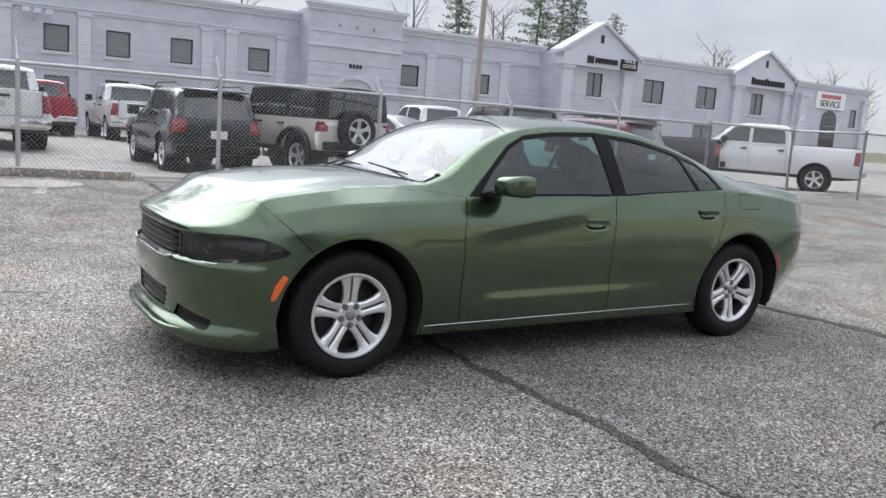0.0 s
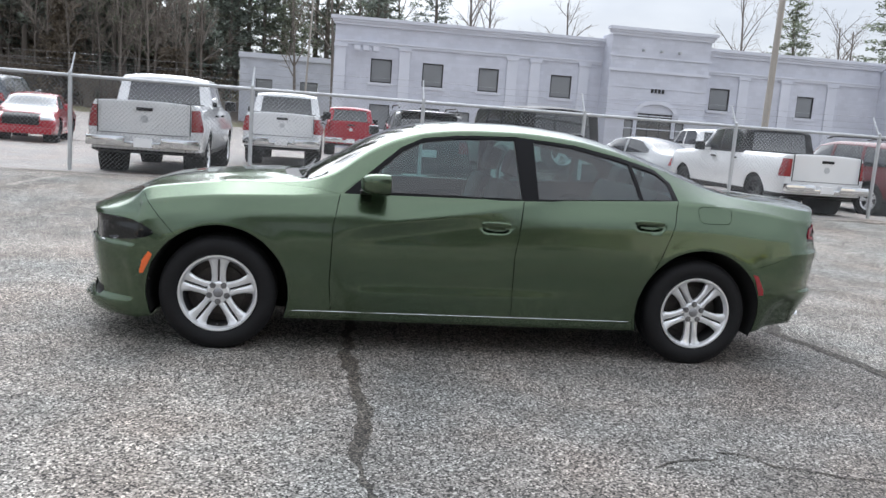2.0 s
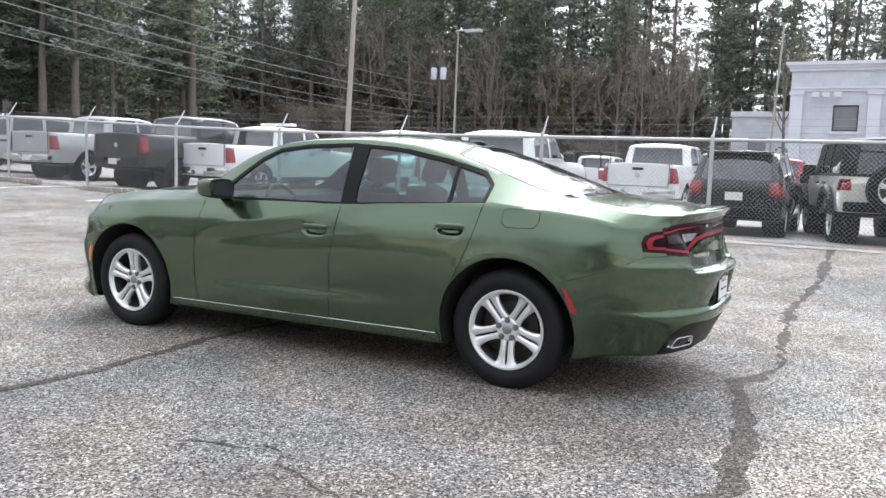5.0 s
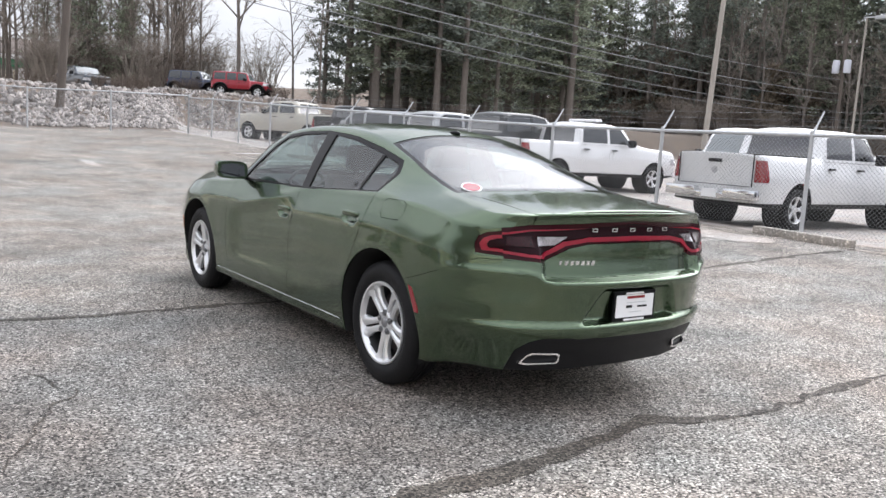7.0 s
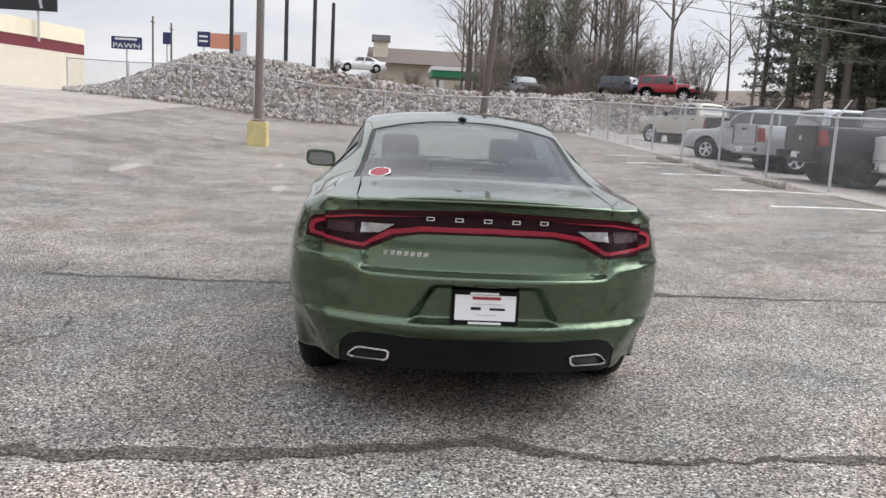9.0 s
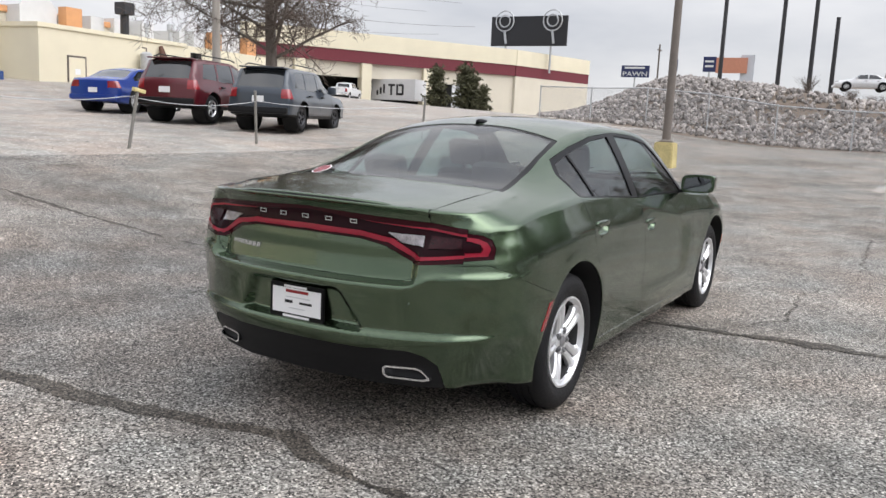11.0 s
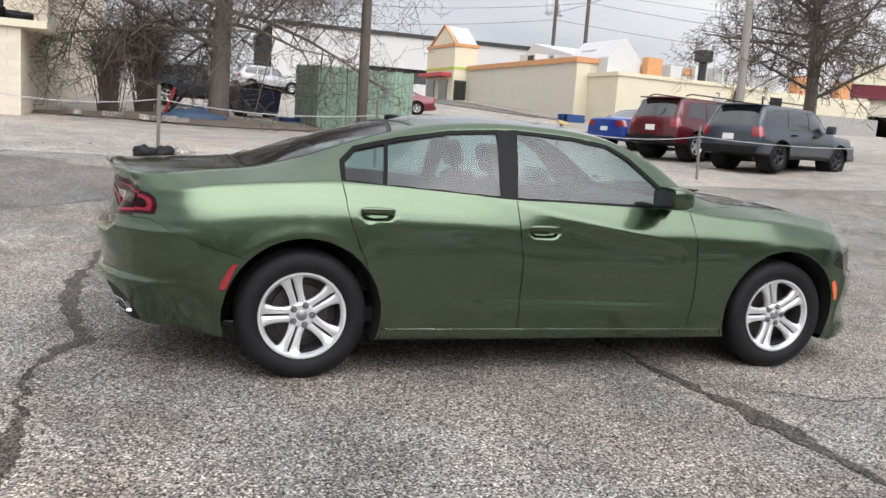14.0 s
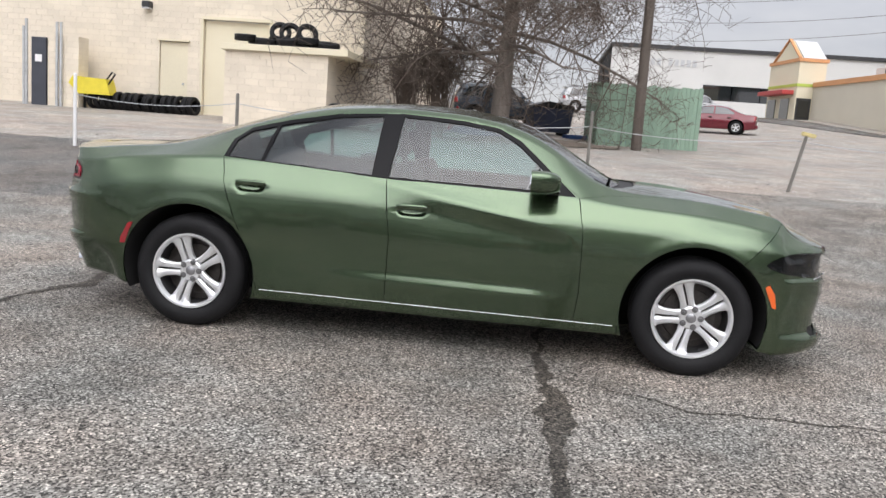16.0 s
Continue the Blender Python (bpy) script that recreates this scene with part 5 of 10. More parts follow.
def build_sedan():
    car = thing("sedan", "dark metallic green four-door sedan with silver alloy wheels", "car")
    xs = list(np.concatenate([np.linspace(-2.47, -2.2, 12), np.linspace(-2.16, 2.2, 104), np.linspace(2.23, 2.53, 12)]))
    bm = hull(SED, xs, 40, 9, 12, 26)
    everywhere = lambda c: True
    front, rear = (lambda c: c[0] < -2.02), (lambda c: c[0] > 2.27)
    flat, wrap = (lambda c: c[0] > 2.27 and abs(c[1]) < 0.745), (lambda c: c[0] > 2.2 and abs(c[1]) >= 0.745)
    hood_edge = [(-2.27 + 0.30 * (abs(y) / 0.70) ** 2.2, y) for y in np.linspace(-0.70, 0.70, 17)]
    def mirror(points):
        return points + [(-y, z) for y, z in points[::-1]]
    cutters = [
        ("arch", arc(-WB, HUB_Z + 0.005, ARCH, 44), "y", lambda c: abs(c[1]) > 0.5), ("arch", arc(WB, HUB_Z + 0.005, ARCH, 44), "y", lambda c: abs(c[1]) > 0.5),
        ("front_window", [(-0.71, 1.012), (-0.60, 1.13), (-0.44, 1.268), (-0.31, 1.335), (-0.08, 1.367), (0.275, 1.384), (0.317, 1.022)], "y", side),
        ("rear_window", [(0.425, 1.027), (0.405, 1.378), (0.66, 1.356), (0.97, 1.298), (1.055, 1.279), (1.09, 1.062)], "y", side),
        ("quarter_window", [(1.115, 1.063), (1.08, 1.272), (1.245, 1.229), (1.312, 1.168), (1.318, 1.076)], "y", side),
        ("window_trim", [(-0.80, 0.992), (-0.64, 1.13), (-0.455, 1.288), (-0.315, 1.355), (-0.07, 1.387), (0.3, 1.402), (0.67, 1.376), (1.02, 1.311), (1.25, 1.25), (1.335, 1.175), (1.345, 1.072), (0.9, 1.045), (0.33, 1.012)], "y", side),
        ("windscreen", [(-1.02, -0.66), (-1.08, -0.4), (-1.11, 0), (-1.08, 0.4), (-1.02, 0.66), (-0.40, 0.575), (-0.335, 0.3), (-0.32, 0), (-0.335, -0.3), (-0.40, -0.575)], "z", lambda c: c[2] > 1.0 and c[0] < 0),
        ("rear_window_glass", [(1.82, -0.61), (1.855, -0.3), (1.865, 0), (1.855, 0.3), (1.82, 0.61), (1.04, 0.54), (0.99, 0.25), (0.98, 0), (0.99, -0.25), (1.04, -0.54)], "z", lambda c: c[2] > 1.05 and c[0] > 0.5),
        ("rear_trim", [(1.835, -0.64), (1.872, -0.3), (1.882, 0), (1.872, 0.3), (1.835, 0.64), (1.02, 0.565), (0.965, 0.25), (0.955, 0), (0.965, -0.25), (1.02, -0.565)], "z", lambda c: c[2] > 1.05 and c[0] > 0.5),
        ("cowl", [(-1.02, -0.70), (-1.17, -0.4), (-1.2, 0), (-1.17, 0.4), (-1.02, 0.70), (-0.9, 0.68), (-1.0, 0), (-0.9, -0.68)], "z", lambda c: c[2] > 0.97 and c[0] < -0.6),
        ("reverse_lens", [(-0.58, 0.898), (-0.575, 0.945), (-0.42, 0.948), (-0.49, 0.905)], "x", rear), ("reverse_lens", [(0.58, 0.898), (0.49, 0.905), (0.42, 0.948), (0.575, 0.945)], "x", rear),
        ("tail_lens", [(-0.735, 0.90), (-0.73, 0.942), (-0.60, 0.947), (-0.605, 0.893)], "x", rear), ("tail_lens", [(0.735, 0.90), (0.605, 0.893), (0.60, 0.947), (0.73, 0.942)], "x", rear),
        ("tail_dark", [(2.325, 0.884), (2.318, 0.90), (2.325, 0.918), (2.35, 0.93), (2.40, 0.938), (2.6, 0.942), (2.6, 0.876)], "y", wrap),
        ("tail_band", [(2.30, 0.868), (2.29, 0.90), (2.30, 0.928), (2.327, 0.944), (2.40, 0.955), (2.6, 0.96), (2.6, 0.853)], "y", wrap),
        ("tail_surround", [(2.28, 0.855), (2.268, 0.90), (2.28, 0.938), (2.312, 0.958), (2.40, 0.972), (2.6, 0.98), (2.6, 0.838)], "y", wrap),
        ("tail_dark", mirror([(-0.825, 0.94), (-0.82, 0.884), (-0.565, 0.855), (-0.45, 0.923), (-0.30, 0.946), (-0.01, 0.951)])[:6] + mirror([(-0.825, 0.94), (-0.82, 0.884), (-0.565, 0.855), (-0.45, 0.923), (-0.30, 0.946), (-0.01, 0.951)])[6:] + [(0.6, 0.968), (0.0, 1.012), (-0.6, 0.968)], "x", flat),
        ("tail_band", mirror([(-0.835, 0.952), (-0.82, 0.868), (-0.56, 0.838), (-0.43, 0.902), (-0.30, 0.922), (-0.01, 0.926)]) + [(0.6, 0.978), (0.0, 1.004), (-0.6, 0.978)], "x", flat),
        ("tail_surround", mirror([(-0.9, 0.966), (-0.89, 0.85), (-0.55, 0.822), (-0.42, 0.888), (-0.30, 0.912), (-0.01, 0.916)]) + [(0.6, 1.0), (0.0, 1.03), (-0.6, 1.0)], "x", flat),
        ("trunk_lid", [(-0.60, 1.2), (-0.585, 0.86), (-0.565, 0.785), (-0.545, 0.757), (-0.50, 0.748), (0.50, 0.748), (0.545, 0.757), (0.565, 0.785), (0.585, 0.86), (0.60, 1.2)], "x", lambda c: c[0] > 2.3),
        ("trunk_lid", [(1.845, -0.60), (1.89, -0.3), (1.9, 0), (1.89, 0.3), (1.845, 0.60), (2.4, 0.60), (2.4, -0.60)], "z", lambda c: c[2] > 0.99 and c[0] > 1.5),
        ("rear_valance", mirror([(-0.66, 0.2), (-0.655, 0.38), (-0.61, 0.425), (-0.55, 0.447), (-0.40, 0.447), (-0.36, 0.44), (-0.01, 0.438)]), "x", rear),
        ("headlight", [(-2.45, 0.752), (-2.25, 0.766), (-2.13, 0.772), (-2.04, 0.764), (-1.965, 0.742), (-1.915, 0.714), (-1.90, 0.698), (-1.92, 0.68), (-1.98, 0.662), (-2.06, 0.646), (-2.15, 0.635), (-2.25, 0.624), (-2.45, 0.62)], "y", lambda c: c[0] < -1.8 and abs(c[1]) > 0.62),
        ("headlight", [(-0.47, 0.752), (-0.47, 0.62), (-0.62, 0.622), (-0.62, 0.757)], "x", front), ("headlight", [(0.47, 0.752), (0.62, 0.757), (0.62, 0.622), (0.47, 0.62)], "x", front),
        ("grille", mirror([(-0.46, 0.752), (-0.455, 0.622), (-0.35, 0.604), (-0.01, 0.598)]), "x", front),
        ("lower_grille", mirror([(-0.33, 0.425), (-0.30, 0.315), (-0.01, 0.305)]), "x", front),
        ("fog_grille", [(-0.70, 0.325), (-0.46, 0.362), (-0.42, 0.30), (-0.70, 0.272)], "x", front), ("fog_grille", [(0.70, 0.325), (0.70, 0.272), (0.42, 0.30), (0.46, 0.362)], "x", front),
        ("hood", hood_edge + [(-1.02, 0.72), (-1.17, 0.4), (-1.2, 0), (-1.17, -0.4), (-1.02, -0.72)], "z", lambda c: c[2] > 0.82 and c[0] < -0.9),
        ("side_marker", [(-1.985, 0.45), (-1.962, 0.453), (-1.905, 0.572), (-1.928, 0.588), (-1.968, 0.53)], "y", side),
        ("rear_marker", [(1.927, 0.495), (1.962, 0.495), (1.955, 0.53), (1.905, 0.622), (1.872, 0.63), (1.90, 0.57)], "y", side),
        ("front_bumper", [(-1.985, 0.91), (-1.93, 0.85), (-1.82, 0.74), (-1.74, 0.66), (-1.74, 0.0), (-3, 0.0), (-3, 1.0), (-2.1, 1.0)], "y", lambda c: c[0] < -1.5),
        ("rear_bumper", [(1.80, 0.645), (1.95, 0.69), (2.15, 0.76), (2.30, 0.83), (3, 0.83), (3, 0), (1.80, 0)], "y", lambda c: c[0] > 1.5),
        ("fuel_door", [(1.475, 1.03), (1.50, 1.045), (1.66, 1.05), (1.70, 1.03), (1.70, 0.97), (1.675, 0.945), (1.51, 0.94), (1.48, 0.96)], "y", lambda c: c[1] < -0.45),
        ("sill", [(-1.10, 0.262), (1.10, 0.275), (1.12, 0.0), (-1.12, 0.0)], "y", side),
        ("front_door", [(-0.822, 0.987), (-0.855, 0.80), (-0.862, 0.45), (-0.845, 0.262), (0.29, 0.27), (0.285, 0.66), (0.33, 1.012), (0.36, 1.40), (-0.2, 1.37), (-0.64, 1.13)], "y", side),
        ("rear_door", [(0.29, 0.27), (0.285, 0.66), (0.33, 1.012), (0.36, 1.40), (1.02, 1.311), (1.25, 1.25), (1.335, 1.175), (1.345, 1.072), (1.325, 0.995), (1.31, 0.90), (1.25, 0.745), (1.14, 0.50), (1.09, 0.274)], "y", side),
        ("fender", [(-1.985, 0.91), (-2.1, 1.05), (-0.98, 1.01), (-0.822, 0.987), (-0.855, 0.80), (-0.862, 0.45), (-0.845, 0.262), (-1.3, 0.25), (-1.74, 0.3), (-1.74, 0.66), (-1.82, 0.74), (-1.93, 0.85)], "y", lambda c: abs(c[1]) > 0.5 and c[2] < 1.05),
        ("underbody", [(-2.4, -0.9), (2.45, -0.9), (2.45, 0.9), (-2.4, 0.9)], "z", lambda c: c[2] < SED["zl"](c[0]) + 0.004 and abs(c[1]) < 0.88),
    ]
    F = panels(bm, cutters, 0.0025)
    # added skin inside the panels: keeps light out and the gaps black
    shell_faces = [f for f in (f for k, fs in F.items() if k not in ("arch", "front_window", "rear_window", "quarter_window", "windscreen", "rear_window_glass") for f in fs) if f.calc_center_median().z > 0.36 and not (f.calc_center_median().x > 2.3 and 0.69 < f.calc_center_median().z < 0.88)]
    skin_part("inner_shell", shell_faces, SHELL, car, "black inner body", 0.0, 0.0, -0.02)

    def both(label, name, material, text="", gap=0.0032, depth=0.012, push=0.0):
        obs = []
        for s in (-1, 1):
            fs = [f for f in F.get(label, []) if f.calc_center_median()[1] * s > 0]
            if fs:
                obs.append(skin_part(name, fs, material, car, text, gap, depth, push))
        return obs

    def one(label, name, material, text="", gap=0.0032, depth=0.012, push=0.0):
        return skin_part(name, F[label], material, car, text, gap, depth, push)

    one("body", "body", GREEN, "dark green roof and rear quarters")
    for label, name in (("fender", "fender"), ("sill", "sill")):
        both(label, name, GREEN)
    one("hood", "hood", GREEN, "dark green hood with raised centre", 0.006, 0.02)
    one("trunk_lid", "trunk_lid", GREEN, "dark green trunk lid", 0.009, 0.03)
    one("front_bumper", "front_bumper", GREEN)
    one("rear_bumper", "rear_bumper", GREEN)
    one("rear_valance", "rear_valance", BLACK_TRIM, "black lower bumper panel", 0.0, 0.01, -0.004)
    one("underbody", "underbody", SHELL, "black underbody", 0, 0)
    both("fuel_door", "fuel_door", GREEN)
    fdoors, rdoors = both("front_door", "front_door", GREEN), both("rear_door", "rear_door", GREEN)
    both("front_window", "front_window", GLASS, "tinted side glass", 0, 0.004, -0.006)
    both("rear_window", "rear_window", GLASS, "tinted side glass", 0, 0.004, -0.006)
    both("quarter_window", "quarter_window", GLASS, "tinted quarter glass", 0, 0.004, -0.006)
    both("window_trim", "window_trim", GLOSS_BLACK, "black window surround", 0.001, 0.02)
    one("windscreen", "windscreen", CLEAR_GLASS, "clear windscreen", 0, 0.004, -0.004)
    one("rear_window_glass", "rear_window", REAR_GLASS, "sloping rear glass", 0, 0.004, -0.004)
    one("rear_trim", "rear_glass_trim", GLOSS_BLACK, "black rear glass border", 0, 0.006, -0.003)
    one("cowl", "cowl", BLACK_TRIM, "black cowl panel", 0.001, 0.01, -0.012)
    one("tail_surround", "tail_lamp", DARK_LENS, "full-width dark red tail lamp", 0.001, 0.02, -0.003)
    lamp = [o for o in car.children if o.name.startswith("tail_lamp")][0]
    for label, name, material, text, push in (("tail_band", "light_band", RED_BAND, "bright red light band", 0.002), ("tail_dark", "lamp_panel", DEEP_RED, "deep red inner lamp panel", -0.004)):
        ob = one(label, name, material, text, 0.001, 0.012, push)
        ob.parent = lamp
    for label, name, material, text in (("reverse_lens", "reversing_lens", REVERSE_LENS, "clear grey reversing lens"), ("tail_lens", "lamp_lens", GREY_LENS, "smoky grey lens")):
        for ob in both(label, name, material, text, 0.001, 0.008, 0.001):
            ob.parent = lamp
    for ob in both("headlight", "headlight", SMOKE_LENS, "smoked black headlight", 0.001, 0.02, -0.004):
        s = -1 if ob.data.vertices[0].co.y < 0 else 1
        back = [f for f in F["headlight"] if f.calc_center_median()[1] * s > 0]
        skin_part("lamp_housing", back, LAMP_BLACK, ob, "black lamp housing", 0.0, 0.0, -0.045)
        for y, z, r, turn in ((0.545, 0.69, 0.036, 20), (0.66, 0.692, 0.034, 38)):
            b2 = bmesh.new()
            lathe(b2, [(0.001, 0.018), (r * 0.55, 0.012), (r * 0.6, 0.0), (r, 0.016), (r * 1.12, 0.014), (r * 1.12, -0.02)], 24, "z")
            x = -2.455 + 0.036 + bow(y) + 0.028
            bmesh.ops.transform(b2, matrix=Matrix.Translation((x, s * y, z)) @ Matrix.Rotation(radians(-s * turn), 4, "Z") @ Matrix.Rotation(radians(-90), 4, "Y"), verts=b2.verts)
            part("projector", b2, HEAD_BOWL, ob, "round grey projector lens", True, 40)
        b2 = bmesh.new()
        rows = [[b2.verts.new((-2.455 + 0.04 + bow(y) + dx, s * y, z)) for dx, z in ((0.012, 0.633), (0.035, 0.652))] for y in np.linspace(0.48, 0.80, 14)]
        for p, q in zip(rows, rows[1:]):
            b2.faces.new((p[0], q[0], q[1], p[1]))
        part("light_strip", b2, HEAD_BOWL, ob, "grey strip along the lamp", True)
    one("grille", "grille", LAMP_BLACK, "black slatted grille", 0.0, 0.03, -0.014)
    one("lower_grille", "lower_grille", LAMP_BLACK, "black lower grille", 0.0, 0.03, -0.014)
    both("fog_grille", "fog_grille", BLACK_TRIM, "black bumper vent", 0.0, 0.03, -0.014)
    both("side_marker", "side_marker", AMBER, "amber side marker", 0, 0.01, 0.002)
    both("rear_marker", "rear_marker", RED_LENS, "red rear side marker", 0, 0.01, 0.002)
    bm.normal_update()
    from_skin = [(v.co.copy()) for v in bm.verts]
    bm.free()
    return car, from_skin


sedan, sedan_points = build_sedan()


def tail_x(y, z):
    """The skin of the tail at a height and offset."""
    near = sorted((p for p in sedan_points if p.x > 2.2), key=lambda p: (p.y - y) ** 2 + (p.z - z) ** 2)[:4]
    ws = [1 / (math.hypot(p.y - y, p.z - z) + 1e-4) for p in near]
    return sum(p.x * w for p, w in zip(near, ws)) / sum(ws)


def sedan_parts(car):
    """Wheels, mirrors, handles, badges, exhausts, plate and cabin of the sedan."""
    proto = make_wheel(car, rim=0.230)
    proto.matrix_basis = pose(-WB, -0.795, HUB_Z)
    for x, y, turn, spin in ((WB, -0.795, 0, 36), (-WB, 0.795, 180, -18), (WB, 0.80, 180, -18)):
        w = copy_thing(proto, pose(x, y, HUB_Z) @ Matrix.Rotation(radians(turn), 4, "Z") @ Matrix.Rotation(radians(spin), 4, "Y"))
        w.parent = car
    for x in (-WB, WB):
        for s in (-1, 1):
            bm = bmesh.new()
            n = 24
            rows = []
            for k in range(n + 1):
                a = radians(-20 + 220 * k / n)
                c = (x + 0.417 * math.cos(a), HUB_Z + 0.005 + 0.417 * math.sin(a))
                edge = [abs(p.y) for p in sedan_points if p.y * s > 0.5 and abs(p.x - c[0]) < 0.03 and abs(p.z - c[1]) < 0.03]
                rows.append([bm.verts.new((c[0], s * yy, max(c[1], 0.2))) for yy in ((max(edge) if edge else 0.915) - 0.006, 0.86, 0.6, 0.45)])
            for p, q in zip(rows, rows[1:]):
                for i in range(3):
                    bm.faces.new((p[i], p[i + 1], q[i + 1], q[i]))
            bm.faces.new([row[3] for row in rows])
            part("wheel_well", bm, SHELL, car, "black wheel well liner", True)
    for s in (-1, 1):
        # mirror
        bm = bmesh.new()
        bmesh.ops.create_uvsphere(bm, u_segments=24, v_segments=14, radius=1)
        for v in bm.verts:
            x, y, z = v.co
            f = lambda q, p: math.copysign(abs(q) ** p, q)
            v.co = (0.125 * (f(x, 0.62) if x < 0 else min(f(x, 0.62), 0.36)) + 0.02, s * 0.118 * f(y, 0.5) * (1 + 0.18 * min(x, 0)), 0.066 * f(z, 0.52) * (1 + 0.14 * min(x, 0)) + 0.008 * y)
        bmesh.ops.transform(bm, matrix=Matrix.Translation((-0.60, s * 1.0, 1.072)), verts=bm.verts)
        mir = part("wing_mirror", bm, GREEN, car, "green wing mirror housing", True, 60)
        bm = bmesh.new()
        prism(bm, [(s * 0.905, 1.03), (s * 0.915, 1.105), (s * 1.0, 1.122), (s * 1.085, 1.112), (s * 1.10, 1.06), (s * 1.07, 1.025), (s * 0.97, 1.018)], "x", -0.537, -0.530)
        part("mirror_glass", bm, paint("mirror_glass_%s" % ("l" if s < 0 else "r"), (0.3, 0.32, 0.34), 0.03, 1.0, 0.02), mir, "mirror glass", False)
        bm = bmesh.new()
        prism(bm, [(s * 0.82, 1.012), (s * 0.90, 1.03), (s * 0.95, 1.022), (s * 0.92, 1.004), (s * 0.83, 0.992)], "x", -0.70, -0.63)
        part("mirror_arm", bm, BLACK_TRIM, mir, "black mirror arm")
        # door handles: a recess and a grip
        for hx, hz in HANDLES:
            at = min((p for p in sedan_points if p.y * s > 0.5), key=lambda p: (p.x - hx) ** 2 + (p.z - hz) ** 2)
            y0 = abs(at.y) + 0.022
            bm = bmesh.new()
            bmesh.ops.create_uvsphere(bm, u_segments=24, v_segments=12, radius=1)
            for v in bm.verts:
                f = lambda q, p: math.copysign(abs(q) ** p, q)
                v.co = (hx + 0.096 * f(v.co.x, 0.55), s * (y0 + 0.004) + 0.012 * f(v.co.y, 0.8), hz + 0.013 + 0.017 * f(v.co.z, 0.7))
            part("door_handle", bm, GREEN, car, "body-coloured pull handle", True, 60)
        # bright strip along the sill
        bm = bmesh.new()
        edge = lambda x, z: max(abs(p.y) for p in sedan_points if p.y * s > 0.5 and abs(p.x - x) < 0.04 and abs(p.z - z) < 0.02)
        tube(bm, [(x, s * (edge(x, 0.268 + 0.006 * x) + 0.001), 0.268 + 0.006 * x) for x in np.linspace(-1.08, 1.07, 24)], 0.0018, 6)
        part("sill_strip", bm, CHROME, car, "thin bright sill strip")
        # exhausts
        bm = bmesh.new()
        outer = [(y - 0.05, z - 0.012) for y, z in ((0.478, 0.330), (0.496, 0.318), (0.648, 0.314), (0.672, 0.320), (0.668, 0.334), (0.640, 0.364), (0.618, 0.374), (0.486, 0.372), (0.474, 0.362))]
        inner = [(0.52 + (y - 0.52) * 0.90, 0.333 + (z - 0.333) * 0.72) for y, z in outer]
        cx = lambda y: 2.532 - 0.20 * (y / 0.75) ** 2.8
        vo, vi, vb, vk = [[bm.verts.new((cx(y) - d, s * y, z)) for y, z in ring] for ring, d in ((outer, 0.0), (inner, 0.0), (outer, 0.05), (inner, 0.045))]
        for k in range(len(outer)):
            j = (k + 1) % len(outer)
            bm.faces.new((vo[k], vo[j], vi[j], vi[k]))
            bm.faces.new((vo[k], vo[j], vb[j], vb[k]))
            bm.faces.new((vi[k], vi[j], vk[j], vk[k]))
        ex = part("exhaust_tip", bm, CHROME, car, "chrome trapezoid exhaust tip", False)
        bm = bmesh.new()
        bm.faces.new([bm.verts.new((cx(y) - 0.043, s * y, z)) for y, z in inner])
        part("exhaust_inside", bm, SHELL, ex, "black exhaust mouth")
    # grille bars and lip
    grille = [o for o in car.children if o.name.startswith("grille")][0]
    fx = lambda y, z: -2.455 + nose(z) * (1 - 0.2 * step(0.45, 0.8, abs(y))) + bow(abs(y))
    for z in (0.632, 0.667, 0.702, 0.736):
        bm = bmesh.new()
        wy = 0.44
        tube(bm, [(fx(y, z) + 0.006, y, z) for y in np.linspace(-wy, wy, 15)], 0.009, 6)
        part("grille_bar", bm, GLOSS_BLACK, grille, "gloss black grille bar", True)
    bm = bmesh.new()
    tube(bm, [(fx(y, 0.60) - 0.002, y, 0.599 + 0.16 * max(0, abs(y) - 0.33)) for y in np.linspace(-0.43, 0.43, 21)], 0.006, 6)
    part("grille_strip", bm, CHROME, grille, "bright strip under the grille", True)
    for z in (0.34, 0.375, 0.41):
        bm = bmesh.new()
        tube(bm, [(fx(y, z) + 0.008, y, z) for y in np.linspace(-0.30, 0.30, 9)], 0.006, 6)
        part("grille_bar", bm, BLACK_TRIM, grille, "black lower grille bar", True)
    for s in (-1, 1):
        bm = bmesh.new()
        tube(bm, [(fx(y, 0.612) + 0.012, s * y, 0.615 + 0.006 * step(0.6, 0.80, y)) for y in np.linspace(0.46, 0.74, 12)], 0.005, 6)
        part("headlight_strip", bm, CHROME, car, "bright strip under the headlight", True)
    bm = bmesh.new()
    ys = np.linspace(-0.66, 0.66, 25)
    rows = [[bm.verts.new((fx(y, 0.235) + dx + 0.03 * step(0.5, 0.66, abs(y)), y, z + 0.02 * step(0.35, 0.66, abs(y)))) for dx, z in ((0.04, 0.255), (-0.008, 0.243), (-0.016, 0.228), (-0.004, 0.212), (0.06, 0.205))] for y in ys]
    for p, q in zip(rows, rows[1:]):
        for i in range(4):
            bm.faces.new((p[i], q[i], q[i + 1], p[i + 1]))
    part("chin_lip", bm, GREEN, car, "green front chin lip", True)
    # plate, badges, sensors
    px = 2.572
    bm = boxed(px - 0.012, px, -0.155, 0.155, 0.512, 0.672, 0.004)
    plate = part("number_plate", bm, GLOSS_BLACK, car, "dealer plate in a black frame")
    part("plate_card", boxed(px - 0.002, px + 0.002, -0.138, 0.14, 0.535, 0.652), WHITE_PAPER, plate, "white dealer card")
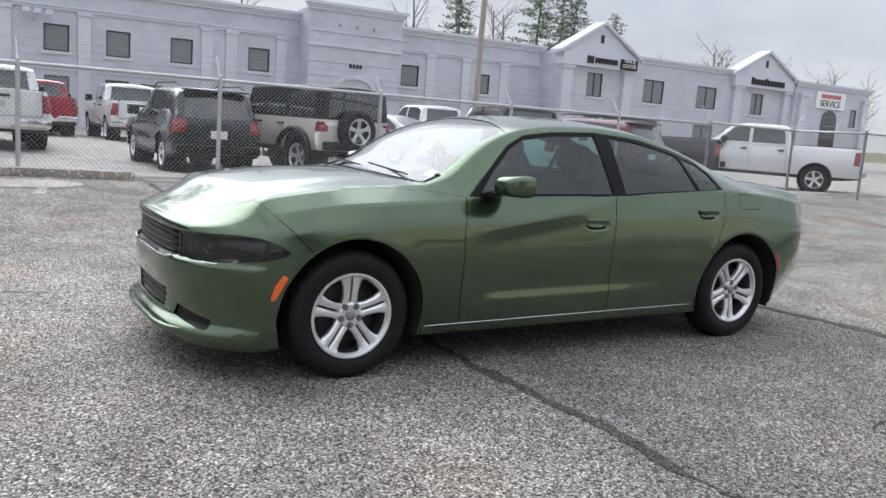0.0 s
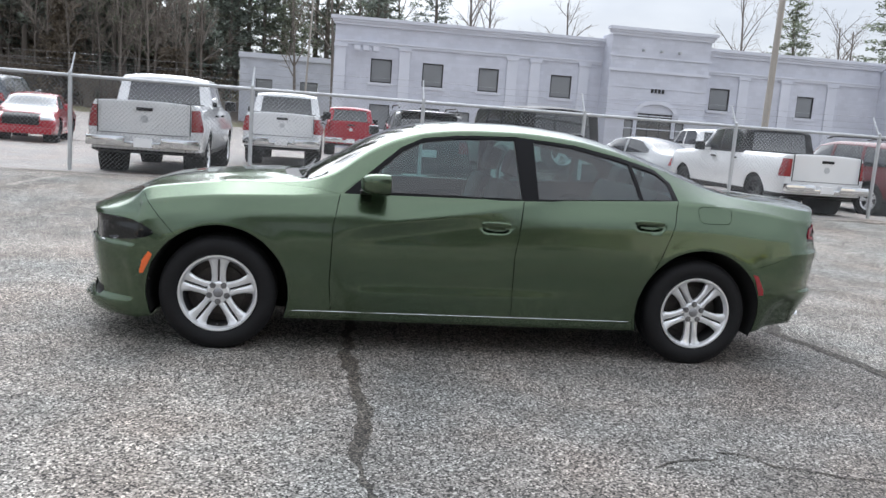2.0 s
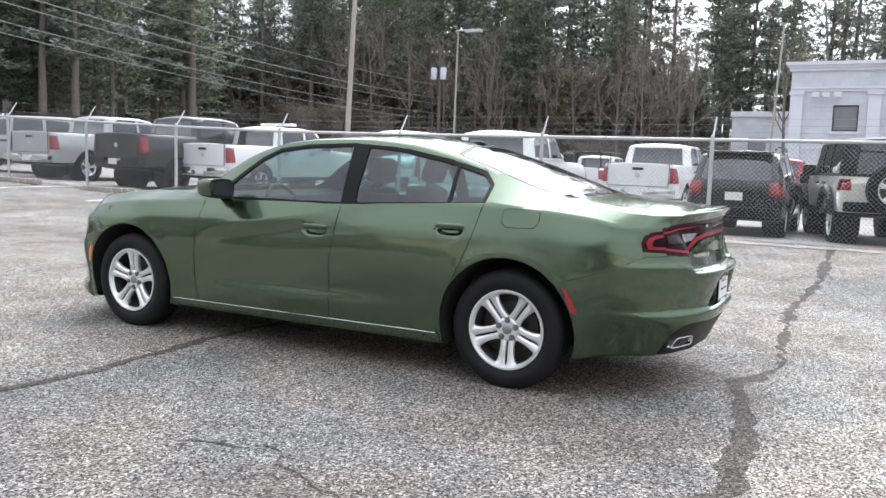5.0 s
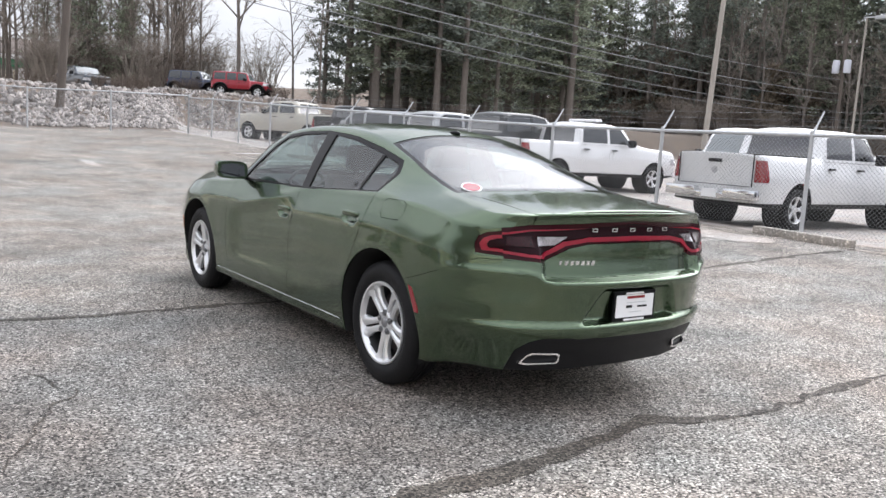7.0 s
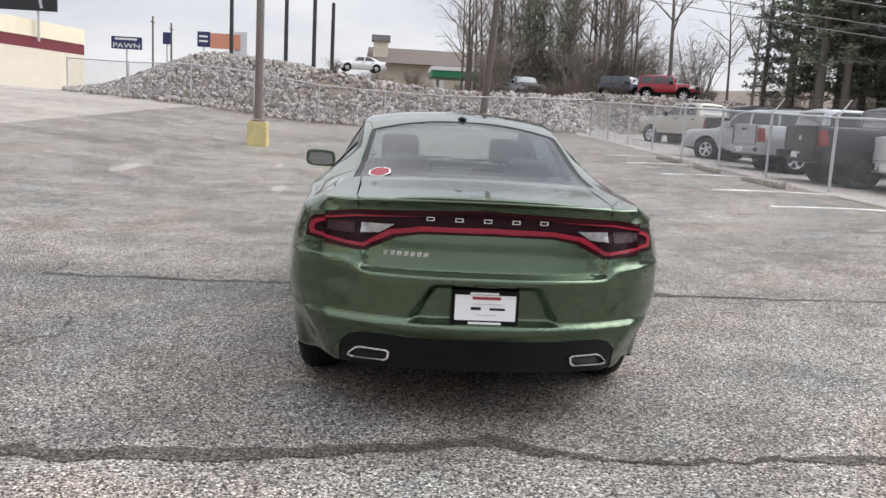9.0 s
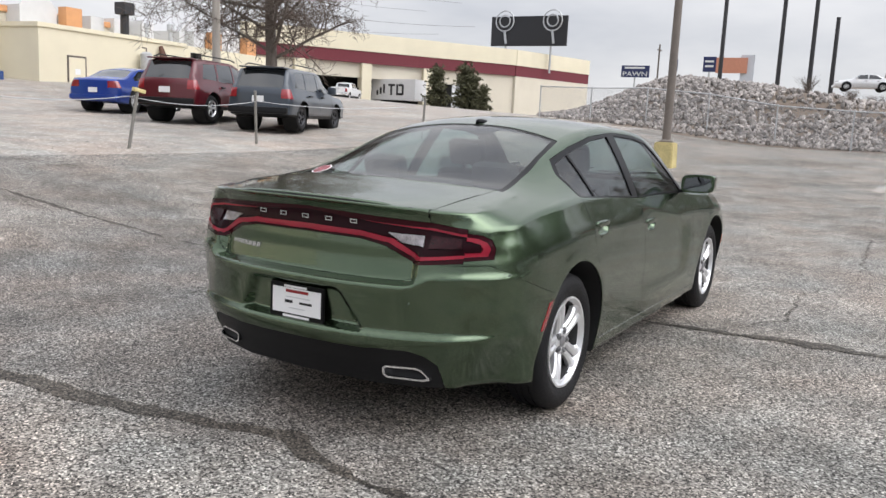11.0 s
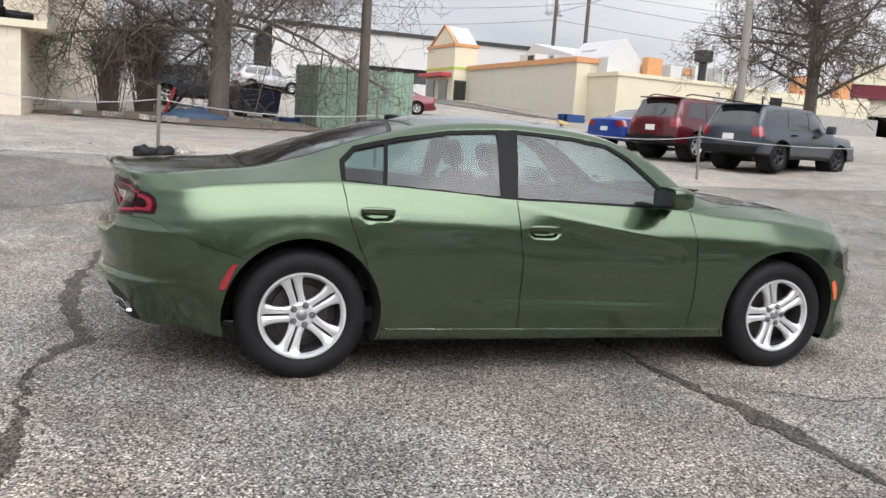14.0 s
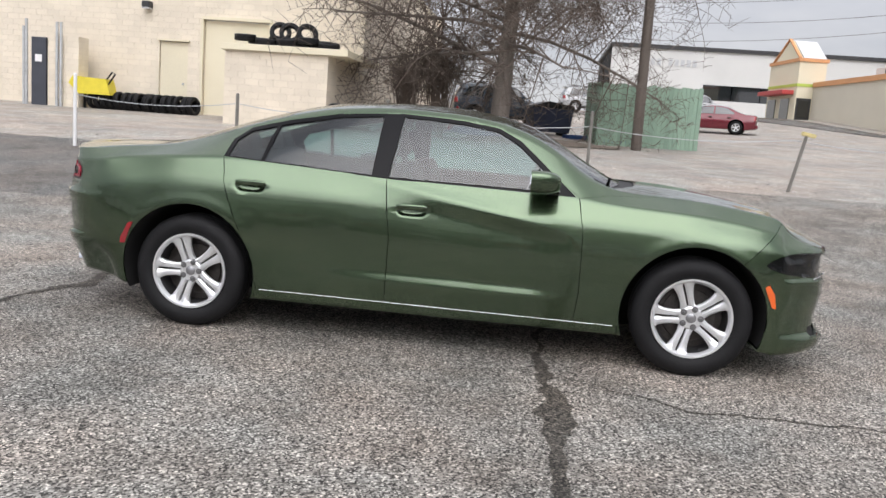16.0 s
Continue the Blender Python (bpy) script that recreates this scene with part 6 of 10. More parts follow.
    for y0, y1, z0, z1, mt in ((-0.07, 0.06, 0.655, 0.665, WHITE_PAPER), (-0.075, 0.075, 0.518, 0.528, WHITE_PAPER), (-0.06, 0.07, 0.632, 0.646, RED_LENS), (-0.065, -0.02, 0.584, 0.597, SHELL), (0.02, 0.09, 0.584, 0.594, SHELL), (-0.06, 0.08, 0.61, 0.613, STEEL), (-0.04, 0.05, 0.56, 0.563, STEEL)):
        part("plate_mark", boxed(px + 0.001, px + 0.004, y0, y1, z0, z1), mt, plate, "printed bar on the plate")
    for y in (-0.263, -0.133, -0.003, 0.127, 0.257):
        u = tail_x(y, 0.98)
        bm = bmesh.new()
        for a0, a1, b0, b1 in ((-0.019, 0.019, 0.972, 0.9765), (-0.019, 0.019, 0.9865, 0.991), (0.013, 0.019, 0.9765, 0.9865), (-0.019, -0.013, 0.9765, 0.9865)):
            box(bm, u - 0.004, u + 0.004, y + a0, y + a1, b0, b1)
        part("badge", bm, CHROME, lamp_of(car), "small chrome badge bar")
    for k in range(7):
        y = -0.47 + k * 0.03
        bm = bmesh.new()
        prism(bm, [(y, 0.808), (y + 0.022, 0.808), (y + 0.026, 0.829), (y + 0.004, 0.829)], "x", tail_x(y + 0.01, 0.818) - 0.006, tail_x(y + 0.01, 0.818) + 0.005)
        part("badge", bm, CHROME, car, "small chrome badge bar")
    for y in (-0.55, -0.2, 0.2, 0.55):
        bm = bmesh.new()
        lathe(bm, [(0.001, 0), (0.012, 0.002), (0.013, 0.006)], 16, "z")
        bmesh.ops.transform(bm, matrix=Matrix.Translation((tail_x(y, 0.655) - 0.003, y, 0.655)) @ Matrix.Rotation(radians(-90), 4, "Y"), verts=bm.verts)
        part("parking_sensor", bm, GREEN, car, "green parking sensor", True)
    # spoiler lip
    bm = bmesh.new()
    rows = []
    for y in np.linspace(-0.53, 0.53, 25):
        b = -0.20 * (abs(y) / 0.75) ** 2.8
        flat = (abs(y) / 0.56) ** 6
        rows.append([bm.verts.new((x + b - 0.03 * flat, y, z - 0.028 * (abs(y) / 0.68) ** 2.3 - 0.04 * flat)) for x, z in ((2.38, 1.076), (2.46, 1.080), (2.520, 1.085), (2.527, 1.079), (2.515, 1.058), (2.48, 1.035))])
    for p, q in zip(rows, rows[1:]):
        for i in range(5):
            bm.faces.new((p[i], q[i], q[i + 1], p[i + 1]))
    part("spoiler", bm, GREEN, car, "green lip spoiler on the trunk", True, 50)
    # rear glass and windscreen stickers
    sx, sz = 1.775, SED["zt"](1.775)
    slope = Matrix.Translation((1.775, -0.505, 1.132)) @ Matrix.Rotation(radians(20), 4, "Y") @ Matrix.Rotation(radians(8), 4, "X")
    for r, t_, mt, tx in ((0.062, 0.0, WHITE_PAPER, "white octagon sticker edge"), (0.054, 0.0015, RED_BAND, "red octagon sticker")):
        bm = bmesh.new()
        prism(bm, [(r * math.cos(radians(22.5 + 45 * k)), r * math.sin(radians(22.5 + 45 * k))) for k in range(8)], "z", 0.004 + t_, 0.005 + t_)
        o = part("sticker", bm, mt, car, tx)
        o.matrix_basis = slope
    o = part("sticker", boxed(-0.028, 0.028, -0.035, 0.035, 0, 0.001), WHITE_PAPER, car, "pale windscreen sticker")
    o.matrix_basis = Matrix.Translation((-0.93, -0.60, 1.10)) @ Matrix.Rotation(radians(-32), 4, "Y") @ Matrix.Rotation(radians(12), 4, "X")
    # roof aerial and wipers
    bm = bmesh.new()
    bmesh.ops.create_uvsphere(bm, u_segments=16, v_segments=8, radius=1)
    for v in bm.verts:
        v.co = (0.86 + 0.075 * v.co.x, 0.03 * v.co.y, 1.432 + 0.019 * max(v.co.z, -0.3) * (1 + 0.4 * v.co.x))
    part("roof_aerial", bm, GLOSS_BLACK, car, "black shark-fin aerial", True)
    for y0, y1 in ((-0.62, 0.02), (-0.02, 0.6)):
        bm = bmesh.new()
        tube(bm, [(-1.06, y0, 1.05), (-1.03, (y0 + y1) / 2, 1.083), (-1.01, y1, 1.10)], [0.009, 0.007, 0.005], 6)
        tube(bm, [(-1.04, y0 + 0.1, 1.085), (-1.0, y1 + 0.05, 1.108)], 0.006, 4)
        part("wiper", bm, BLACK_TRIM, car, "black wiper on the windscreen")
    return proto


def lamp_of(car):
    return [o for o in car.children if o.name.startswith("tail_lamp")][0]


wheel_proto = sedan_parts(sedan)


def sedan_cabin(car):
    for x, y, w in ((-0.1, -0.38, 0.5), (-0.1, 0.38, 0.5), (0.95, 0.0, 1.3)):
        seat(car, x, y, w)
    bm = bmesh.new()
    prism(bm, [(-1.05, 0.62), (-1.05, 1.0), (-0.86, 1.035), (-0.68, 1.0), (-0.6, 0.88), (-0.66, 0.62)], "y", -0.72, 0.72)
    part("dashboard", bm, CLOTH, car, "black dashboard")
    bm = bmesh.new()
    lathe(bm, [(0.175 + 0.015 * math.cos(a), 0.015 * math.sin(a)) for a in np.linspace(0, 5.5, 8)], 28, "z", close=True)
    for a in (0, 2.1, 4.2):
        tube(bm, [(0, 0, -0.01), (0.17 * math.cos(a), 0.17 * math.sin(a), 0)], 0.016, 6)
    bmesh.ops.transform(bm, matrix=Matrix.Translation((-0.50, -0.38, 0.93)) @ Matrix.Rotation(radians(65), 4, "Y"), verts=bm.verts)
    part("steering_wheel", bm, BLACK_TRIM, car, "black steering wheel", True)
    part("cabin_floor", boxed(-1.1, 1.5, -0.75, 0.75, 0.28, 0.36), CLOTH, car, "black carpet")
    part("rear_shelf", boxed(1.3, 1.9, -0.6, 0.6, 1.0, 1.03), CLOTH, car, "black rear shelf")


sedan_cabin(sedan)

# ---- parked vehicles ----
def lit(color):
    return car_paint("body_paint_%02d%02d%02d" % tuple(int(c * 99) for c in color), color, 0.15, 0.35)


WHITE, RED, BLACK, SILVER, NAVY, CHARCOAL, GOLD, BLUE, BURGUNDY, TAN, MAROON_P = [lit(c) for c in ((0.78, 0.785, 0.79), (0.34, 0.009, 0.024), (0.012, 0.012, 0.014), (0.42, 0.43, 0.44), (0.02, 0.03, 0.07), (0.035, 0.045, 0.062), (0.48, 0.45, 0.38), (0.012, 0.045, 0.27), (0.10, 0.008, 0.015), (0.62, 0.60, 0.54), (0.11, 0.010, 0.017))]
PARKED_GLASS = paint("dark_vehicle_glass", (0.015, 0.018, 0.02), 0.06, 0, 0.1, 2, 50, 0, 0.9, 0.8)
# windscreens: the sky's reflection is put into a paler base colour
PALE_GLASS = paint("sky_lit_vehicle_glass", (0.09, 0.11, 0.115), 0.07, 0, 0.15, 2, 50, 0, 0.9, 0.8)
SPECS = {
    "pickup": dict(L=5.9, W=2.0, wb=(-1.95, 1.75), R=0.40, floor=0.42, belt=1.28, edge=0.86,
                   top=[(-2.95, 1.12), (-2.75, 1.24), (-1.55, 1.33), (-1.25, 1.40), (-0.70, 1.86), (-0.2, 1.94), (0.75, 1.93), (0.92, 1.86), (1.0, 1.40), (1.05, 1.38), (2.95, 1.38)],
                   side=[[(-1.05, 1.36), (-0.62, 1.78), (-0.18, 1.82), (-0.18, 1.36)], [(-0.08, 1.36), (-0.08, 1.82), (0.55, 1.82), (0.80, 1.72), (0.85, 1.36)]], screen=(-1.25, -0.62), back=(0.82, 1.03), bed=(1.08, 2.86)),
    "suv": dict(L=4.5, W=1.8, wb=(-1.35, 1.35), R=0.35, floor=0.32, belt=1.04, edge=0.84,
                top=[(-2.25, 0.86), (-2.1, 0.96), (-1.15, 1.05), (-0.95, 1.12), (-0.42, 1.58), (0.1, 1.68), (1.2, 1.68), (1.9, 1.62), (2.12, 1.25), (2.22, 1.05), (2.25, 0.95)],
                side=[[(-0.82, 1.08), (-0.42, 1.50), (0.02, 1.55), (0.02, 1.08)], [(0.10, 1.08), (0.10, 1.56), (0.88, 1.55), (0.95, 1.08)], [(1.03, 1.10), (0.98, 1.54), (1.6, 1.50), (1.78, 1.12)]], screen=(-0.98, -0.40), back=(1.88, 2.2), bed=None),
    "jeep": dict(L=4.3, W=1.82, wb=(-1.4, 1.35), R=0.42, floor=0.5, belt=1.16, edge=0.9,
                 top=[(-2.0, 1.08), (-1.9, 1.17), (-0.85, 1.24), (-0.78, 1.27), (-0.55, 1.74), (-0.3, 1.82), (1.4, 1.85), (1.98, 1.80), (2.03, 1.3), (2.05, 1.1)],
                 side=[[(-0.62, 1.22), (-0.50, 1.70), (0.10, 1.72), (0.10, 1.22)], [(0.20, 1.22), (0.20, 1.72), (0.9, 1.73), (0.9, 1.22)], [(1.0, 1.22), (1.0, 1.73), (1.85, 1.70), (1.88, 1.22)]], screen=(-0.80, -0.5), back=(1.93, 2.1), bed=None),
    "car": dict(L=4.8, W=1.83, wb=(-1.4, 1.4), R=0.33, floor=0.22, belt=0.93, edge=0.8,
                top=[(-2.4, 0.70), (-2.2, 0.80), (-1.2, 0.95), (-1.0, 1.0), (-0.35, 1.38), (0.3, 1.45), (0.9, 1.38), (1.6, 1.10), (1.8, 1.04), (2.3, 1.02), (2.4, 0.95)],
                side=[[(-0.78, 0.98), (-0.30, 1.32), (0.22, 1.37), (0.22, 0.98)], [(0.30, 0.98), (0.30, 1.37), (0.85, 1.31), (1.25, 1.08), (1.25, 1.0)]], screen=(-1.05, -0.32), back=(0.98, 1.62), bed=None),
    "van": dict(L=5.9, W=2.0, wb=(-1.95, 1.7), R=0.35, floor=0.3, belt=1.25, edge=0.9,
                top=[(-2.95, 0.98), (-2.85, 1.12), (-2.25, 1.32), (-1.45, 2.1), (-1.1, 2.3), (2.7, 2.36), (2.9, 2.2), (2.95, 1.8)],
                side=[[(-1.9, 1.30), (-1.42, 1.88), (-0.95, 1.92), (-0.95, 1.30)]], screen=(-2.3, -1.4), back=(5, 6), bed=None),
}
WHEELS = {}


def parked_wheel(parent, r, alloy, m):
    key = (round(r, 2), alloy.name)
    if key not in WHEELS:
        w = make_wheel(parent, r, 0.26 if r > 0.37 else 0.22, r * 0.62, 5, False, 24, alloy, False)
        WHEELS[key] = w
    else:
        w = copy_thing(WHEELS[key], m)
        w.parent = parent
    w.matrix_basis = m
    return w


DARK_ALLOY = paint("dark_alloy", (0.05, 0.05, 0.055), 0.4, 0.6)


def vehicle(name, kind, color, label, category, x, y, head, z=None, lift=0.0, scale=1.0, alloy=None, tail=RED_LENS, topcolor=None, group="parked vehicles", stretch=1.0, rack=False, back_glass=None):
    """A parked vehicle whose nose points along head degrees (0 is -x, -90 is +y)."""
    P = SPECS[kind]
    L, W = P["L"] / 2, P["W"] / 2
    th = thing(name, label, category, group)
    gz = ground_z(x, y) if z is None else z
    th.matrix_basis = pose(x, y, gz, 0, 0, head) @ Matrix.Diagonal((scale * stretch, scale, scale, 1))
    boxy = {"pickup": 0.93, "jeep": 0.97, "van": 0.94, "suv": 0.92, "car": 0.88}[kind]
    topc, belt, lo = curve(P["top"]), P["belt"], P["floor"] + lift
    ends = lambda a, b, c: curve([(-L, a), (-L + 0.12, b), (-L + 0.5, c), (L - 0.4, c), (L - 0.1, b), (L, a)])
    zt = lambda u: topc(u) + lift
    zs = lambda u: min(belt + lift, zt(u) - 0.05)
    house_ = lambda u: step(0.06, 0.35, zt(u) - zs(u))
    S = dict(zt=zt, zs=zs, zr=lambda u: zt(u) - 0.03 - 0.03 * house_(u), wr=lambda u: W * (boxy - 0.03 - ({"jeep": 0.06, "van": 0.07, "pickup": 0.095}.get(kind, 0.14)) * house_(u)) * ends(0.93, 0.98, 1)(u),
             ws=lambda u: W * boxy * ends(0.93, 0.98, 1)(u), zm=lambda u: (lo + zs(u)) / 2 + 0.05, wm=lambda u: W * ends(0.93, 0.985, 1)(u), wl=lambda u: W * 0.95 * ends(0.92, 0.97, 1)(u), zl=lambda u: lo + 0.06 * step(L - 0.6, L, abs(u)), bulge=0.015)

    def shape(u, v, w):
        a = abs(v)
        k = step(L - 0.7, L, abs(u))
        u += (-1 if u > 0 else 1) * k * 0.09 * (a / W) ** 3
        r = min(math.hypot(u - h, w - P["R"]) for h in P["wb"])
        if a > 0.6 * W:
            v += math.copysign(0.02 * math.exp(-((r - P["R"] - 0.09) / 0.04) ** 2), v)
        return (u, v, w)
    S["shape"] = shape
    xs = sorted(set(list(np.linspace(-L, L, 44)) + [p[0] for p in P["top"]]))
    bm = hull(S, xs, 7, 4, 4)
    flank = lambda c: abs(c[1]) > 0.55 * W
    back = lambda c: c[0] > P["back"][0]
    tall = lambda c: c[2] > belt + lift - 0.06
    hi = belt + lift
    C = [("arch", arc(h, P["R"] + 0.02, P["R"] + 0.075, 22), "y", flank) for h in P["wb"]]
    C += [("window", [(a, b + lift) for a, b in poly], "y", lambda c: abs(c[1]) > 0.5 * W) for poly in P["side"]]
    s0, s1 = P["screen"]
    C.append(("windscreen", [(s0, -W * 0.80), (s0 - 0.05, 0), (s0, W * 0.80), (s1, W * 0.72), (s1, -W * 0.72)], "z", tall))
    ztop = zt((P["back"][0] + P["back"][1]) / 2 - 0.2)
    if kind in ("suv", "jeep", "pickup"):
        zr0 = hi + 0.06
        zr1 = {"suv": 1.56, "jeep": 1.70, "pickup": 1.80}[kind] + lift
        C.append(("rear_glass", [(-W * 0.70, zr0), (W * 0.70, zr0), (W * 0.64, zr1), (-W * 0.64, zr1)], "x", lambda c: c[0] > P["back"][0] - 0.15 and c[0] < (1.3 if kind == "pickup" else 9)))
    elif kind == "car":
        C.append(("rear_glass", [(P["back"][0], -0.52), (P["back"][1], -0.62), (P["back"][1], 0.62), (P["back"][0], 0.52)], "z", tall))
    if P["bed"]:
        C.append(("bed", [(P["bed"][0], -W * 0.80), (P["bed"][1], -W * 0.80), (P["bed"][1], W * 0.80), (P["bed"][0], W * 0.80)], "z", tall))
    tz0, tz1 = {"pickup": (0.88, 1.26), "suv": (0.82, 1.06), "jeep": (0.95, 1.13), "car": (0.72, 0.93), "van": (0.9, 1.4)}[kind]
    ty = {"pickup": 0.80, "suv": 0.68, "jeep": 0.78, "car": 0.55, "van": 0.86}[kind]
    for s in (-1, 1):
        C.append(("tail_lamp", [(s * W * ty, tz0 + lift), (s * W * 1.05, tz0 + lift), (s * W * 1.05, tz1 + lift), (s * W * ty, tz1 + lift)], "x", lambda c: c[0] > L - 0.2))
        C.append(("headlight", [(s * W * 0.55, tz0 + lift - 0.08), (s * W * 1.05, tz0 + lift - 0.05), (s * W * 1.05, tz0 + lift + 0.13), (s * W * 0.55, tz0 + lift + 0.13)], "x", lambda c: c[0] < -L + 0.35))
    C.append(("grille", [(-W * 0.52, lo + 0.28), (W * 0.52, lo + 0.28), (W * 0.52, tz0 + lift + 0.14), (-W * 0.52, tz0 + lift + 0.14)], "x", lambda c: c[0] < -L + 0.3))
    if kind in ("pickup", "suv", "jeep"):
        C.append(("lower_trim", [(-L - 1, lo - 0.1), (L + 1, lo - 0.1), (L + 1, lo + 0.09), (-L - 1, lo + 0.09)], "y", lambda c: True))
    doors = {"pickup": (-1.0, -0.13, 0.92), "suv": (-0.95, 0.06, 1.0), "jeep": (-0.75, 0.15, 0.95), "car": (-0.95, 0.26, 1.2), "van": (-1.95, -0.9, 0.4)}[kind]
    for a, b in zip(doors, doors[1:]):
        C.append(("door%d" % doors.index(b), [(a, lo + 0.12), (b, lo + 0.12), (b, hi + 0.02), (a, hi + 0.02)], "y", flank))
    if topcolor:
        C.append(("hardtop", [(s1 - 0.02, hi + 0.02), (s1 - 0.02, 3), (P["back"][1], 3), (P["back"][1], hi + 0.02)], "y", lambda c: True))
    F = panels(bm, C)
    # same added skin under the parked bodies, so their panel gaps stay dark
    skin_part("inner_shell", [f for k, fs in F.items() if k not in ("arch", "window", "rear_glass", "windscreen", "bed") for f in fs], SHELL, th, "dark inner body", 0, 0, -0.02)

    def put_part(key, nm, mt, text="", gap=0.0, depth=0.012, push=0.0, split=False):
        fs = F.get(key, [])
        groups = [[f for f in fs if f.calc_center_median()[1] * s > 0] for s in (-1, 1)] if split else [fs]
        return [skin_part(nm, q, mt, th, text, gap, depth, push) for q in groups if q]
    put_part("body", "body", color, "", 0.003)
    for k in (1, 2):
        put_part("door%d" % k, "door", color, "", 0.004, 0.012, 0, True)
    if topcolor:
        put_part("hardtop", "hardtop", topcolor, "black removable top", 0.003)
    put_part("window", "window", PARKED_GLASS, "dark side glass", 0, 0.01, -0.008, True)
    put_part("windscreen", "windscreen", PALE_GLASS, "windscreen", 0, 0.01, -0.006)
    put_part("rear_glass", "rear_window", back_glass or PARKED_GLASS, "dark rear glass", 0, 0.01, -0.006)
    put_part("tail_lamp", "tail_lamp", tail, "red tail lamp", 0, 0.012, 0.006, True)
    put_part("headlight", "headlight", CLEAR_LENS, "clear headlight", 0, 0.012, 0.003, True)
    put_part("grille", "grille", BLACK_TRIM if color is not BLACK else STEEL, "front grille", 0, 0.02, -0.01)
    put_part("lower_trim", "lower_trim", BLACK_TRIM, "black lower trim", 0, 0.01, 0.004)
    if P["bed"]:
        b0, b1 = P["bed"]
        q = bmesh.new()
        zb, zf = 1.375 + lift, 0.90 + lift
        w_ = W * 0.79
        outer = [(b0, -w_), (b1, -w_), (b1, w_), (b0, w_)]
        top_, bot = [q.verts.new((a, b, zb)) for a, b in outer], [q.verts.new((a, b, zf)) for a, b in outer]
        for k in range(4):
            q.faces.new((top_[k], top_[(k + 1) % 4], bot[(k + 1) % 4], bot[k]))
        q.faces.new(bot)
        part("bed_liner", q, SHELL, th, "dark open bed")
        q = boxed(L - 0.02, L + 0.14, -W * 0.96, -W * 0.30, 0.56 + lift, 0.74 + lift, 0.03)
        box(q, L - 0.02, L + 0.14, W * 0.30, W * 0.96, 0.56 + lift, 0.74 + lift, 0.03)
        box(q, L - 0.02, L + 0.11, -W * 0.31, W * 0.31, 0.55 + lift, 0.66 + lift, 0.02)
        part("rear_bumper", q, CHROME if color is not BLACK else BLACK_TRIM, th, "chrome step bumper", True, 40)
        part("tailgate_handle", boxed(L - 0.02, L + 0.02, -0.14, 0.14, 1.20 + lift, 1.26 + lift, 0.01), BLACK_TRIM, th, "black tailgate handle")
        q = bmesh.new()
        lathe(q, [(0.001, 0.0), (0.06, 0.0), (0.07, -0.012)], 12, "z")
        bmesh.ops.transform(q, matrix=Matrix.Translation((L + 0.008, 0, 1.06 + lift)) @ Matrix.Rotation(radians(90), 4, "Y"), verts=q.verts)
        part("badge", q, STEEL, th, "round grey badge")
        q = boxed(L - 0.015, L + 0.004, -W * 0.76, W * 0.76, 0.79 + lift, 0.80 + lift)
        for s in (-1, 1):
            box(q, L - 0.02, L + 0.003, s * W * 0.785 - 0.006, s * W * 0.785 + 0.006, 0.79 + lift, 1.36 + lift)
        part("tailgate_seam", q, SHELL, th, "dark tailgate gap")
    else:
        q = boxed(L - 0.06, L + 0.06, -W * 0.9, W * 0.9, lo + 0.10, lo + 0.27, 0.04)
        part("rear_bumper", q, BLACK_TRIM if kind in ("jeep", "suv", "van") else color, th, "rear bumper", True, 40)
    part("front_bumper", boxed(-L - 0.05, -L + 0.15, -W * 0.9, W * 0.9, lo + 0.03, lo + 0.22, 0.05), BLACK_TRIM if kind in ("jeep", "van") else color, th, "front bumper", True, 40)
    pz = 0.62 if kind == "pickup" else 0.78 if kind != "car" else 0.62
    part("number_plate", boxed(L + 0.012, L + (0.12 if kind == "pickup" else 0.03), -0.155, 0.155, pz + lift - 0.06, pz + lift + 0.09), WHITE_PAPER, th, "blank pale number plate")
    for s in (-1, 1):
        mx = P["screen"][0] + 0.35
        q = boxed(mx - 0.05, mx + 0.10, min(s * (W - 0.02), s * (W + 0.22)), max(s * (W - 0.02), s * (W + 0.22)), hi + 0.0, hi + 0.22, 0.05)
        part("wing_mirror", q, color if kind in ("car", "suv") else BLACK_TRIM, th, "door mirror", True, 40)
        for a, b in zip(doors, doors[1:]):
            q = boxed(b - 0.26, b - 0.08, min(s * (W - 0.03), s * (W + 0.03)), max(s * (W - 0.03), s * (W + 0.03)), hi - 0.13, hi - 0.09, 0.01)
            part("door_handle", q, BLACK_TRIM, th, "door handle")
        for h in P["wb"]:
            q = bmesh.new()
            lathe(q, [(P["R"] + 0.08, -0.02), (P["R"] + 0.08, 0.35), (0.05, 0.35)], 20)
            bmesh.ops.transform(q, matrix=Matrix.Translation((h, s * (W - 0.08), P["R"] + 0.02)) @ Matrix.Rotation(radians(0 if s < 0 else 180), 4, "Z"), verts=q.verts)
            part("wheel_well", q, SHELL, th, "dark wheel well", True)
            r = P["R"] + (0.02 if lift > 0.1 else 0)
            parked_wheel(th, r, alloy or ALLOY, pose(h, s * (W - 0.15), r, 0, 13 * s, 0 if s < 0 else 180))
        if kind in ("jeep",):
            for h in P["wb"]:
                q = bmesh.new()
                pts = [(h + (P["R"] + 0.13) * math.cos(a), s * (W + 0.06), P["R"] + 0.04 + (P["R"] + 0.10) * math.sin(a)) for a in np.linspace(0.2, math.pi - 0.2, 9)]
                tube(q, pts, 0.06, 8)
                part("wheel_flare", q, BLACK_TRIM, th, "black wheel flare", True)
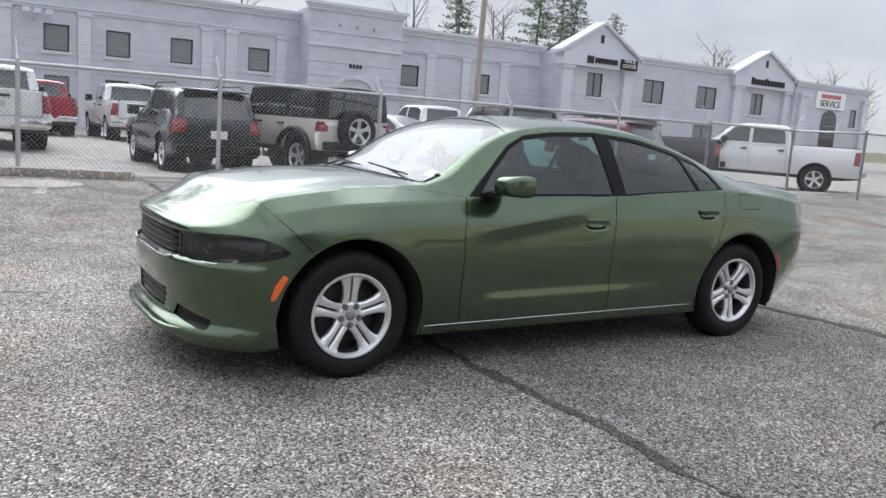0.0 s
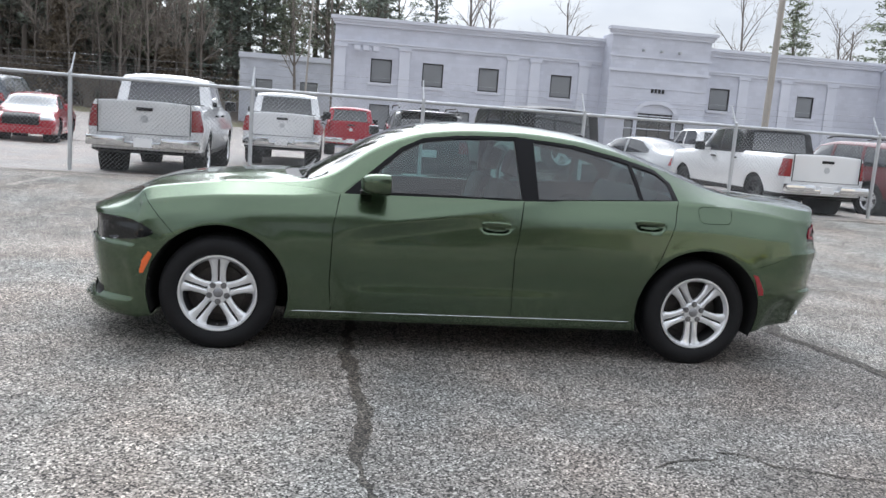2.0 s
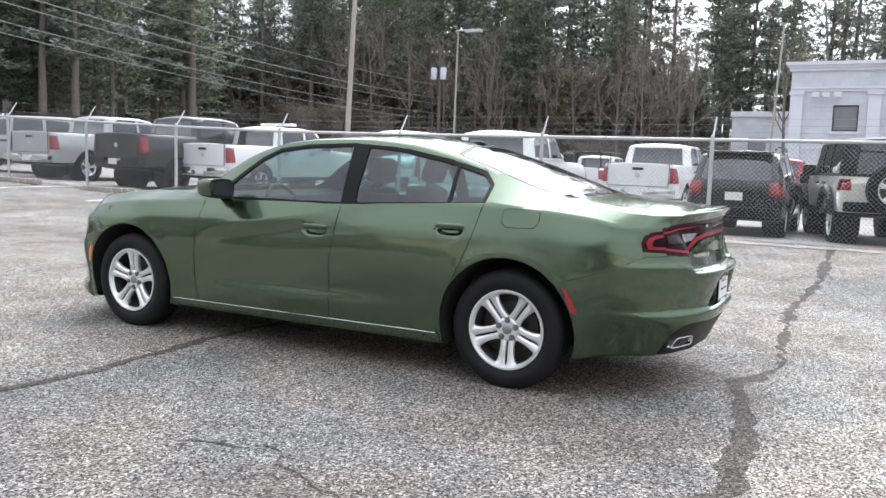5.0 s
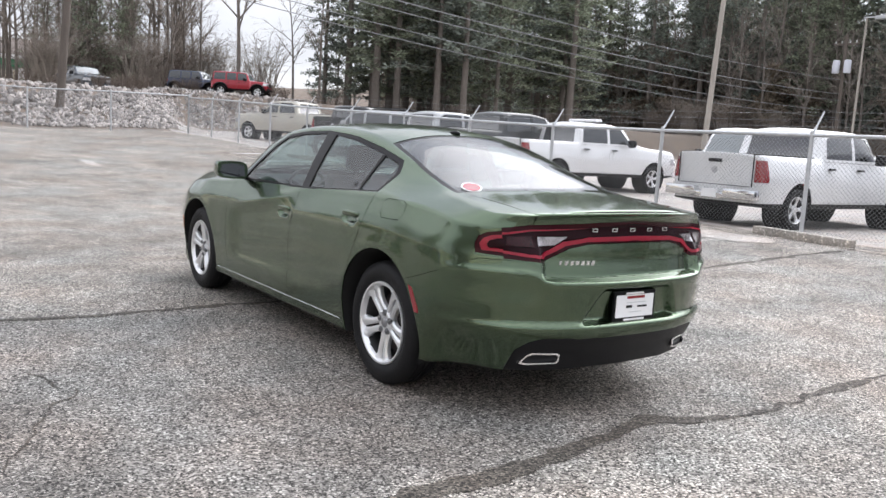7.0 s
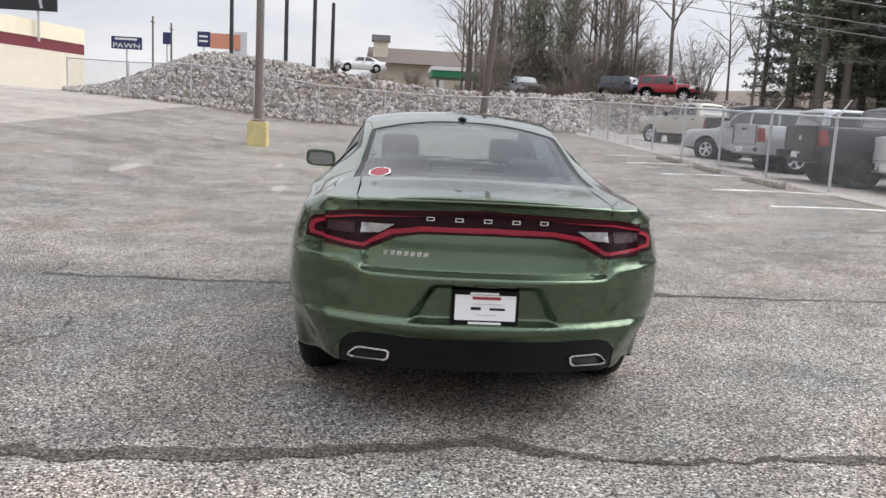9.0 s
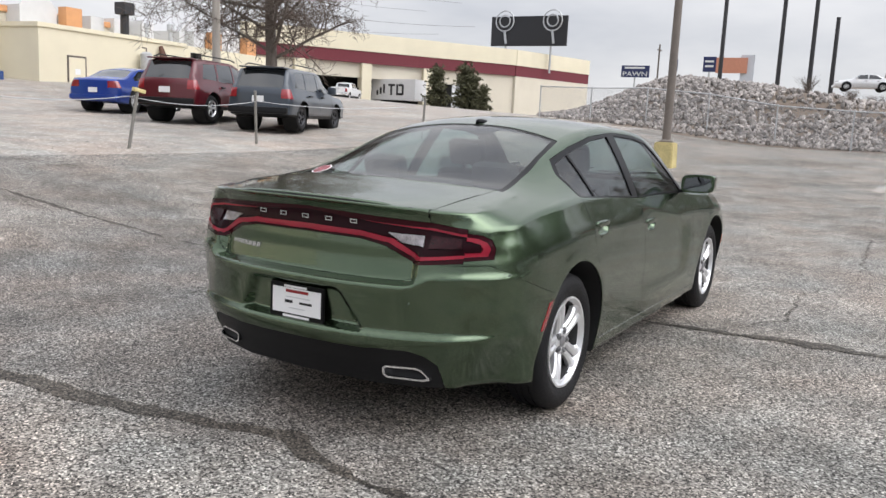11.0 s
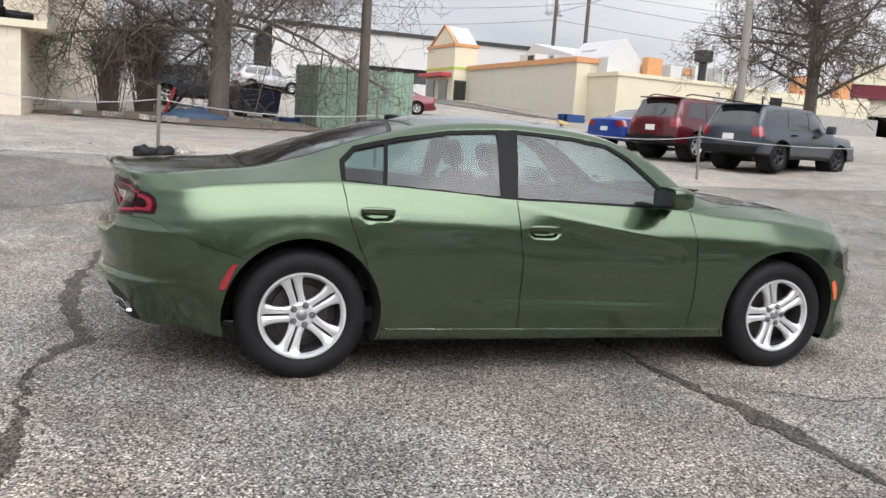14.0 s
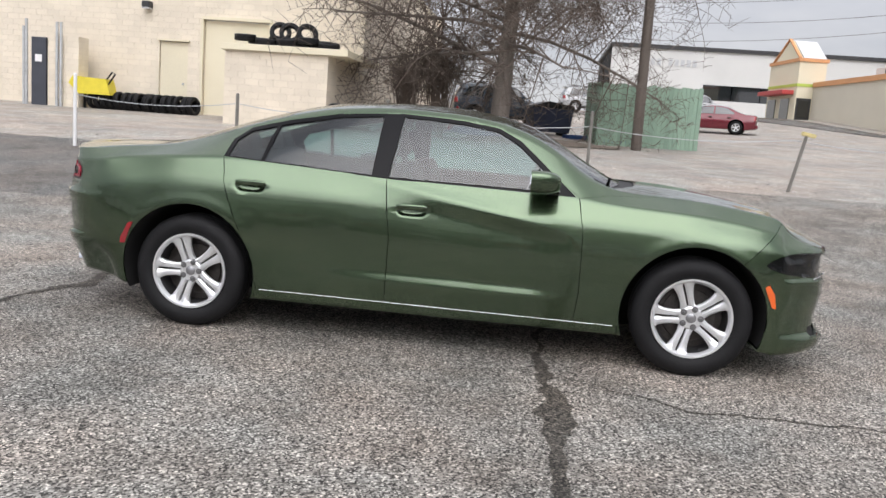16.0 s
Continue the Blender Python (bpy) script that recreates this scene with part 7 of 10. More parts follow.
    if kind == "jeep" and name != "jeep_pickup":
        w = parked_wheel(th, P["R"] * 0.97, alloy or ALLOY, Matrix.Translation((L + 0.05, -0.1, 0.98 + lift)) @ Matrix.Rotation(radians(90), 4, "Z"))
        w.name = "spare_wheel"
    if kind == "suv":
        for s in (-1, 1):
            q = bmesh.new()
            tube(q, [(-0.3, s * 0.62, 1.69), (-0.1, s * 0.62, 1.74), (1.5, s * 0.62, 1.74), (1.7, s * 0.62, 1.68)], 0.018, 6)
            part("roof_rail", q, BLACK_TRIM, th, "black roof rail")
        q = boxed(1.78, 2.08, -0.62, 0.62, 1.60, 1.635, 0.012)
        part("roof_spoiler", q, color, th, "roof spoiler")
    if rack:
        q = bmesh.new()
        for xx in (1.2, 2.7):
            for s in (-1, 1):
                tube(q, [(xx, s * 0.82, 1.38), (xx, s * 0.78, 2.05)], 0.025, 6)
            tube(q, [(xx, -0.78, 2.05), (xx, 0.78, 2.05)], 0.025, 6)
        for s in (-1, 1):
            tube(q, [(-0.7, s * 0.78, 2.05), (2.8, s * 0.78, 2.05)], 0.025, 6)
        part("ladder_rack", q, BLACK_TRIM, th, "black steel ladder rack")
    bm.free()
    return th


def light_bar(th, label):
    part("light_bar", boxed(-0.1, 0.15, -0.6, 0.6, 1.96, 2.04, 0.03), WHITE_PAPER, th, label)


N = -90
vehicle("pickup_truck", "pickup", WHITE, "white crew-cab pickup with chrome bumper by the fence", "pickup truck", -4.2, 12.4, N + 1)
q_ = vehicle("pickup_truck", "pickup", WHITE, "white work pickup with an amber light bar", "pickup truck", -12.4, 14.2, N - 3)
light_bar(q_, "white roof light bar")
vehicle("pickup_truck", "pickup", RED, "red pickup parked before the grey building", "pickup truck", -0.1, 29.0, N)
vehicle("pickup_truck", "pickup", WHITE, "white pickup beside a red pickup", "pickup truck", 2.5, 26.6, N)
vehicle("pickup_truck", "pickup", WHITE, "white pickup parked further back", "pickup truck", -2.1, 18.6, N)
vehicle("pickup_truck", "pickup", WHITE, "white pickup with a black ladder rack", "pickup truck", -8.4, 33.0, N, rack=True)
vehicle("pickup_truck", "pickup", SILVER, "silver pickup with its tailgate to the fence", "pickup truck", -17.9, 13.0, N)
vehicle("pickup_truck", "pickup", BLACK, "lifted black pickup with dark wheels", "pickup truck", -14.3, 12.9, N, lift=0.12, alloy=DARK_ALLOY)
vehicle("pickup_truck", "pickup", GOLD, "pale gold pickup facing the rubble bank", "pickup truck", -31.6, 13.7, 25)
vehicle("pickup_truck", "pickup", BLACK, "black pickup between parked four-wheel drives", "pickup truck", -26.4, 14.4, N + 40)
vehicle("pickup_truck", "pickup", WHITE, "white utility pickup seen side on", "pickup truck", 18.4, 12.2, -57)
vehicle("pickup_truck", "pickup", BLACK, "black pickup behind the fence", "pickup truck", 15.8, 15.2, -50, alloy=DARK_ALLOY)
vehicle("pickup_truck", "pickup", WHITE, "white pickup behind a silver sedan", "pickup truck", 12.6, 22.5, N)
vehicle("four_wheel_drive", "suv", BLACK, "black compact four-wheel drive by the fence", "car", 1.05, 12.5, N, scale=0.96, back_glass=PARKED_GLASS)
vehicle("jeep", "jeep", TAN, "white open-top four-wheel drive with black soft top", "car", 3.2, 12.0, N + 12, topcolor=BLACK_TRIM)
vehicle("jeep", "jeep", NAVY, "dark blue hard-top four-wheel drive", "car", 5.6, 19.5, N)
vehicle("jeep_pickup", "pickup", WHITE, "white jeep-style pickup with black hard top", "pickup truck", 8.9, 12.2, N + 1, lift=0.0, scale=0.93, topcolor=BLACK_TRIM, alloy=DARK_ALLOY)
vehicle("four_wheel_drive", "suv", MAROON_P, "dark red crossover behind the fence", "car", 11.7, 12.7, N + 12)
vehicle("silver_sedan", "car", SILVER, "silver four-door sedan near the entrance", "car", 8.3, 18.0, N + 20)
vehicle("panel_van", "van", WHITE, "white high-roof panel van", "van", -13.7, 24.0, 104)
vehicle("red_coupe", "car", RED, "red coupe with black trim", "car", -9.9, 21.4, 99, alloy=DARK_ALLOY)
vehicle("four_wheel_drive", "suv", SILVER, "silver boxy four-wheel drive facing out", "car", -21.3, 12.1, 38, scale=1.08)
vehicle("four_wheel_drive", "suv", CHARCOAL, "dark grey wagon behind a black pickup", "car", -14.6, 31.5, N, scale=1.25)
vehicle("jeep", "jeep", RED, "red hard-top four-wheel drive on the bank", "car", -54.5, 20.0, 232)
vehicle("jeep", "jeep", NAVY, "dark four-wheel drive on the bank", "car", -58.6, 18.0, 228)
vehicle("pickup_truck", "pickup", CHARCOAL, "grey flatbed truck on the far bank", "pickup truck", -60, 10.0, 190)
# south of the lot
vehicle("four_wheel_drive", "suv", BURGUNDY, "burgundy three-row family wagon", "car", -13.4, -17.1, 19, scale=1.07, stretch=1.08)
vehicle("four_wheel_drive", "suv", CHARCOAL, "slate grey four-wheel drive", "car", -13.85, -14.15, 21, scale=1.02, stretch=1.14, alloy=DARK_ALLOY)
vehicle("blue_sedan", "car", BLUE, "bright blue four-door sedan", "car", -13.7, -20.9, 20, scale=0.96)
vehicle("red_sedan", "car", lit((0.15, 0.010, 0.022)), "dark red four-door sedan by the restaurant", "car", -9.1, -40.2, 165)
vehicle("four_wheel_drive", "suv", CHARCOAL, "dark grey wagon behind the bare tree", "car", 1.4, -32.5, 10, scale=1.08)
vehicle("silver_wagon", "suv", SILVER, "silver wagon on the far street", "car", -3.5, -52.0, 10)
vehicle("silver_wagon", "suv", SILVER, "pale silver wagon by the white office", "car", -11.5, -58.0, 10)
vehicle("pickup_truck", "pickup", WHITE, "small white pickup by the loading bays", "pickup truck", -62, -48.5, 20, scale=0.9)
vehicle("four_wheel_drive", "suv", WHITE, "white car at the loading bays", "car", -66, -56, 30)
vehicle("white_sedan", "car", WHITE, "white sedan on the road above the bank", "car", -75.6, -3.3, 100, z=5.55)

# ---- the tyre shop and yard to the south ----
GREEN_BOARD = paint("faded_green_boards", (0.25, 0.36, 0.275), 0.85, 0, 0.2, 2, 30, 0.3, per_object=0.12, stretch=(6, 6, 0.6))
GREY_WOOD = paint("weathered_grey_pole", (0.12, 0.10, 0.085), 0.9, 0, 0.25, 3, 40, 0.5, stretch=(4, 4, 0.4))
PALE_POLE = paint("pale_pole", (0.36, 0.33, 0.29), 0.8, 0, 0.15, 3, 40, 0.3, stretch=(4, 4, 0.4))
YELLOW = paint("worn_yellow_paint", (0.56, 0.47, 0.22), 0.75, 0, 0.3, 3, 25, 0.3)
BRIGHT_YELLOW = paint("yellow_plastic", (0.7, 0.58, 0.05), 0.5, 0, 0.15)
RUBBISH_BLUE = paint("blue_plastic", (0.03, 0.08, 0.25), 0.5, 0, 0.2)
OFF_WHITE_PANEL = paint("white_roof_panel", (0.62, 0.62, 0.62), 0.6, 0, 0.06)


def on(x, y, dz=0.0):
    return Vector((x, y, ground_z(x, y) + dz))


def tyre_shop():
    d = thing("tyre_shop", "tan split-block tyre shop with painted doors", "building")
    yb, base = -23.6, 0.4
    holes = [(9.5, 11.95, base, 4.58), (12.54, 13.62, base, 3.74)]
    bm = bmesh.new()
    wall_cells(bm, 6.06, 34, base, 7.2, yb - 0.3, yb, holes)
    box(bm, 6.06, 6.36, -44, yb - 0.3, base, 7.2)
    box(bm, 33.7, 34, -44, yb - 0.3, base, 7.2)
    part("wall", bm, TAN_BLOCK, d, "tan painted block wall")
    part("roof", boxed(6.0, 34.1, -44, yb + 0.05, 7.2, 7.45), CREAM, d, "flat roof edge")
    part("door", boxed(12.56, 13.60, yb - 0.2, yb - 0.06, base, 3.72, 0.01), CREAM, d, "cream painted steel door")
    part("door_knob", boxed(12.68, 12.74, yb - 0.06, yb + 0.0, 2.2, 2.27, 0.01), STEEL, d, "door knob")
    part("bay_door", boxed(9.52, 11.93, yb - 0.22, yb - 0.1, base, 4.55), CREAM, d, "cream blocked-up bay")
    bm = boxed(9.4, 12.0, yb + 0.002, yb + 0.1, 4.58, 4.68)
    box(bm, 9.4, 9.5, yb + 0.002, yb + 0.06, base, 4.58)
    box(bm, 11.95, 12.05, yb + 0.002, yb + 0.06, base, 4.58)
    box(bm, 12.46, 13.70, yb + 0.002, yb + 0.08, 3.74, 3.80)
    part("door_frame", bm, CREAM, d, "cream door frame")
    bm = boxed(13.9, 14.2, yb + 0.002, yb + 0.3, 4.85, 5.08, 0.03)
    part("wall_lamp", bm, DARK_FRAME, d, "dark wall pack lamp")
    part("lamp_lens", boxed(13.93, 14.17, yb + 0.02, yb + 0.31, 4.80, 4.86, 0.01), CLEAR_LENS, d, "lamp lens")
    # low block room with tyres on its roof
    r = thing("block_shed", "low tan block shed with old tyres on top", "shed")
    bm = boxed(6.08, 9.3, -23.55, -19.0, 0.5, 3.22)
    part("wall", bm, TAN_BLOCK, r, "tan block wall")
    bm = boxed(5.45, 9.4, -23.55, -18.85, 3.224, 3.42, 0.02)
    part("roof", bm, CREAM, r, "cream slab roof")
    rnd = random.Random(3)
    proto = None
    spots = []
    for k in range(9):
        spots.append(Matrix.Translation((6.15 + k * 0.33, -19.3 - 0.3 * (k % 2), 3.52 + 0.06 * (k % 3))) @ Matrix.Rotation(radians(84 + rnd.uniform(-8, 8)), 4, "X") @ Matrix.Rotation(rnd.uniform(0, 3), 4, "Y"))
    for x, tilt in ((6.9, 30), (7.45, 12), (7.75, 20)):
        spots.append(Matrix.Translation((x, -19.5, 3.86)) @ Matrix.Rotation(radians(tilt), 4, "Z") @ Matrix.Rotation(radians(22), 4, "X"))
    for k in range(16):
        x = 11.9 + k * 0.245
        spots.append(Matrix.Translation((x, -22.75 + rnd.uniform(-0.1, 0.1), ground_z(x, -22.75) + 0.31)) @ Matrix.Rotation(radians(72 + rnd.uniform(-12, 12)), 4, "Z") @ Matrix.Rotation(radians(rnd.uniform(-14, 14)), 4, "X"))
    for m in spots:
        if proto is None:
            bm = bmesh.new()
            lathe(bm, tyre_profile(0.33, 0.2, 0.2), 24, close=True)
            proto = tagged(part("tyre", bm, RUBBER, None, "", True, 50), "worn black car tyre", "tyre", "heap of old tyres")
            proto.matrix_basis = m
        else:
            copy_thing(proto, m)
    # yellow wringer bucket and pipes
    b = thing("yellow_cart", "yellow plastic cart with a black handle", "cart")
    z0 = ground_z(15.6, -22.4)
    bm = bmesh.new()
    prism(bm, [(14.75, z0 + 0.5), (14.9, z0 + 1.05), (16.15, z0 + 1.1), (16.3, z0 + 0.85), (15.9, z0 + 0.5)], "y", -22.75, -22.2)
    part("tub", bm, BRIGHT_YELLOW, b, "yellow plastic tub")
    bm = bmesh.new()
    tube(bm, [(14.9, -22.3, z0 + 0.8), (14.6, -22.3, z0 + 1.25), (14.72, -22.3, z0 + 1.3), (14.95, -22.3, z0 + 1.0)], 0.03, 6)
    for x in (15.0, 15.9):
        tube(bm, [(x, -22.6, z0), (x, -22.6, z0 + 0.52)], 0.05, 6)
    part("handle", bm, BLACK_TRIM, b, "black bent handle")
    # switch cabinet by the wall
    c = thing("switch_cabinet", "dark electrical cabinet beside a tan enclosure", "cabinet")
    z0 = ground_z(17, -22.5)
    part("cabinet_door", boxed(17.15, 17.7, -22.7, -22.2, z0 - 0.1, z0 + 2.35, 0.02), paint("slate_cabinet", (0.05, 0.055, 0.07), 0.5), c, "slate steel door")
    part("enclosure", boxed(15.95, 17.12, -22.9, -22.25, z0 - 0.1, z0 + 2.45, 0.02), TAN_BLOCK, c, "tan enclosure")
    part("notice", boxed(17.3, 17.55, -22.2, -22.185, z0 + 1.5, z0 + 1.75), WHITE_PAPER, c, "white notice")
    bm = bmesh.new()
    for x, h in ((17.85, 2.95), (17.95, 2.7), (16.7, 2.9), (16.55, 2.9)):
        tube(bm, [(x, -22.15, z0 - 0.1), (x, -22.15, z0 + h)], 0.05, 8)
    part("conduit", bm, STEEL, c, "grey conduit pipes")


tyre_shop()


def yard():
    # leaning pipe posts with a cable
    # galvanised pipe seen in shade: the shade is put into a darker grey
    PIPE_GREY = paint("weathered_pipe", (0.2, 0.19, 0.17), 0.6, 0.2, 0.3, 6, 90, 0.2)
    spots = [(8.3, -9.2, 0, 1.35, True), (5.3, -9.7, 0, 1.15, False), (2.5, -10.3, 0, 1.2, False), (-1.42, -10.35, 0, 1.25, False), (-5.25, -10.75, -11, 1.12, False), (-9.2, -11.2, 3, 1.2, False), (-15.7, -10.7, -5, 1.2, False)]
    for x, y, lean, h, white in spots:
        bm = bmesh.new()
        tube(bm, [(0, 0, -0.2), (0, 0, h)], 0.033, 10)
        lathe(bm, [(0.033, h), (0.024, h + 0.02), (0.001, h + 0.025)], 10, "z")
        p = thing("pipe_post", "white painted pipe post" if white else "leaning grey steel pipe post", "post", "cable posts", m=pose(x, y, ground_z(x, y), 0, lean, 0))
        part("pipe", bm, WHITE_PAPER if white else PIPE_GREY, p, "", True, 40)
        if lean == -11:
            part("cap", boxed(-0.16, 0.1, -0.05, 0.05, h - 0.03, h + 0.04, 0.01), YELLOW, p, "yellow wrapped top")
    bm = bmesh.new()
    pts = []
    for (x0, y0, *_), (x1, y1, *_) in zip(spots, spots[1:]):
        for t in np.linspace(0, 1, 9)[:-1]:
            x, y = x0 + (x1 - x0) * t, y0 + (y1 - y0) * t
            pts.append((x, y, ground_z(x, y) + 0.98 - 0.25 * 4 * t * (1 - t) * 0.5))
    tube(bm, pts, 0.008, 5)
    tagged(part("steel_cable", bm, STEEL), "thin sagging steel cable between posts", "cable")
    # green board enclosure
    e = thing("board_enclosure", "faded green timber board enclosure", "fence")
    A, B, C, D = (-2.27, -23.05), (-5.72, -23.6), (-5.2, -27.0), (-2.0, -26.6)
    for p, q in ((A, B), (B, C), (C, D), (D, A)):
        n = int(math.hypot(q[0] - p[0], q[1] - p[1]) / 0.14)
        ang = math.degrees(math.atan2(q[1] - p[1], q[0] - p[0]))
        for k in range(n):
            t = (k + 0.5) / n
            x, y = p[0] + (q[0] - p[0]) * t, p[1] + (q[1] - p[1]) * t
            if k == 0 and p == A:
                first = part("board", boxed(-0.066, 0.066, -0.012, 0.012, 0, 2.1), GREEN_BOARD, e)
                first.matrix_basis = pose(x, y, ground_z(x, y) - 0.02, 0, 0, ang)
            else:
                again(first, pose(x, y + 0.0, ground_z(x, y) - 0.02 + 0.03 * math.sin(k * 1.7), 0, 0, ang), e)
    # dumpster, pallets, debris
    dm = thing("dumpster", "dark blue waste container with black lid", "dumpster", m=pose(-0.6, -27.6, ground_z(-0.6, -27.6), 0, 0, 20) @ Matrix.Scale(0.86, 4))
    bm = bmesh.new()
    prism(bm, [(-0.85, 0.12), (0.8, 0.12), (0.95, 1.2), (-1.0, 1.2)], "y", -0.6, 0.6)
    part("bin", bm, paint("navy_steel", (0.015, 0.02, 0.045), 0.6, 0, 0.2), dm, "dark blue steel bin")
    bm = bmesh.new()
    prism(bm, [(-1.05, 1.2), (1.0, 1.2), (0.95, 1.28), (0.2, 1.5), (-1.0, 1.32)], "y", -0.64, 0.64)
    part("lid", bm, BLACK_TRIM, dm, "black plastic lid")
    for x in (-0.7, 0.65):
        part("caster", boxed(x - 0.08, x + 0.08, -0.5, 0.5, 0.0, 0.12), RUBBER, dm, "black caster")

    def pallet(x, y, rz, material, n=1):
        for s in range(n):
            p = thing("pallet", "blue painted wooden pallet" if material is RUBBISH_BLUE else "grey wooden pallet", "pallet", "stacked pallets", m=pose(x, y, ground_z(x, y) + 0.145 * s, 0, 0, rz))
            for k in range(7):
                part("slat", boxed(-0.6 + k * 0.175, -0.6 + k * 0.175 + 0.12, -0.5, 0.5, 0.115, 0.14), material, p)
            for yy in (-0.47, 0, 0.47):
                part("bearer", boxed(-0.6, 0.6, yy - 0.04, yy + 0.04, 0.0, 0.113), material, p)
    pallet(-19.5, -38.9, 10, RUBBISH_BLUE, 3)
    pallet(-1.9, -26.0, 15, RUBBISH_BLUE, 1)
    pallet(-2.9, -24.4, 30, RUBBISH_BLUE, 1)
    # mulch strip and broken concrete under the tree
    bm = bmesh.new()
    for i in range(40):
        a = 6.2831853 * i / 40
        r = 1 + 0.12 * math.sin(5 * a) + 0.1 * math.sin(3 * a + 1)
        x, y = 1.6 + 4.4 * r * math.cos(a), -21.6 + 1.9 * r * math.sin(a)
        bm.verts.new((x, y, ground_z(x, y) + 0.03))
    bm.verts.ensure_lookup_table()
    c = bm.verts.new((1.6, -21.6, ground_z(1.6, -21.6) + 0.28))
    ring = list(bm.verts)[:40]
    for i in range(40):
        bm.faces.new((ring[i], ring[(i + 1) % 40], c))
    tagged(part("planting_bed", bm, DIRT, None, "", True), "bare earth bed under the trees", "soil", kind="structure")
    rnd = random.Random(8)
    for k in range(7):
        x, y = 3.0 + rnd.uniform(-1.5, 2.0), -20.4 + rnd.uniform(-0.4, 0.5)
        bm = boxed(-0.3, 0.3, -0.12, 0.12, 0, 0.14, 0.02)
        o = tagged(part("concrete_block", bm, CONCRETE), "broken pale concrete block", "block", "concrete blocks")
        o.matrix_basis = pose(x, y, ground_z(x, y) - 0.01 + 0.05, 0, 0, rnd.uniform(0, 180))
    bag = thing("rubbish_heap", "blue tarpaulin and car parts on the ground", "rubbish", m=pose(1.7, -21.0, ground_z(1.7, -21.0) + 0.08, 0, 0, -15))
    bm = bmesh.new()
    bmesh.ops.create_icosphere(bm, subdivisions=3, radius=1)
    for v in bm.verts:
        n_ = noise.noise(v.co * 2.2)
        v.co = (v.co.x * 0.95 * (1 + 0.3 * n_), v.co.y * 0.45, max(v.co.z, -0.1) * 0.33 * (1 + 0.6 * n_))
    part("tarpaulin", bm, paint("dull_blue_tarp", (0.05, 0.09, 0.16), 0.6, 0, 0.3, 3, 30, 0.3), bag, "crumpled dull blue tarpaulin", True)
    for k, (dx, dz, tilt) in enumerate(((0.5, 0.35, 50), (0.75, 0.3, 70))):
        bm = boxed(-0.5, 0.5, -0.03, 0.03, -0.05, 0.05, 0.02, Matrix.Translation((dx, 0.1, dz + 0.15)) @ Matrix.Rotation(radians(tilt), 4, "Y"))
        part("panel", bm, RED_LENS if k else BLACK_TRIM, bag, "loose car panel")
    sack = thing("rubbish_bags", "dark rubbish bags by a post", "rubbish", m=pose(2.4, -10.05, ground_z(2.4, -10.05) + 0.06, 0, 0, 20))
    for k, x in enumerate((-0.35, 0.0, 0.32)):
        bm = bmesh.new()
        bmesh.ops.create_icosphere(bm, subdivisions=3, radius=1)
        for v in bm.verts:
            n_ = noise.noise(v.co * 2 + Vector((k * 5, 0, 0)))
            v.co = (x + v.co.x * 0.2 * (1 + 0.4 * n_), v.co.y * 0.16, max(v.co.z, -0.5) * 0.14 * (1 + 0.5 * n_))
        part("bag", bm, BLACK_TRIM if k else CONCRETE, sack, "crumpled bag", True)


yard()


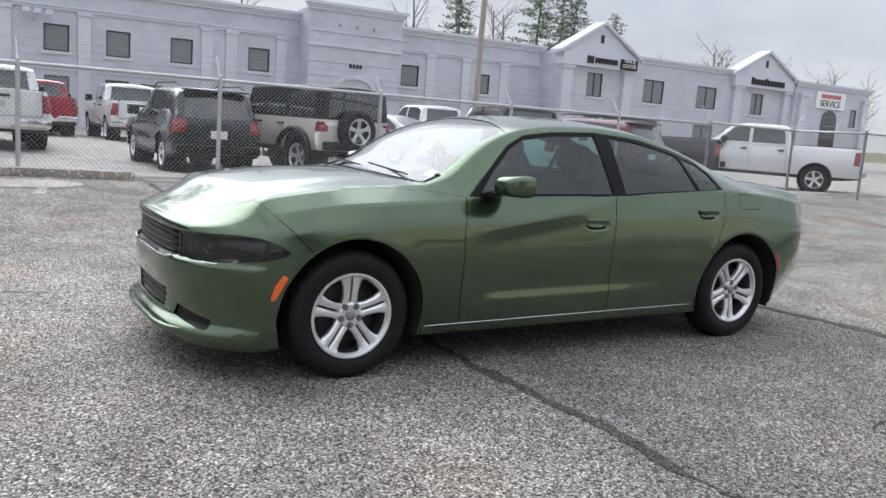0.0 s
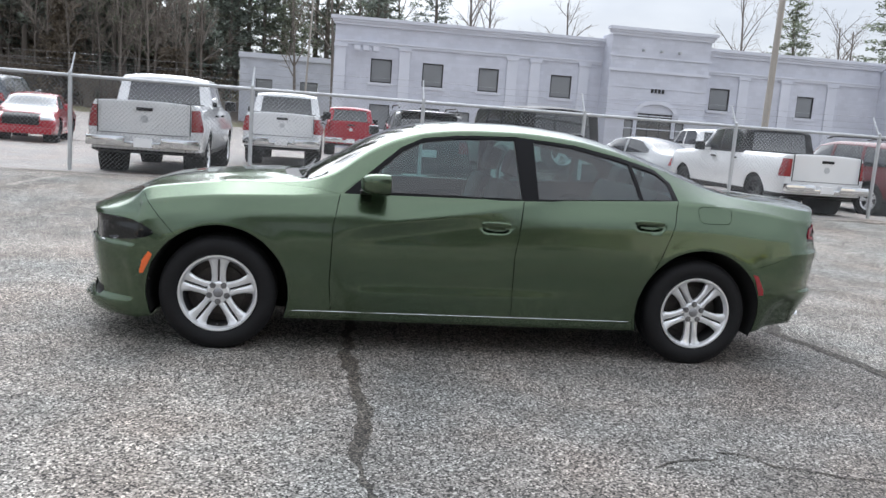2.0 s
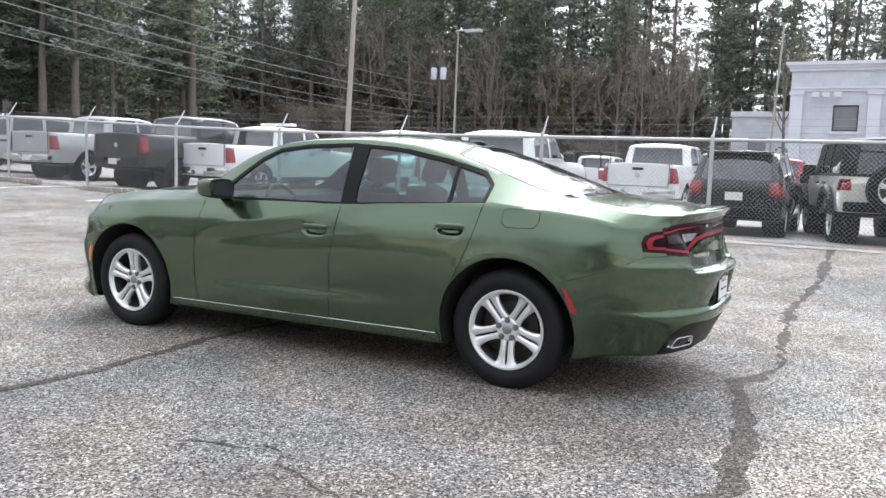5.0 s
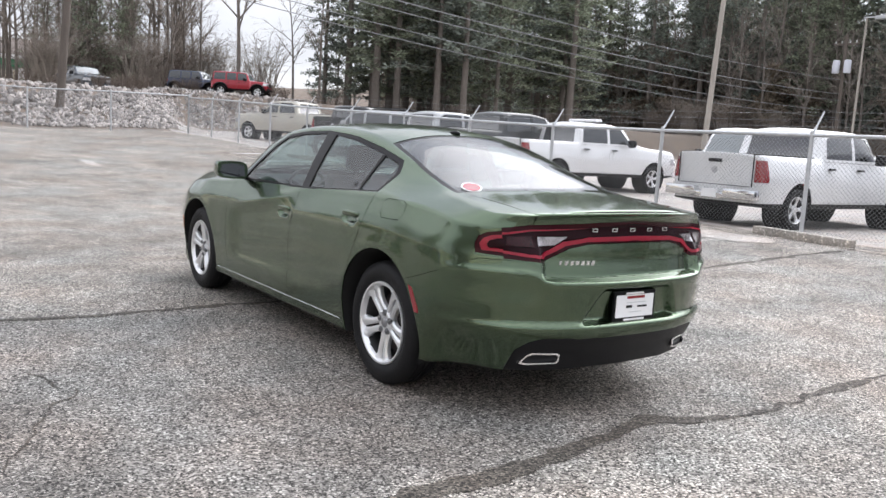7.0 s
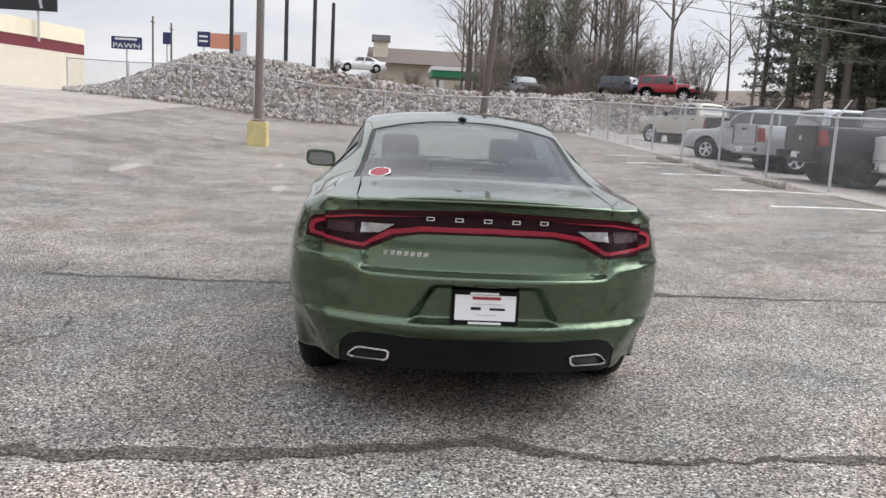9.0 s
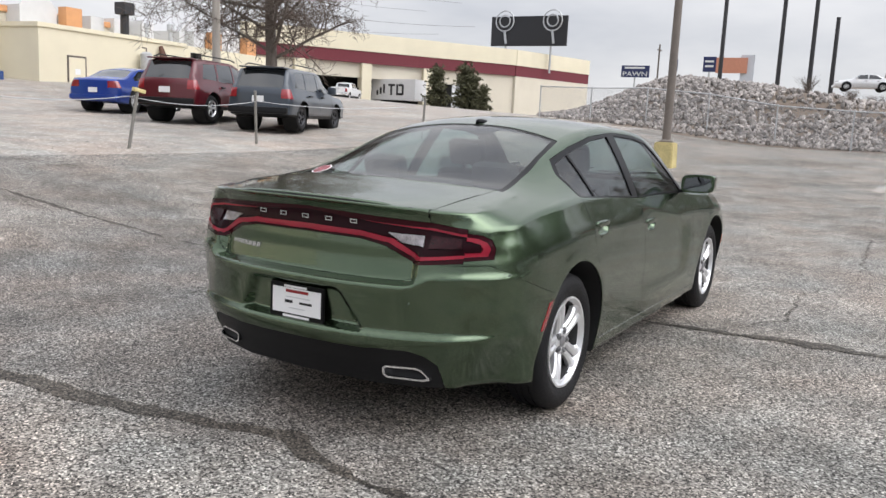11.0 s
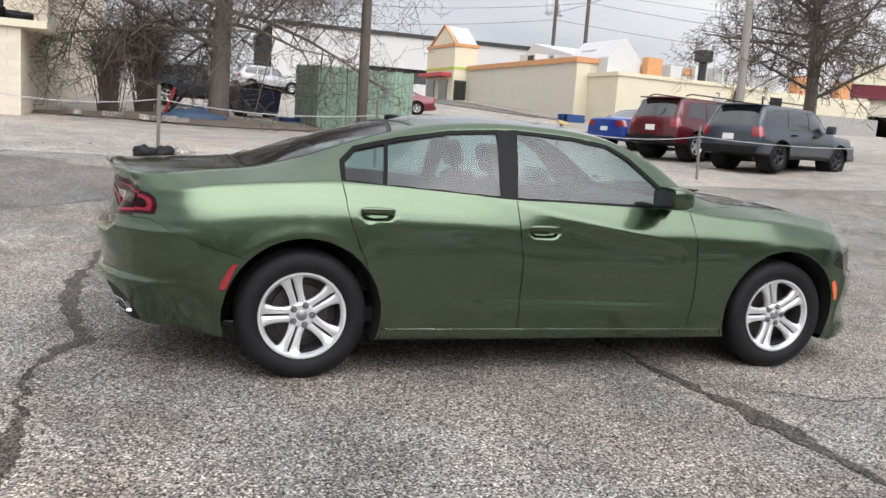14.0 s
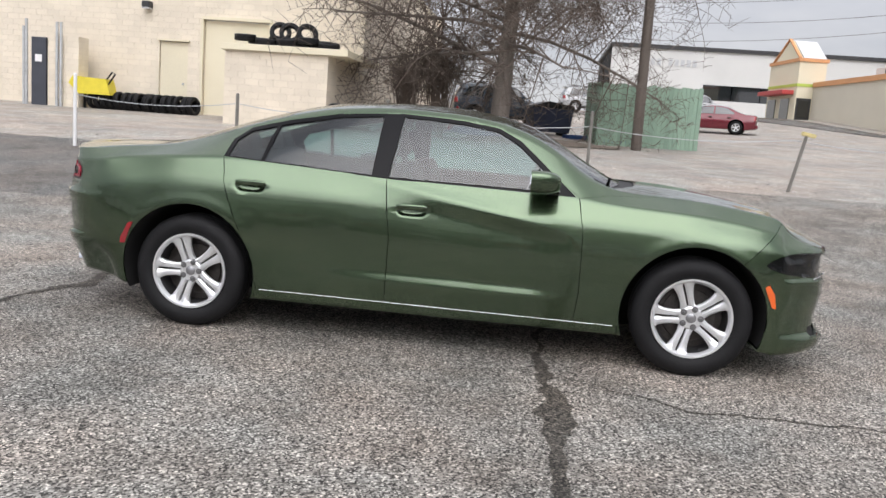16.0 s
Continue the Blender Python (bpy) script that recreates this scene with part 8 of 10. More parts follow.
def restaurant():
    d = thing("restaurant", "cream and taupe restaurant with orange roof trim", "restaurant")
    A, B = Vector((-18.7, -55.6, 0)), Vector((-20.5, -40.8, 0))
    ang = math.degrees(math.atan2((A - B).y, (A - B).x))
    d.matrix_basis = pose(B.x, B.y, 0, 0, 0, ang)
    ln = (A - B).length
    # local x runs from the near corner B to A, local y>0 is the side that is seen
    side_ = 1
    part("wall", boxed(0, ln, -9, 0.0, 1.4, 6.0), TAUPE, d, "taupe stucco wall")
    bm = boxed(-0.1, ln - 0.12, -9.1, 0.12, 6.0, 6.32)
    part("roof_trim", bm, ORANGE, d, "orange coping")
    # the front tower steps out beyond the wall, its door facing along it
    part("front_tower", boxed(ln, ln + 5.2, -0.75, 1.15, 2.0, 7.72), CREAM, d, "cream front tower")
    part("tower_trim", boxed(ln - 0.1, ln + 5.3, -0.85, 1.25, 7.72, 7.95), ORANGE, d, "orange tower coping")
    part("lime_band", boxed(ln - 0.03, ln + 5.23, -0.78, 1.18, 6.0, 6.2), LIME, d, "lime band")
    bm = bmesh.new()
    prism(bm, [(ln + 0.2, 7.95), (ln + 4.2, 7.95), (ln + 2.0, 9.3)], "y", 0.9, 1.2)
    part("gable", bm, CREAM, d, "cream front gable")
    bm = bmesh.new()
    for p, q in (((ln - 0.1, 7.9), (ln + 2.0, 9.35)), ((ln + 2.0, 9.35), (ln + 4.5, 7.9))):
        prism(bm, [p, q, (q[0], q[1] + 0.1), (p[0], p[1] + 0.1)], "y", 1.1, 1.3)
    part("gable_trim", bm, ORANGE, d, "orange gable edge")
    bm = bmesh.new()
    prism(bm, [(ln + 0.0, 7.96), (ln + 4.4, 7.96), (ln + 2.0, 9.34)], "y", -0.7, 0.89)
    part("gable_roof", bm, OFF_WHITE_PANEL, d, "white roof behind the gable")
    part("door", boxed(ln - 0.06, ln, 0.08, 1.08, 2.4, 5.2), DARK_FRAME, d, "dark glazed side door")
    for z0, z1 in ((2.75, 3.8), (3.9, 5.05)):
        part("door_glass", boxed(ln - 0.08, ln - 0.06, 0.2, 0.96, z0, z1), DARK_GLASS, d, "door glass")
    part("awning", boxed(ln + 0.4, ln + 5.0, 1.15, 2.0, 5.45, 5.75, 0.05), SIGN_RED, d, "red awning")
    for x in (ln + 1.0, ln + 3.4):
        part("window", boxed(x, x + 1.5, 1.15, 1.21, 3.2, 5.2), DARK_GLASS, d, "dark front window")
    part("end_wall", boxed(-0.03, -0.002, -0.95, 0.0, 1.4, 5.98), CREAM, d, "cream end wall")
    bm = bmesh.new()
    prism(bm, [(2.5, 6.3), (ln - 0.6, 6.3), (ln - 3.4, 8.2), (6.0, 7.1)], "y", -8.5, -3.6)
    part("white_roof", bm, OFF_WHITE_PANEL, d, "white pitched roof")
    for x0, x1, z1, mt in ((8.4, 10.6, 7.15, OFF_WHITE_PANEL), (5.9, 6.7, 6.95, STEEL), (1.1, 2.6, 7.0, STEEL), (3.4, 4.2, 6.8, OFF_WHITE_PANEL)):
        unit = part("roof_unit", boxed(x0, x1, -3.2, -2.0, 6.3, z1, 0.03), mt, d, "rooftop air unit")
        part("grille", boxed(x0 + 0.2, x0 + 0.45 * (x1 - x0), -2.0, -1.97, 6.5, z1 - 0.12), DARK_FRAME, unit, "dark louvred grille")
    # cream kitchen range beyond the corner
    part("kitchen_wall", boxed(-2.0, 5.0, -23, -9.0, 1.2, 5.4), CREAM, d, "cream kitchen wall")
    bm = boxed(-3.0, -0.02, -12.0, -0.9, 1.2, 5.2)
    part("kitchen_block", bm, CREAM, d, "cream service block")
    part("kitchen_cap", boxed(-3.1, 0.1, -12.1, -0.8, 5.2, 5.42), CREAM, d, "cream coping")
    part("kitchen_door", boxed(-3.04, -2.996, -3.9, -2.8, 1.6, 3.8), CREAM, d, "cream steel door")
    # the thin shadow round the door, painted as a grey border
    part("door_outline", boxed(-3.03, -2.998, -4.0, -2.7, 1.6, 3.9), GREY_WOOD, d, "grey door frame")
    part("notice", boxed(-3.05, -3.041, -3.55, -3.2, 2.9, 3.2), WHITE_PAPER, d, "white notice on the door")
    part("yard_wall", boxed(-3.6, -3.0, -22, -12.0, 1.2, 4.1), paint("grey_yard_wall", (0.36, 0.35, 0.33), 0.85), d, "grey yard wall")
    bm = bmesh.new()
    tube(bm, [(-3.2, -9.6, 5.0), (-3.4, -9.6, 4.4), (-3.4, -9.9, 4.0), (-3.3, -10.8, 3.9)], [0.12, 0.22, 0.2, 0.1], 8)
    part("roof_vent_pipe", bm, paint("rusty_vent", (0.12, 0.06, 0.04), 0.8), d, "rusty bent vent")
    rnd = random.Random(4)
    for k in range(11):
        x, y = rnd.uniform(-1.5, 4.0), -5 - k * 1.4
        w, h = rnd.uniform(0.4, 1.0), rnd.uniform(0.5, 1.3)
        part("roof_unit", boxed(x - w, x + w, y - 0.5, y + 0.5, 5.42 if y > -12 else 5.4, 5.42 + h, 0.03), rnd.choice([STEEL, OFF_WHITE_PANEL, OFF_WHITE_PANEL]), d, "rooftop ventilation unit")
    bm = bmesh.new()
    tube(bm, [(-2.4, -7.5, 5.4), (-2.4, -7.5, 7.3)], 0.25, 10)
    box(bm, -2.8, -2.0, -7.9, -7.1, 6.6, 7.3, 0.05)
    part("exhaust_hood", bm, DARK_FRAME, d, "dark exhaust stack")
    for y in (-2.7, -15.0, -19.0):
        bm = bmesh.new()
        prism(bm, [(y - 1.2, 5.42), (y - 1.2, 6.4), (y, 7.6), (y + 1.2, 6.4), (y + 1.2, 5.42)], "x", -1.0, 3.5)
        part("roof_gable", bm, OFF_WHITE_PANEL, d, "white roof gable")
        part("orange_cap", boxed(-1.6, -1.0, y - 2.4, y - 1.3, 5.4, 6.6), ORANGE, d, "orange roof pier")
    # pavement and tanks in front
    M = d.matrix_basis
    for y, h, wide in ((-8.0, 1.9, 0.34), (-8.9, 1.5, 0.3)):
        w = M @ Vector((-3.55, y, 0))
        tank = thing("storage_tank", "upright grey metal tank by the kitchen wall", "tank", "kitchen tanks", m=pose(w.x, w.y, ground_z(w.x, w.y)))
        b2 = bmesh.new()
        lathe(b2, [(0.001, 0), (wide * 0.9, 0), (wide, 0.08), (wide, h - 0.15), (wide * 0.6, h - 0.03), (0.001, h)], 16, "z")
        part("shell", b2, STEEL, tank, "", True, 40)
        b2 = bmesh.new()
        tube(b2, [(0, 0, h - 0.02), (0, 0, h + 0.2), (0.25, 0, h + 0.2)], 0.04, 6)
        part("outlet_pipe", b2, GREY_WOOD, tank)

    def apron(name, label, x0, x1, y0, y1, lift, material, slope=0.0):
        b2 = bmesh.new()
        rows = []
        for t in np.linspace(0, 1, 15):
            x = x0 + (x1 - x0) * t
            row = []
            for y, up in ((y0, lift), (y1 - slope * (1 - t), lift), (y1 - slope * (1 - t), -0.1)):
                w = M @ Vector((x, y, 0))
                row.append(b2.verts.new((w.x, w.y, ground_z(w.x, w.y) + up)))
            rows.append(row)
        for p, q in zip(rows, rows[1:]):
            b2.faces.new((p[0], p[1], q[1], q[0]))
            b2.faces.new((p[1], p[2], q[2], q[1]))
        tagged(part(name, b2, material, None), label, "pavement", kind="structure")
    apron("pavement", "raised concrete pavement beside the restaurant", -0.8, ln + 6, -0.1, 1.5, 0.14, CONCRETE)
    apron("driveway", "dark asphalt driveway beside the restaurant", 1.0, ln + 8, 1.5, 7.0, 0.05, LOT_DARK, 5.2)
    for y in (-12.6, -14.2):
        part("kitchen_window", boxed(-2.06, -1.998, y - 0.5, y + 0.5, 4.3, 5.0), DARK_GLASS, d, "small dark kitchen window")
    for k, (x, y, r, h) in enumerate(((-1.2, -10.5, 0.25, 1.2), (0.4, -11.6, 0.3, 0.9), (-0.6, -13.4, 0.22, 1.5), (1.0, -14.2, 0.35, 1.0), (-0.9, -16.2, 0.25, 1.3))):
        b2 = bmesh.new()
        lathe(b2, [(r * 0.7, 0), (r * 0.7, h * 0.6), (r * 1.1, h * 0.65), (r * 1.1, h * 0.9), (r * 0.5, h), (0.001, h)], 12, "z", (x, y, 5.4))
        part("roof_fan", b2, STEEL, d, "mushroom roof fan", True, 40)


restaurant()


def office():
    d = thing("white_office", "long white office with dark window band", "building")
    bm = bmesh.new()
    wall_cells(bm, -40, -6, 2.5, 10.1, -75.3, -75, [(-38, -14.6, 5.7, 7.1)])
    part("wall", bm, WHITE_WALL, d, "white wall panels")
    part("roof_edge", boxed(-40.2, -5.8, -95, -74.8, 10.1, 10.45), DARK_FRAME, d, "dark roof edge")
    # interior darkness is painted: a solid block in near black
    part("back", boxed(-40, -6, -95, -76.5, 2.5, 10.0), SHELL, d, "dark interior block")
    for k in range(9):
        part("window", boxed(-38 + k * 2.6, -38 + k * 2.6 + 2.5, -75.22, -75.15, 5.7, 7.1), PARKED_GLASS, d, "dark office pane")
    for k in range(8):
        x = -13.8 + k * 0.55 + (0.5 if k > 4 else 0)
        part("sign_bar", boxed(x, x + 0.35, -74.99, -74.92, 8.6, 9.2), STEEL, d, "grey sign letter as a bar")


office()


def warehouse():
    d = thing("warehouse", "long cream warehouse with maroon band and open bays", "building", m=pose(-90, -43.5, 0, 0, 0, -27.4))
    far = 35
    # the bays' deep shade is put into the colour of this wall
    part("back_wall", boxed(0.5, far, -14, -13.6, 1.0, 9.0), SHELL, d, "dark bay interior")
    part("bay_floor", boxed(0.5, far, -13.6, -0.1, 1.0, 2.2), CONCRETE, d, "concrete bay floor")
    part("bay_ceiling", boxed(0.5, far, -13.6, -0.55, 7.2, 7.4), CREAM, d, "cream bay soffit")
    for x in (12.6, 20.6, 28.6, 34.2):
        part("column", boxed(x - 0.6, x + 0.6, -1.1, -0.02, 1.0, 7.2), CREAM, d, "cream column")
    part("lintel", boxed(7.0, far, -0.9, -0.5, 5.6, 7.2), TAUPE, d, "taupe lintel behind the columns")
    part("corner_wall", boxed(0.0, 7.0, -0.6, -0.3, 1.0, 7.2), TAUPE, d, "taupe corner wall")
    part("fascia", boxed(-0.02, far, -0.5, 0.02, 7.202, 8.5), MAROON, d, "maroon fascia band")
    part("parapet", boxed(-0.1, far, -0.6, 0.12, 8.502, 10.4), CREAM, d, "cream parapet")
    m = d.matrix_basis.inverted() @ pose(-90.0, -43.45, 0, 0, 0, 167.5)
    for nm, mt, y0, z0, z1, tx in (("end_wall", TAUPE, 0.0, 1.0, 7.2, "taupe end wall"), ("end_band", MAROON, -0.03, 7.202, 8.5, "maroon band"), ("end_parapet", CREAM, -0.12, 8.502, 10.4, "cream parapet")):
        o = part(nm, boxed(0.1, 16.4, y0, 0.5, z0, z1), mt, d, tx)
        o.matrix_basis = m
    part("roof", boxed(0.4, far, -25, -0.6, 9.0, 9.3), GREY_TRIM, d, "flat roof")
    for k in range(2):
        part("hvac", boxed(16 + k * 9, 19 + k * 9, -12, -9, 9.3, 11.2, 0.1), OFF_WHITE_PANEL, d, "rooftop unit")
    # box lorry
    t = thing("box_lorry", "white box lorry with a black mark on its side", "lorry")
    zb = ground_z(-74, -51)
    part("box", boxed(-76.4, -74.0, -53.9, -48.0, zb + 0.75, zb + 3.1, 0.04), OFF_WHITE_PANEL, t, "white box body")
    part("cab", boxed(-76.2, -74.2, -56.0, -54.0, zb + 0.5, zb + 2.1, 0.2), WHITE_PAPER, t, "white cab", True, 40)
    part("cab_window", boxed(-74.3, -74.17, -55.7, -54.6, zb + 1.3, zb + 1.95), PARKED_GLASS, t, "dark cab window")
    bm = bmesh.new()
    box(bm, -74.0, -73.97, -51.6, -50.7, zb + 2.3, zb + 2.55)
    box(bm, -74.0, -73.97, -51.3, -51.05, zb + 1.3, zb + 2.3)
    box(bm, -74.0, -73.97, -50.5, -50.25, zb + 1.3, zb + 2.55)
    box(bm, -74.0, -73.97, -50.2, -49.6, zb + 2.3, zb + 2.55)
    box(bm, -74.0, -73.97, -50.2, -49.6, zb + 1.3, zb + 1.55)
    box(bm, -74.0, -73.97, -49.75, -49.5, zb + 1.4, zb + 2.45)
    for k in range(3):
        box(bm, -74.0, -73.97, -53.2 + k * 0.45, -52.95 + k * 0.45, zb + 1.3 + k * 0.1, zb + 1.8 + 0.35 * k)
    part("side_mark", bm, SIGN_BLACK, t, "black shapes on the box side")
    for y in (-55.2, -49.6):
        bm = bmesh.new()
        lathe(bm, [(0.05, -0.1), (0.42, -0.1), (0.45, 0), (0.45, 0.2), (0.05, 0.2)], 20, "y")
        o = part("wheel", bm, RUBBER, t, "black wheel", True, 40)
        o.matrix_basis = pose(-74.3, y, zb + 0.45, 0, 0, 90)
    # billboard on the roof
    b = thing("billboard", "black roof billboard with round silver shapes", "billboard")
    for y in (-48, -41.5):
        bm = bmesh.new()
        tube(bm, [(-96, y, 8.0), (-96, y, 12)], 0.15, 8)
        part("leg", bm, STEEL, b, "steel leg")
    part("board", boxed(-95.8, -95.5, -50.0, -39.2, 11.4, 15.2, 0.05), SIGN_BLACK, b, "black board")
    for y in (-48, -41.2):
        for r in (1.3, 0.75):
            bm = bmesh.new()
            lathe(bm, [(r + 0.09 * math.cos(a), 0.09 * math.sin(a)) for a in np.linspace(0, 5.3, 6)], 24, "z", close=True)
            o = part("ring", bm, STEEL, b, "grey ring")
            o.matrix_basis = Matrix.Translation((-95.4, y, 14.6)) @ Matrix.Rotation(radians(90), 4, "Y")
        bm = bmesh.new()
        tube(bm, [(-95.4, y, 13.4), (-95.4, y + 0.3, 11.7)], 0.16, 6)
        part("ring_stem", bm, STEEL, b, "grey stem")


warehouse()

# ---- west: rubble bank, poles, signs ----
STONE = paint("pale_quarry_stone", (0.34, 0.312, 0.29), 0.9, 0, 0.3, 1.5, 14, 0.5, per_object=0.35)


def rubble():
    rnd = random.Random(11)
    meshes = []
    for k in range(7):
        bm = bmesh.new()
        bmesh.ops.create_icosphere(bm, subdivisions=1, radius=1)
        for v in bm.verts:
            v.co *= 0.75 + 0.5 * rnd.random()
            v.co.z *= 0.7
        meshes.append(bm)
    bank_ob = thing("rubble_bank", "bank of pale broken quarry stone", "rubble", kind="structure")
    shared = []
    for bm in meshes:
        c = bm.copy()
        o = part("stone", c, STONE, bank_ob)
        shared.append(o)
    verts, faces = [], []
    count = 0
    total = 0
    while total < 14500:
        x, y = rnd.uniform(-58, -33.5), rnd.uniform(-20, 24)
        h = bank(x, y)
        if h < 0.06 or h > 3.22 and rnd.random() > 0.15:
            continue
        if y > -5 and h > 1.5 and rnd.random() > 0.3:
            continue
        if x < -45 and y < 8 and rnd.random() > 0.3:
            continue
        r = rnd.uniform(0.06, 0.14) * (1.45 if rnd.random() < 0.15 else 1)
        m = Matrix.Translation((x, y, ground_z(x, y) + 0.05)) @ Euler((rnd.uniform(0, 6), rnd.uniform(0, 6), rnd.uniform(0, 6))).to_matrix().to_4x4() @ Matrix.Diagonal((r * rnd.uniform(0.8, 1.5), r, r, 1))
        k = total % 7
        total += 1
        if h < 1.0 and -14 < y < 6 and count < 280:
            count += 1
            if count <= 7:
                shared[count - 1].matrix_basis = m
            else:
                again(shared[k], m)
        else:
            n = len(verts)
            verts += [tuple(m @ v.co) for v in meshes[k].verts]
            faces += [tuple(n + v.index for v in f.verts) for f in meshes[k].faces]
    me = bpy.data.meshes.new("loose_stone")
    me.from_pydata(verts, [], faces)
    me.materials.append(ISLAND_STONE)
    o = new("loose_stone", me)
    o.parent = bank_ob
    tagged(o, "heaped broken stones", kind="stuff")


def island_paint(name, color, spread, rough=0.9, through=0.0):
    m = paint(name, color, rough, 0, 0.25, 2.0, 14, 0.4)
    nt = m.node_tree
    geo = nt.nodes.new("ShaderNodeNewGeometry")
    mr = put(nt, "ShaderNodeMapRange", **{"To Min": 1 - spread, "To Max": 1 + spread})
    nt.links.new(geo.outputs["Random Per Island"], mr.inputs["Value"])
    b = nt.nodes["Principled BSDF"]
    old = b.inputs["Base Color"].links[0].from_socket
    mx = nt.nodes.new("ShaderNodeMixRGB")
    mx.blend_type, mx.inputs[0].default_value = "MULTIPLY", 1.0
    nt.links.new(old, mx.inputs[1])
    nt.links.new(mr.outputs["Result"], mx.inputs[2])
    nt.links.new(mx.outputs["Color"], b.inputs["Base Color"])
    if through:
        # thin leaves let part of the light pass
        tl, ms = nt.nodes.new("ShaderNodeBsdfTranslucent"), put(nt, "ShaderNodeMixShader", Fac=through)
        nt.links.new(mx.outputs["Color"], tl.inputs["Color"])
        nt.links.new(b.outputs["BSDF"], ms.inputs[1])
        nt.links.new(tl.outputs["BSDF"], ms.inputs[2])
        nt.links.new(ms.outputs["Shader"], nt.nodes["Material Output"].inputs["Surface"])
    return m


ISLAND_STONE = island_paint("heaped_quarry_stone", (0.34, 0.312, 0.29), 0.55)
rubble()


def pole(name, label, foot, top, r0, r1, material, group="poles"):
    th = thing(name, label, "pole", group)
    bm = bmesh.new()
    f, t = Vector(foot), Vector(top)
    tube(bm, [f + (t - f) * k / 6 for k in range(7)], [r0 + (r1 - r0) * k / 6 for k in range(7)], 12)
    part("shaft", bm, material, th, "", True, 60)
    return th


CABLE = paint("weathered_cable", (0.26, 0.26, 0.27), 0.6, 0.2, 0.15)


def wire(points, sag, r, label="thin grey sagging overhead cable"):
    bm = bmesh.new()
    pts = []
    for a, b in zip(points, points[1:]):
        a, b = Vector(a), Vector(b)
        for k in range(16):
            t = k / 16
            p = a.lerp(b, t)
            p.z -= sag * 4 * t * (1 - t)
            pts.append(p)
    pts.append(Vector(points[-1]))
    tube(bm, pts, r, 4, False)
    tagged(part("overhead_cable", bm, CABLE), label, "cable", "overhead cables")


def transformer(th, x, y, z):
    for dx in (-0.55, 0.55):
        bm = bmesh.new()
        lathe(bm, [(0.001, -0.6), (0.30, -0.6), (0.32, -0.55), (0.32, 0.5), (0.26, 0.6), (0.001, 0.62)], 14, "z", (x + dx, y - 0.3, z))
        part("transformer", bm, GREY_TRIM, th, "grey pole transformer", True, 40)
    part("crossarm", boxed(x - 1.1, x + 1.1, y - 0.08, y + 0.08, z + 2.0, z + 2.16), GREY_WOOD, th, "timber crossarm")
    for dx in (-1.0, -0.4, 0.4, 1.0):
        bm = bmesh.new()
        lathe(bm, [(0.05, 0), (0.07, 0.08), (0.04, 0.12), (0.06, 0.2), (0.001, 0.24)], 8, "z", (x + dx, y, z + 2.16))
        part("insulator", bm, OFF_WHITE_PANEL, th, "insulator")


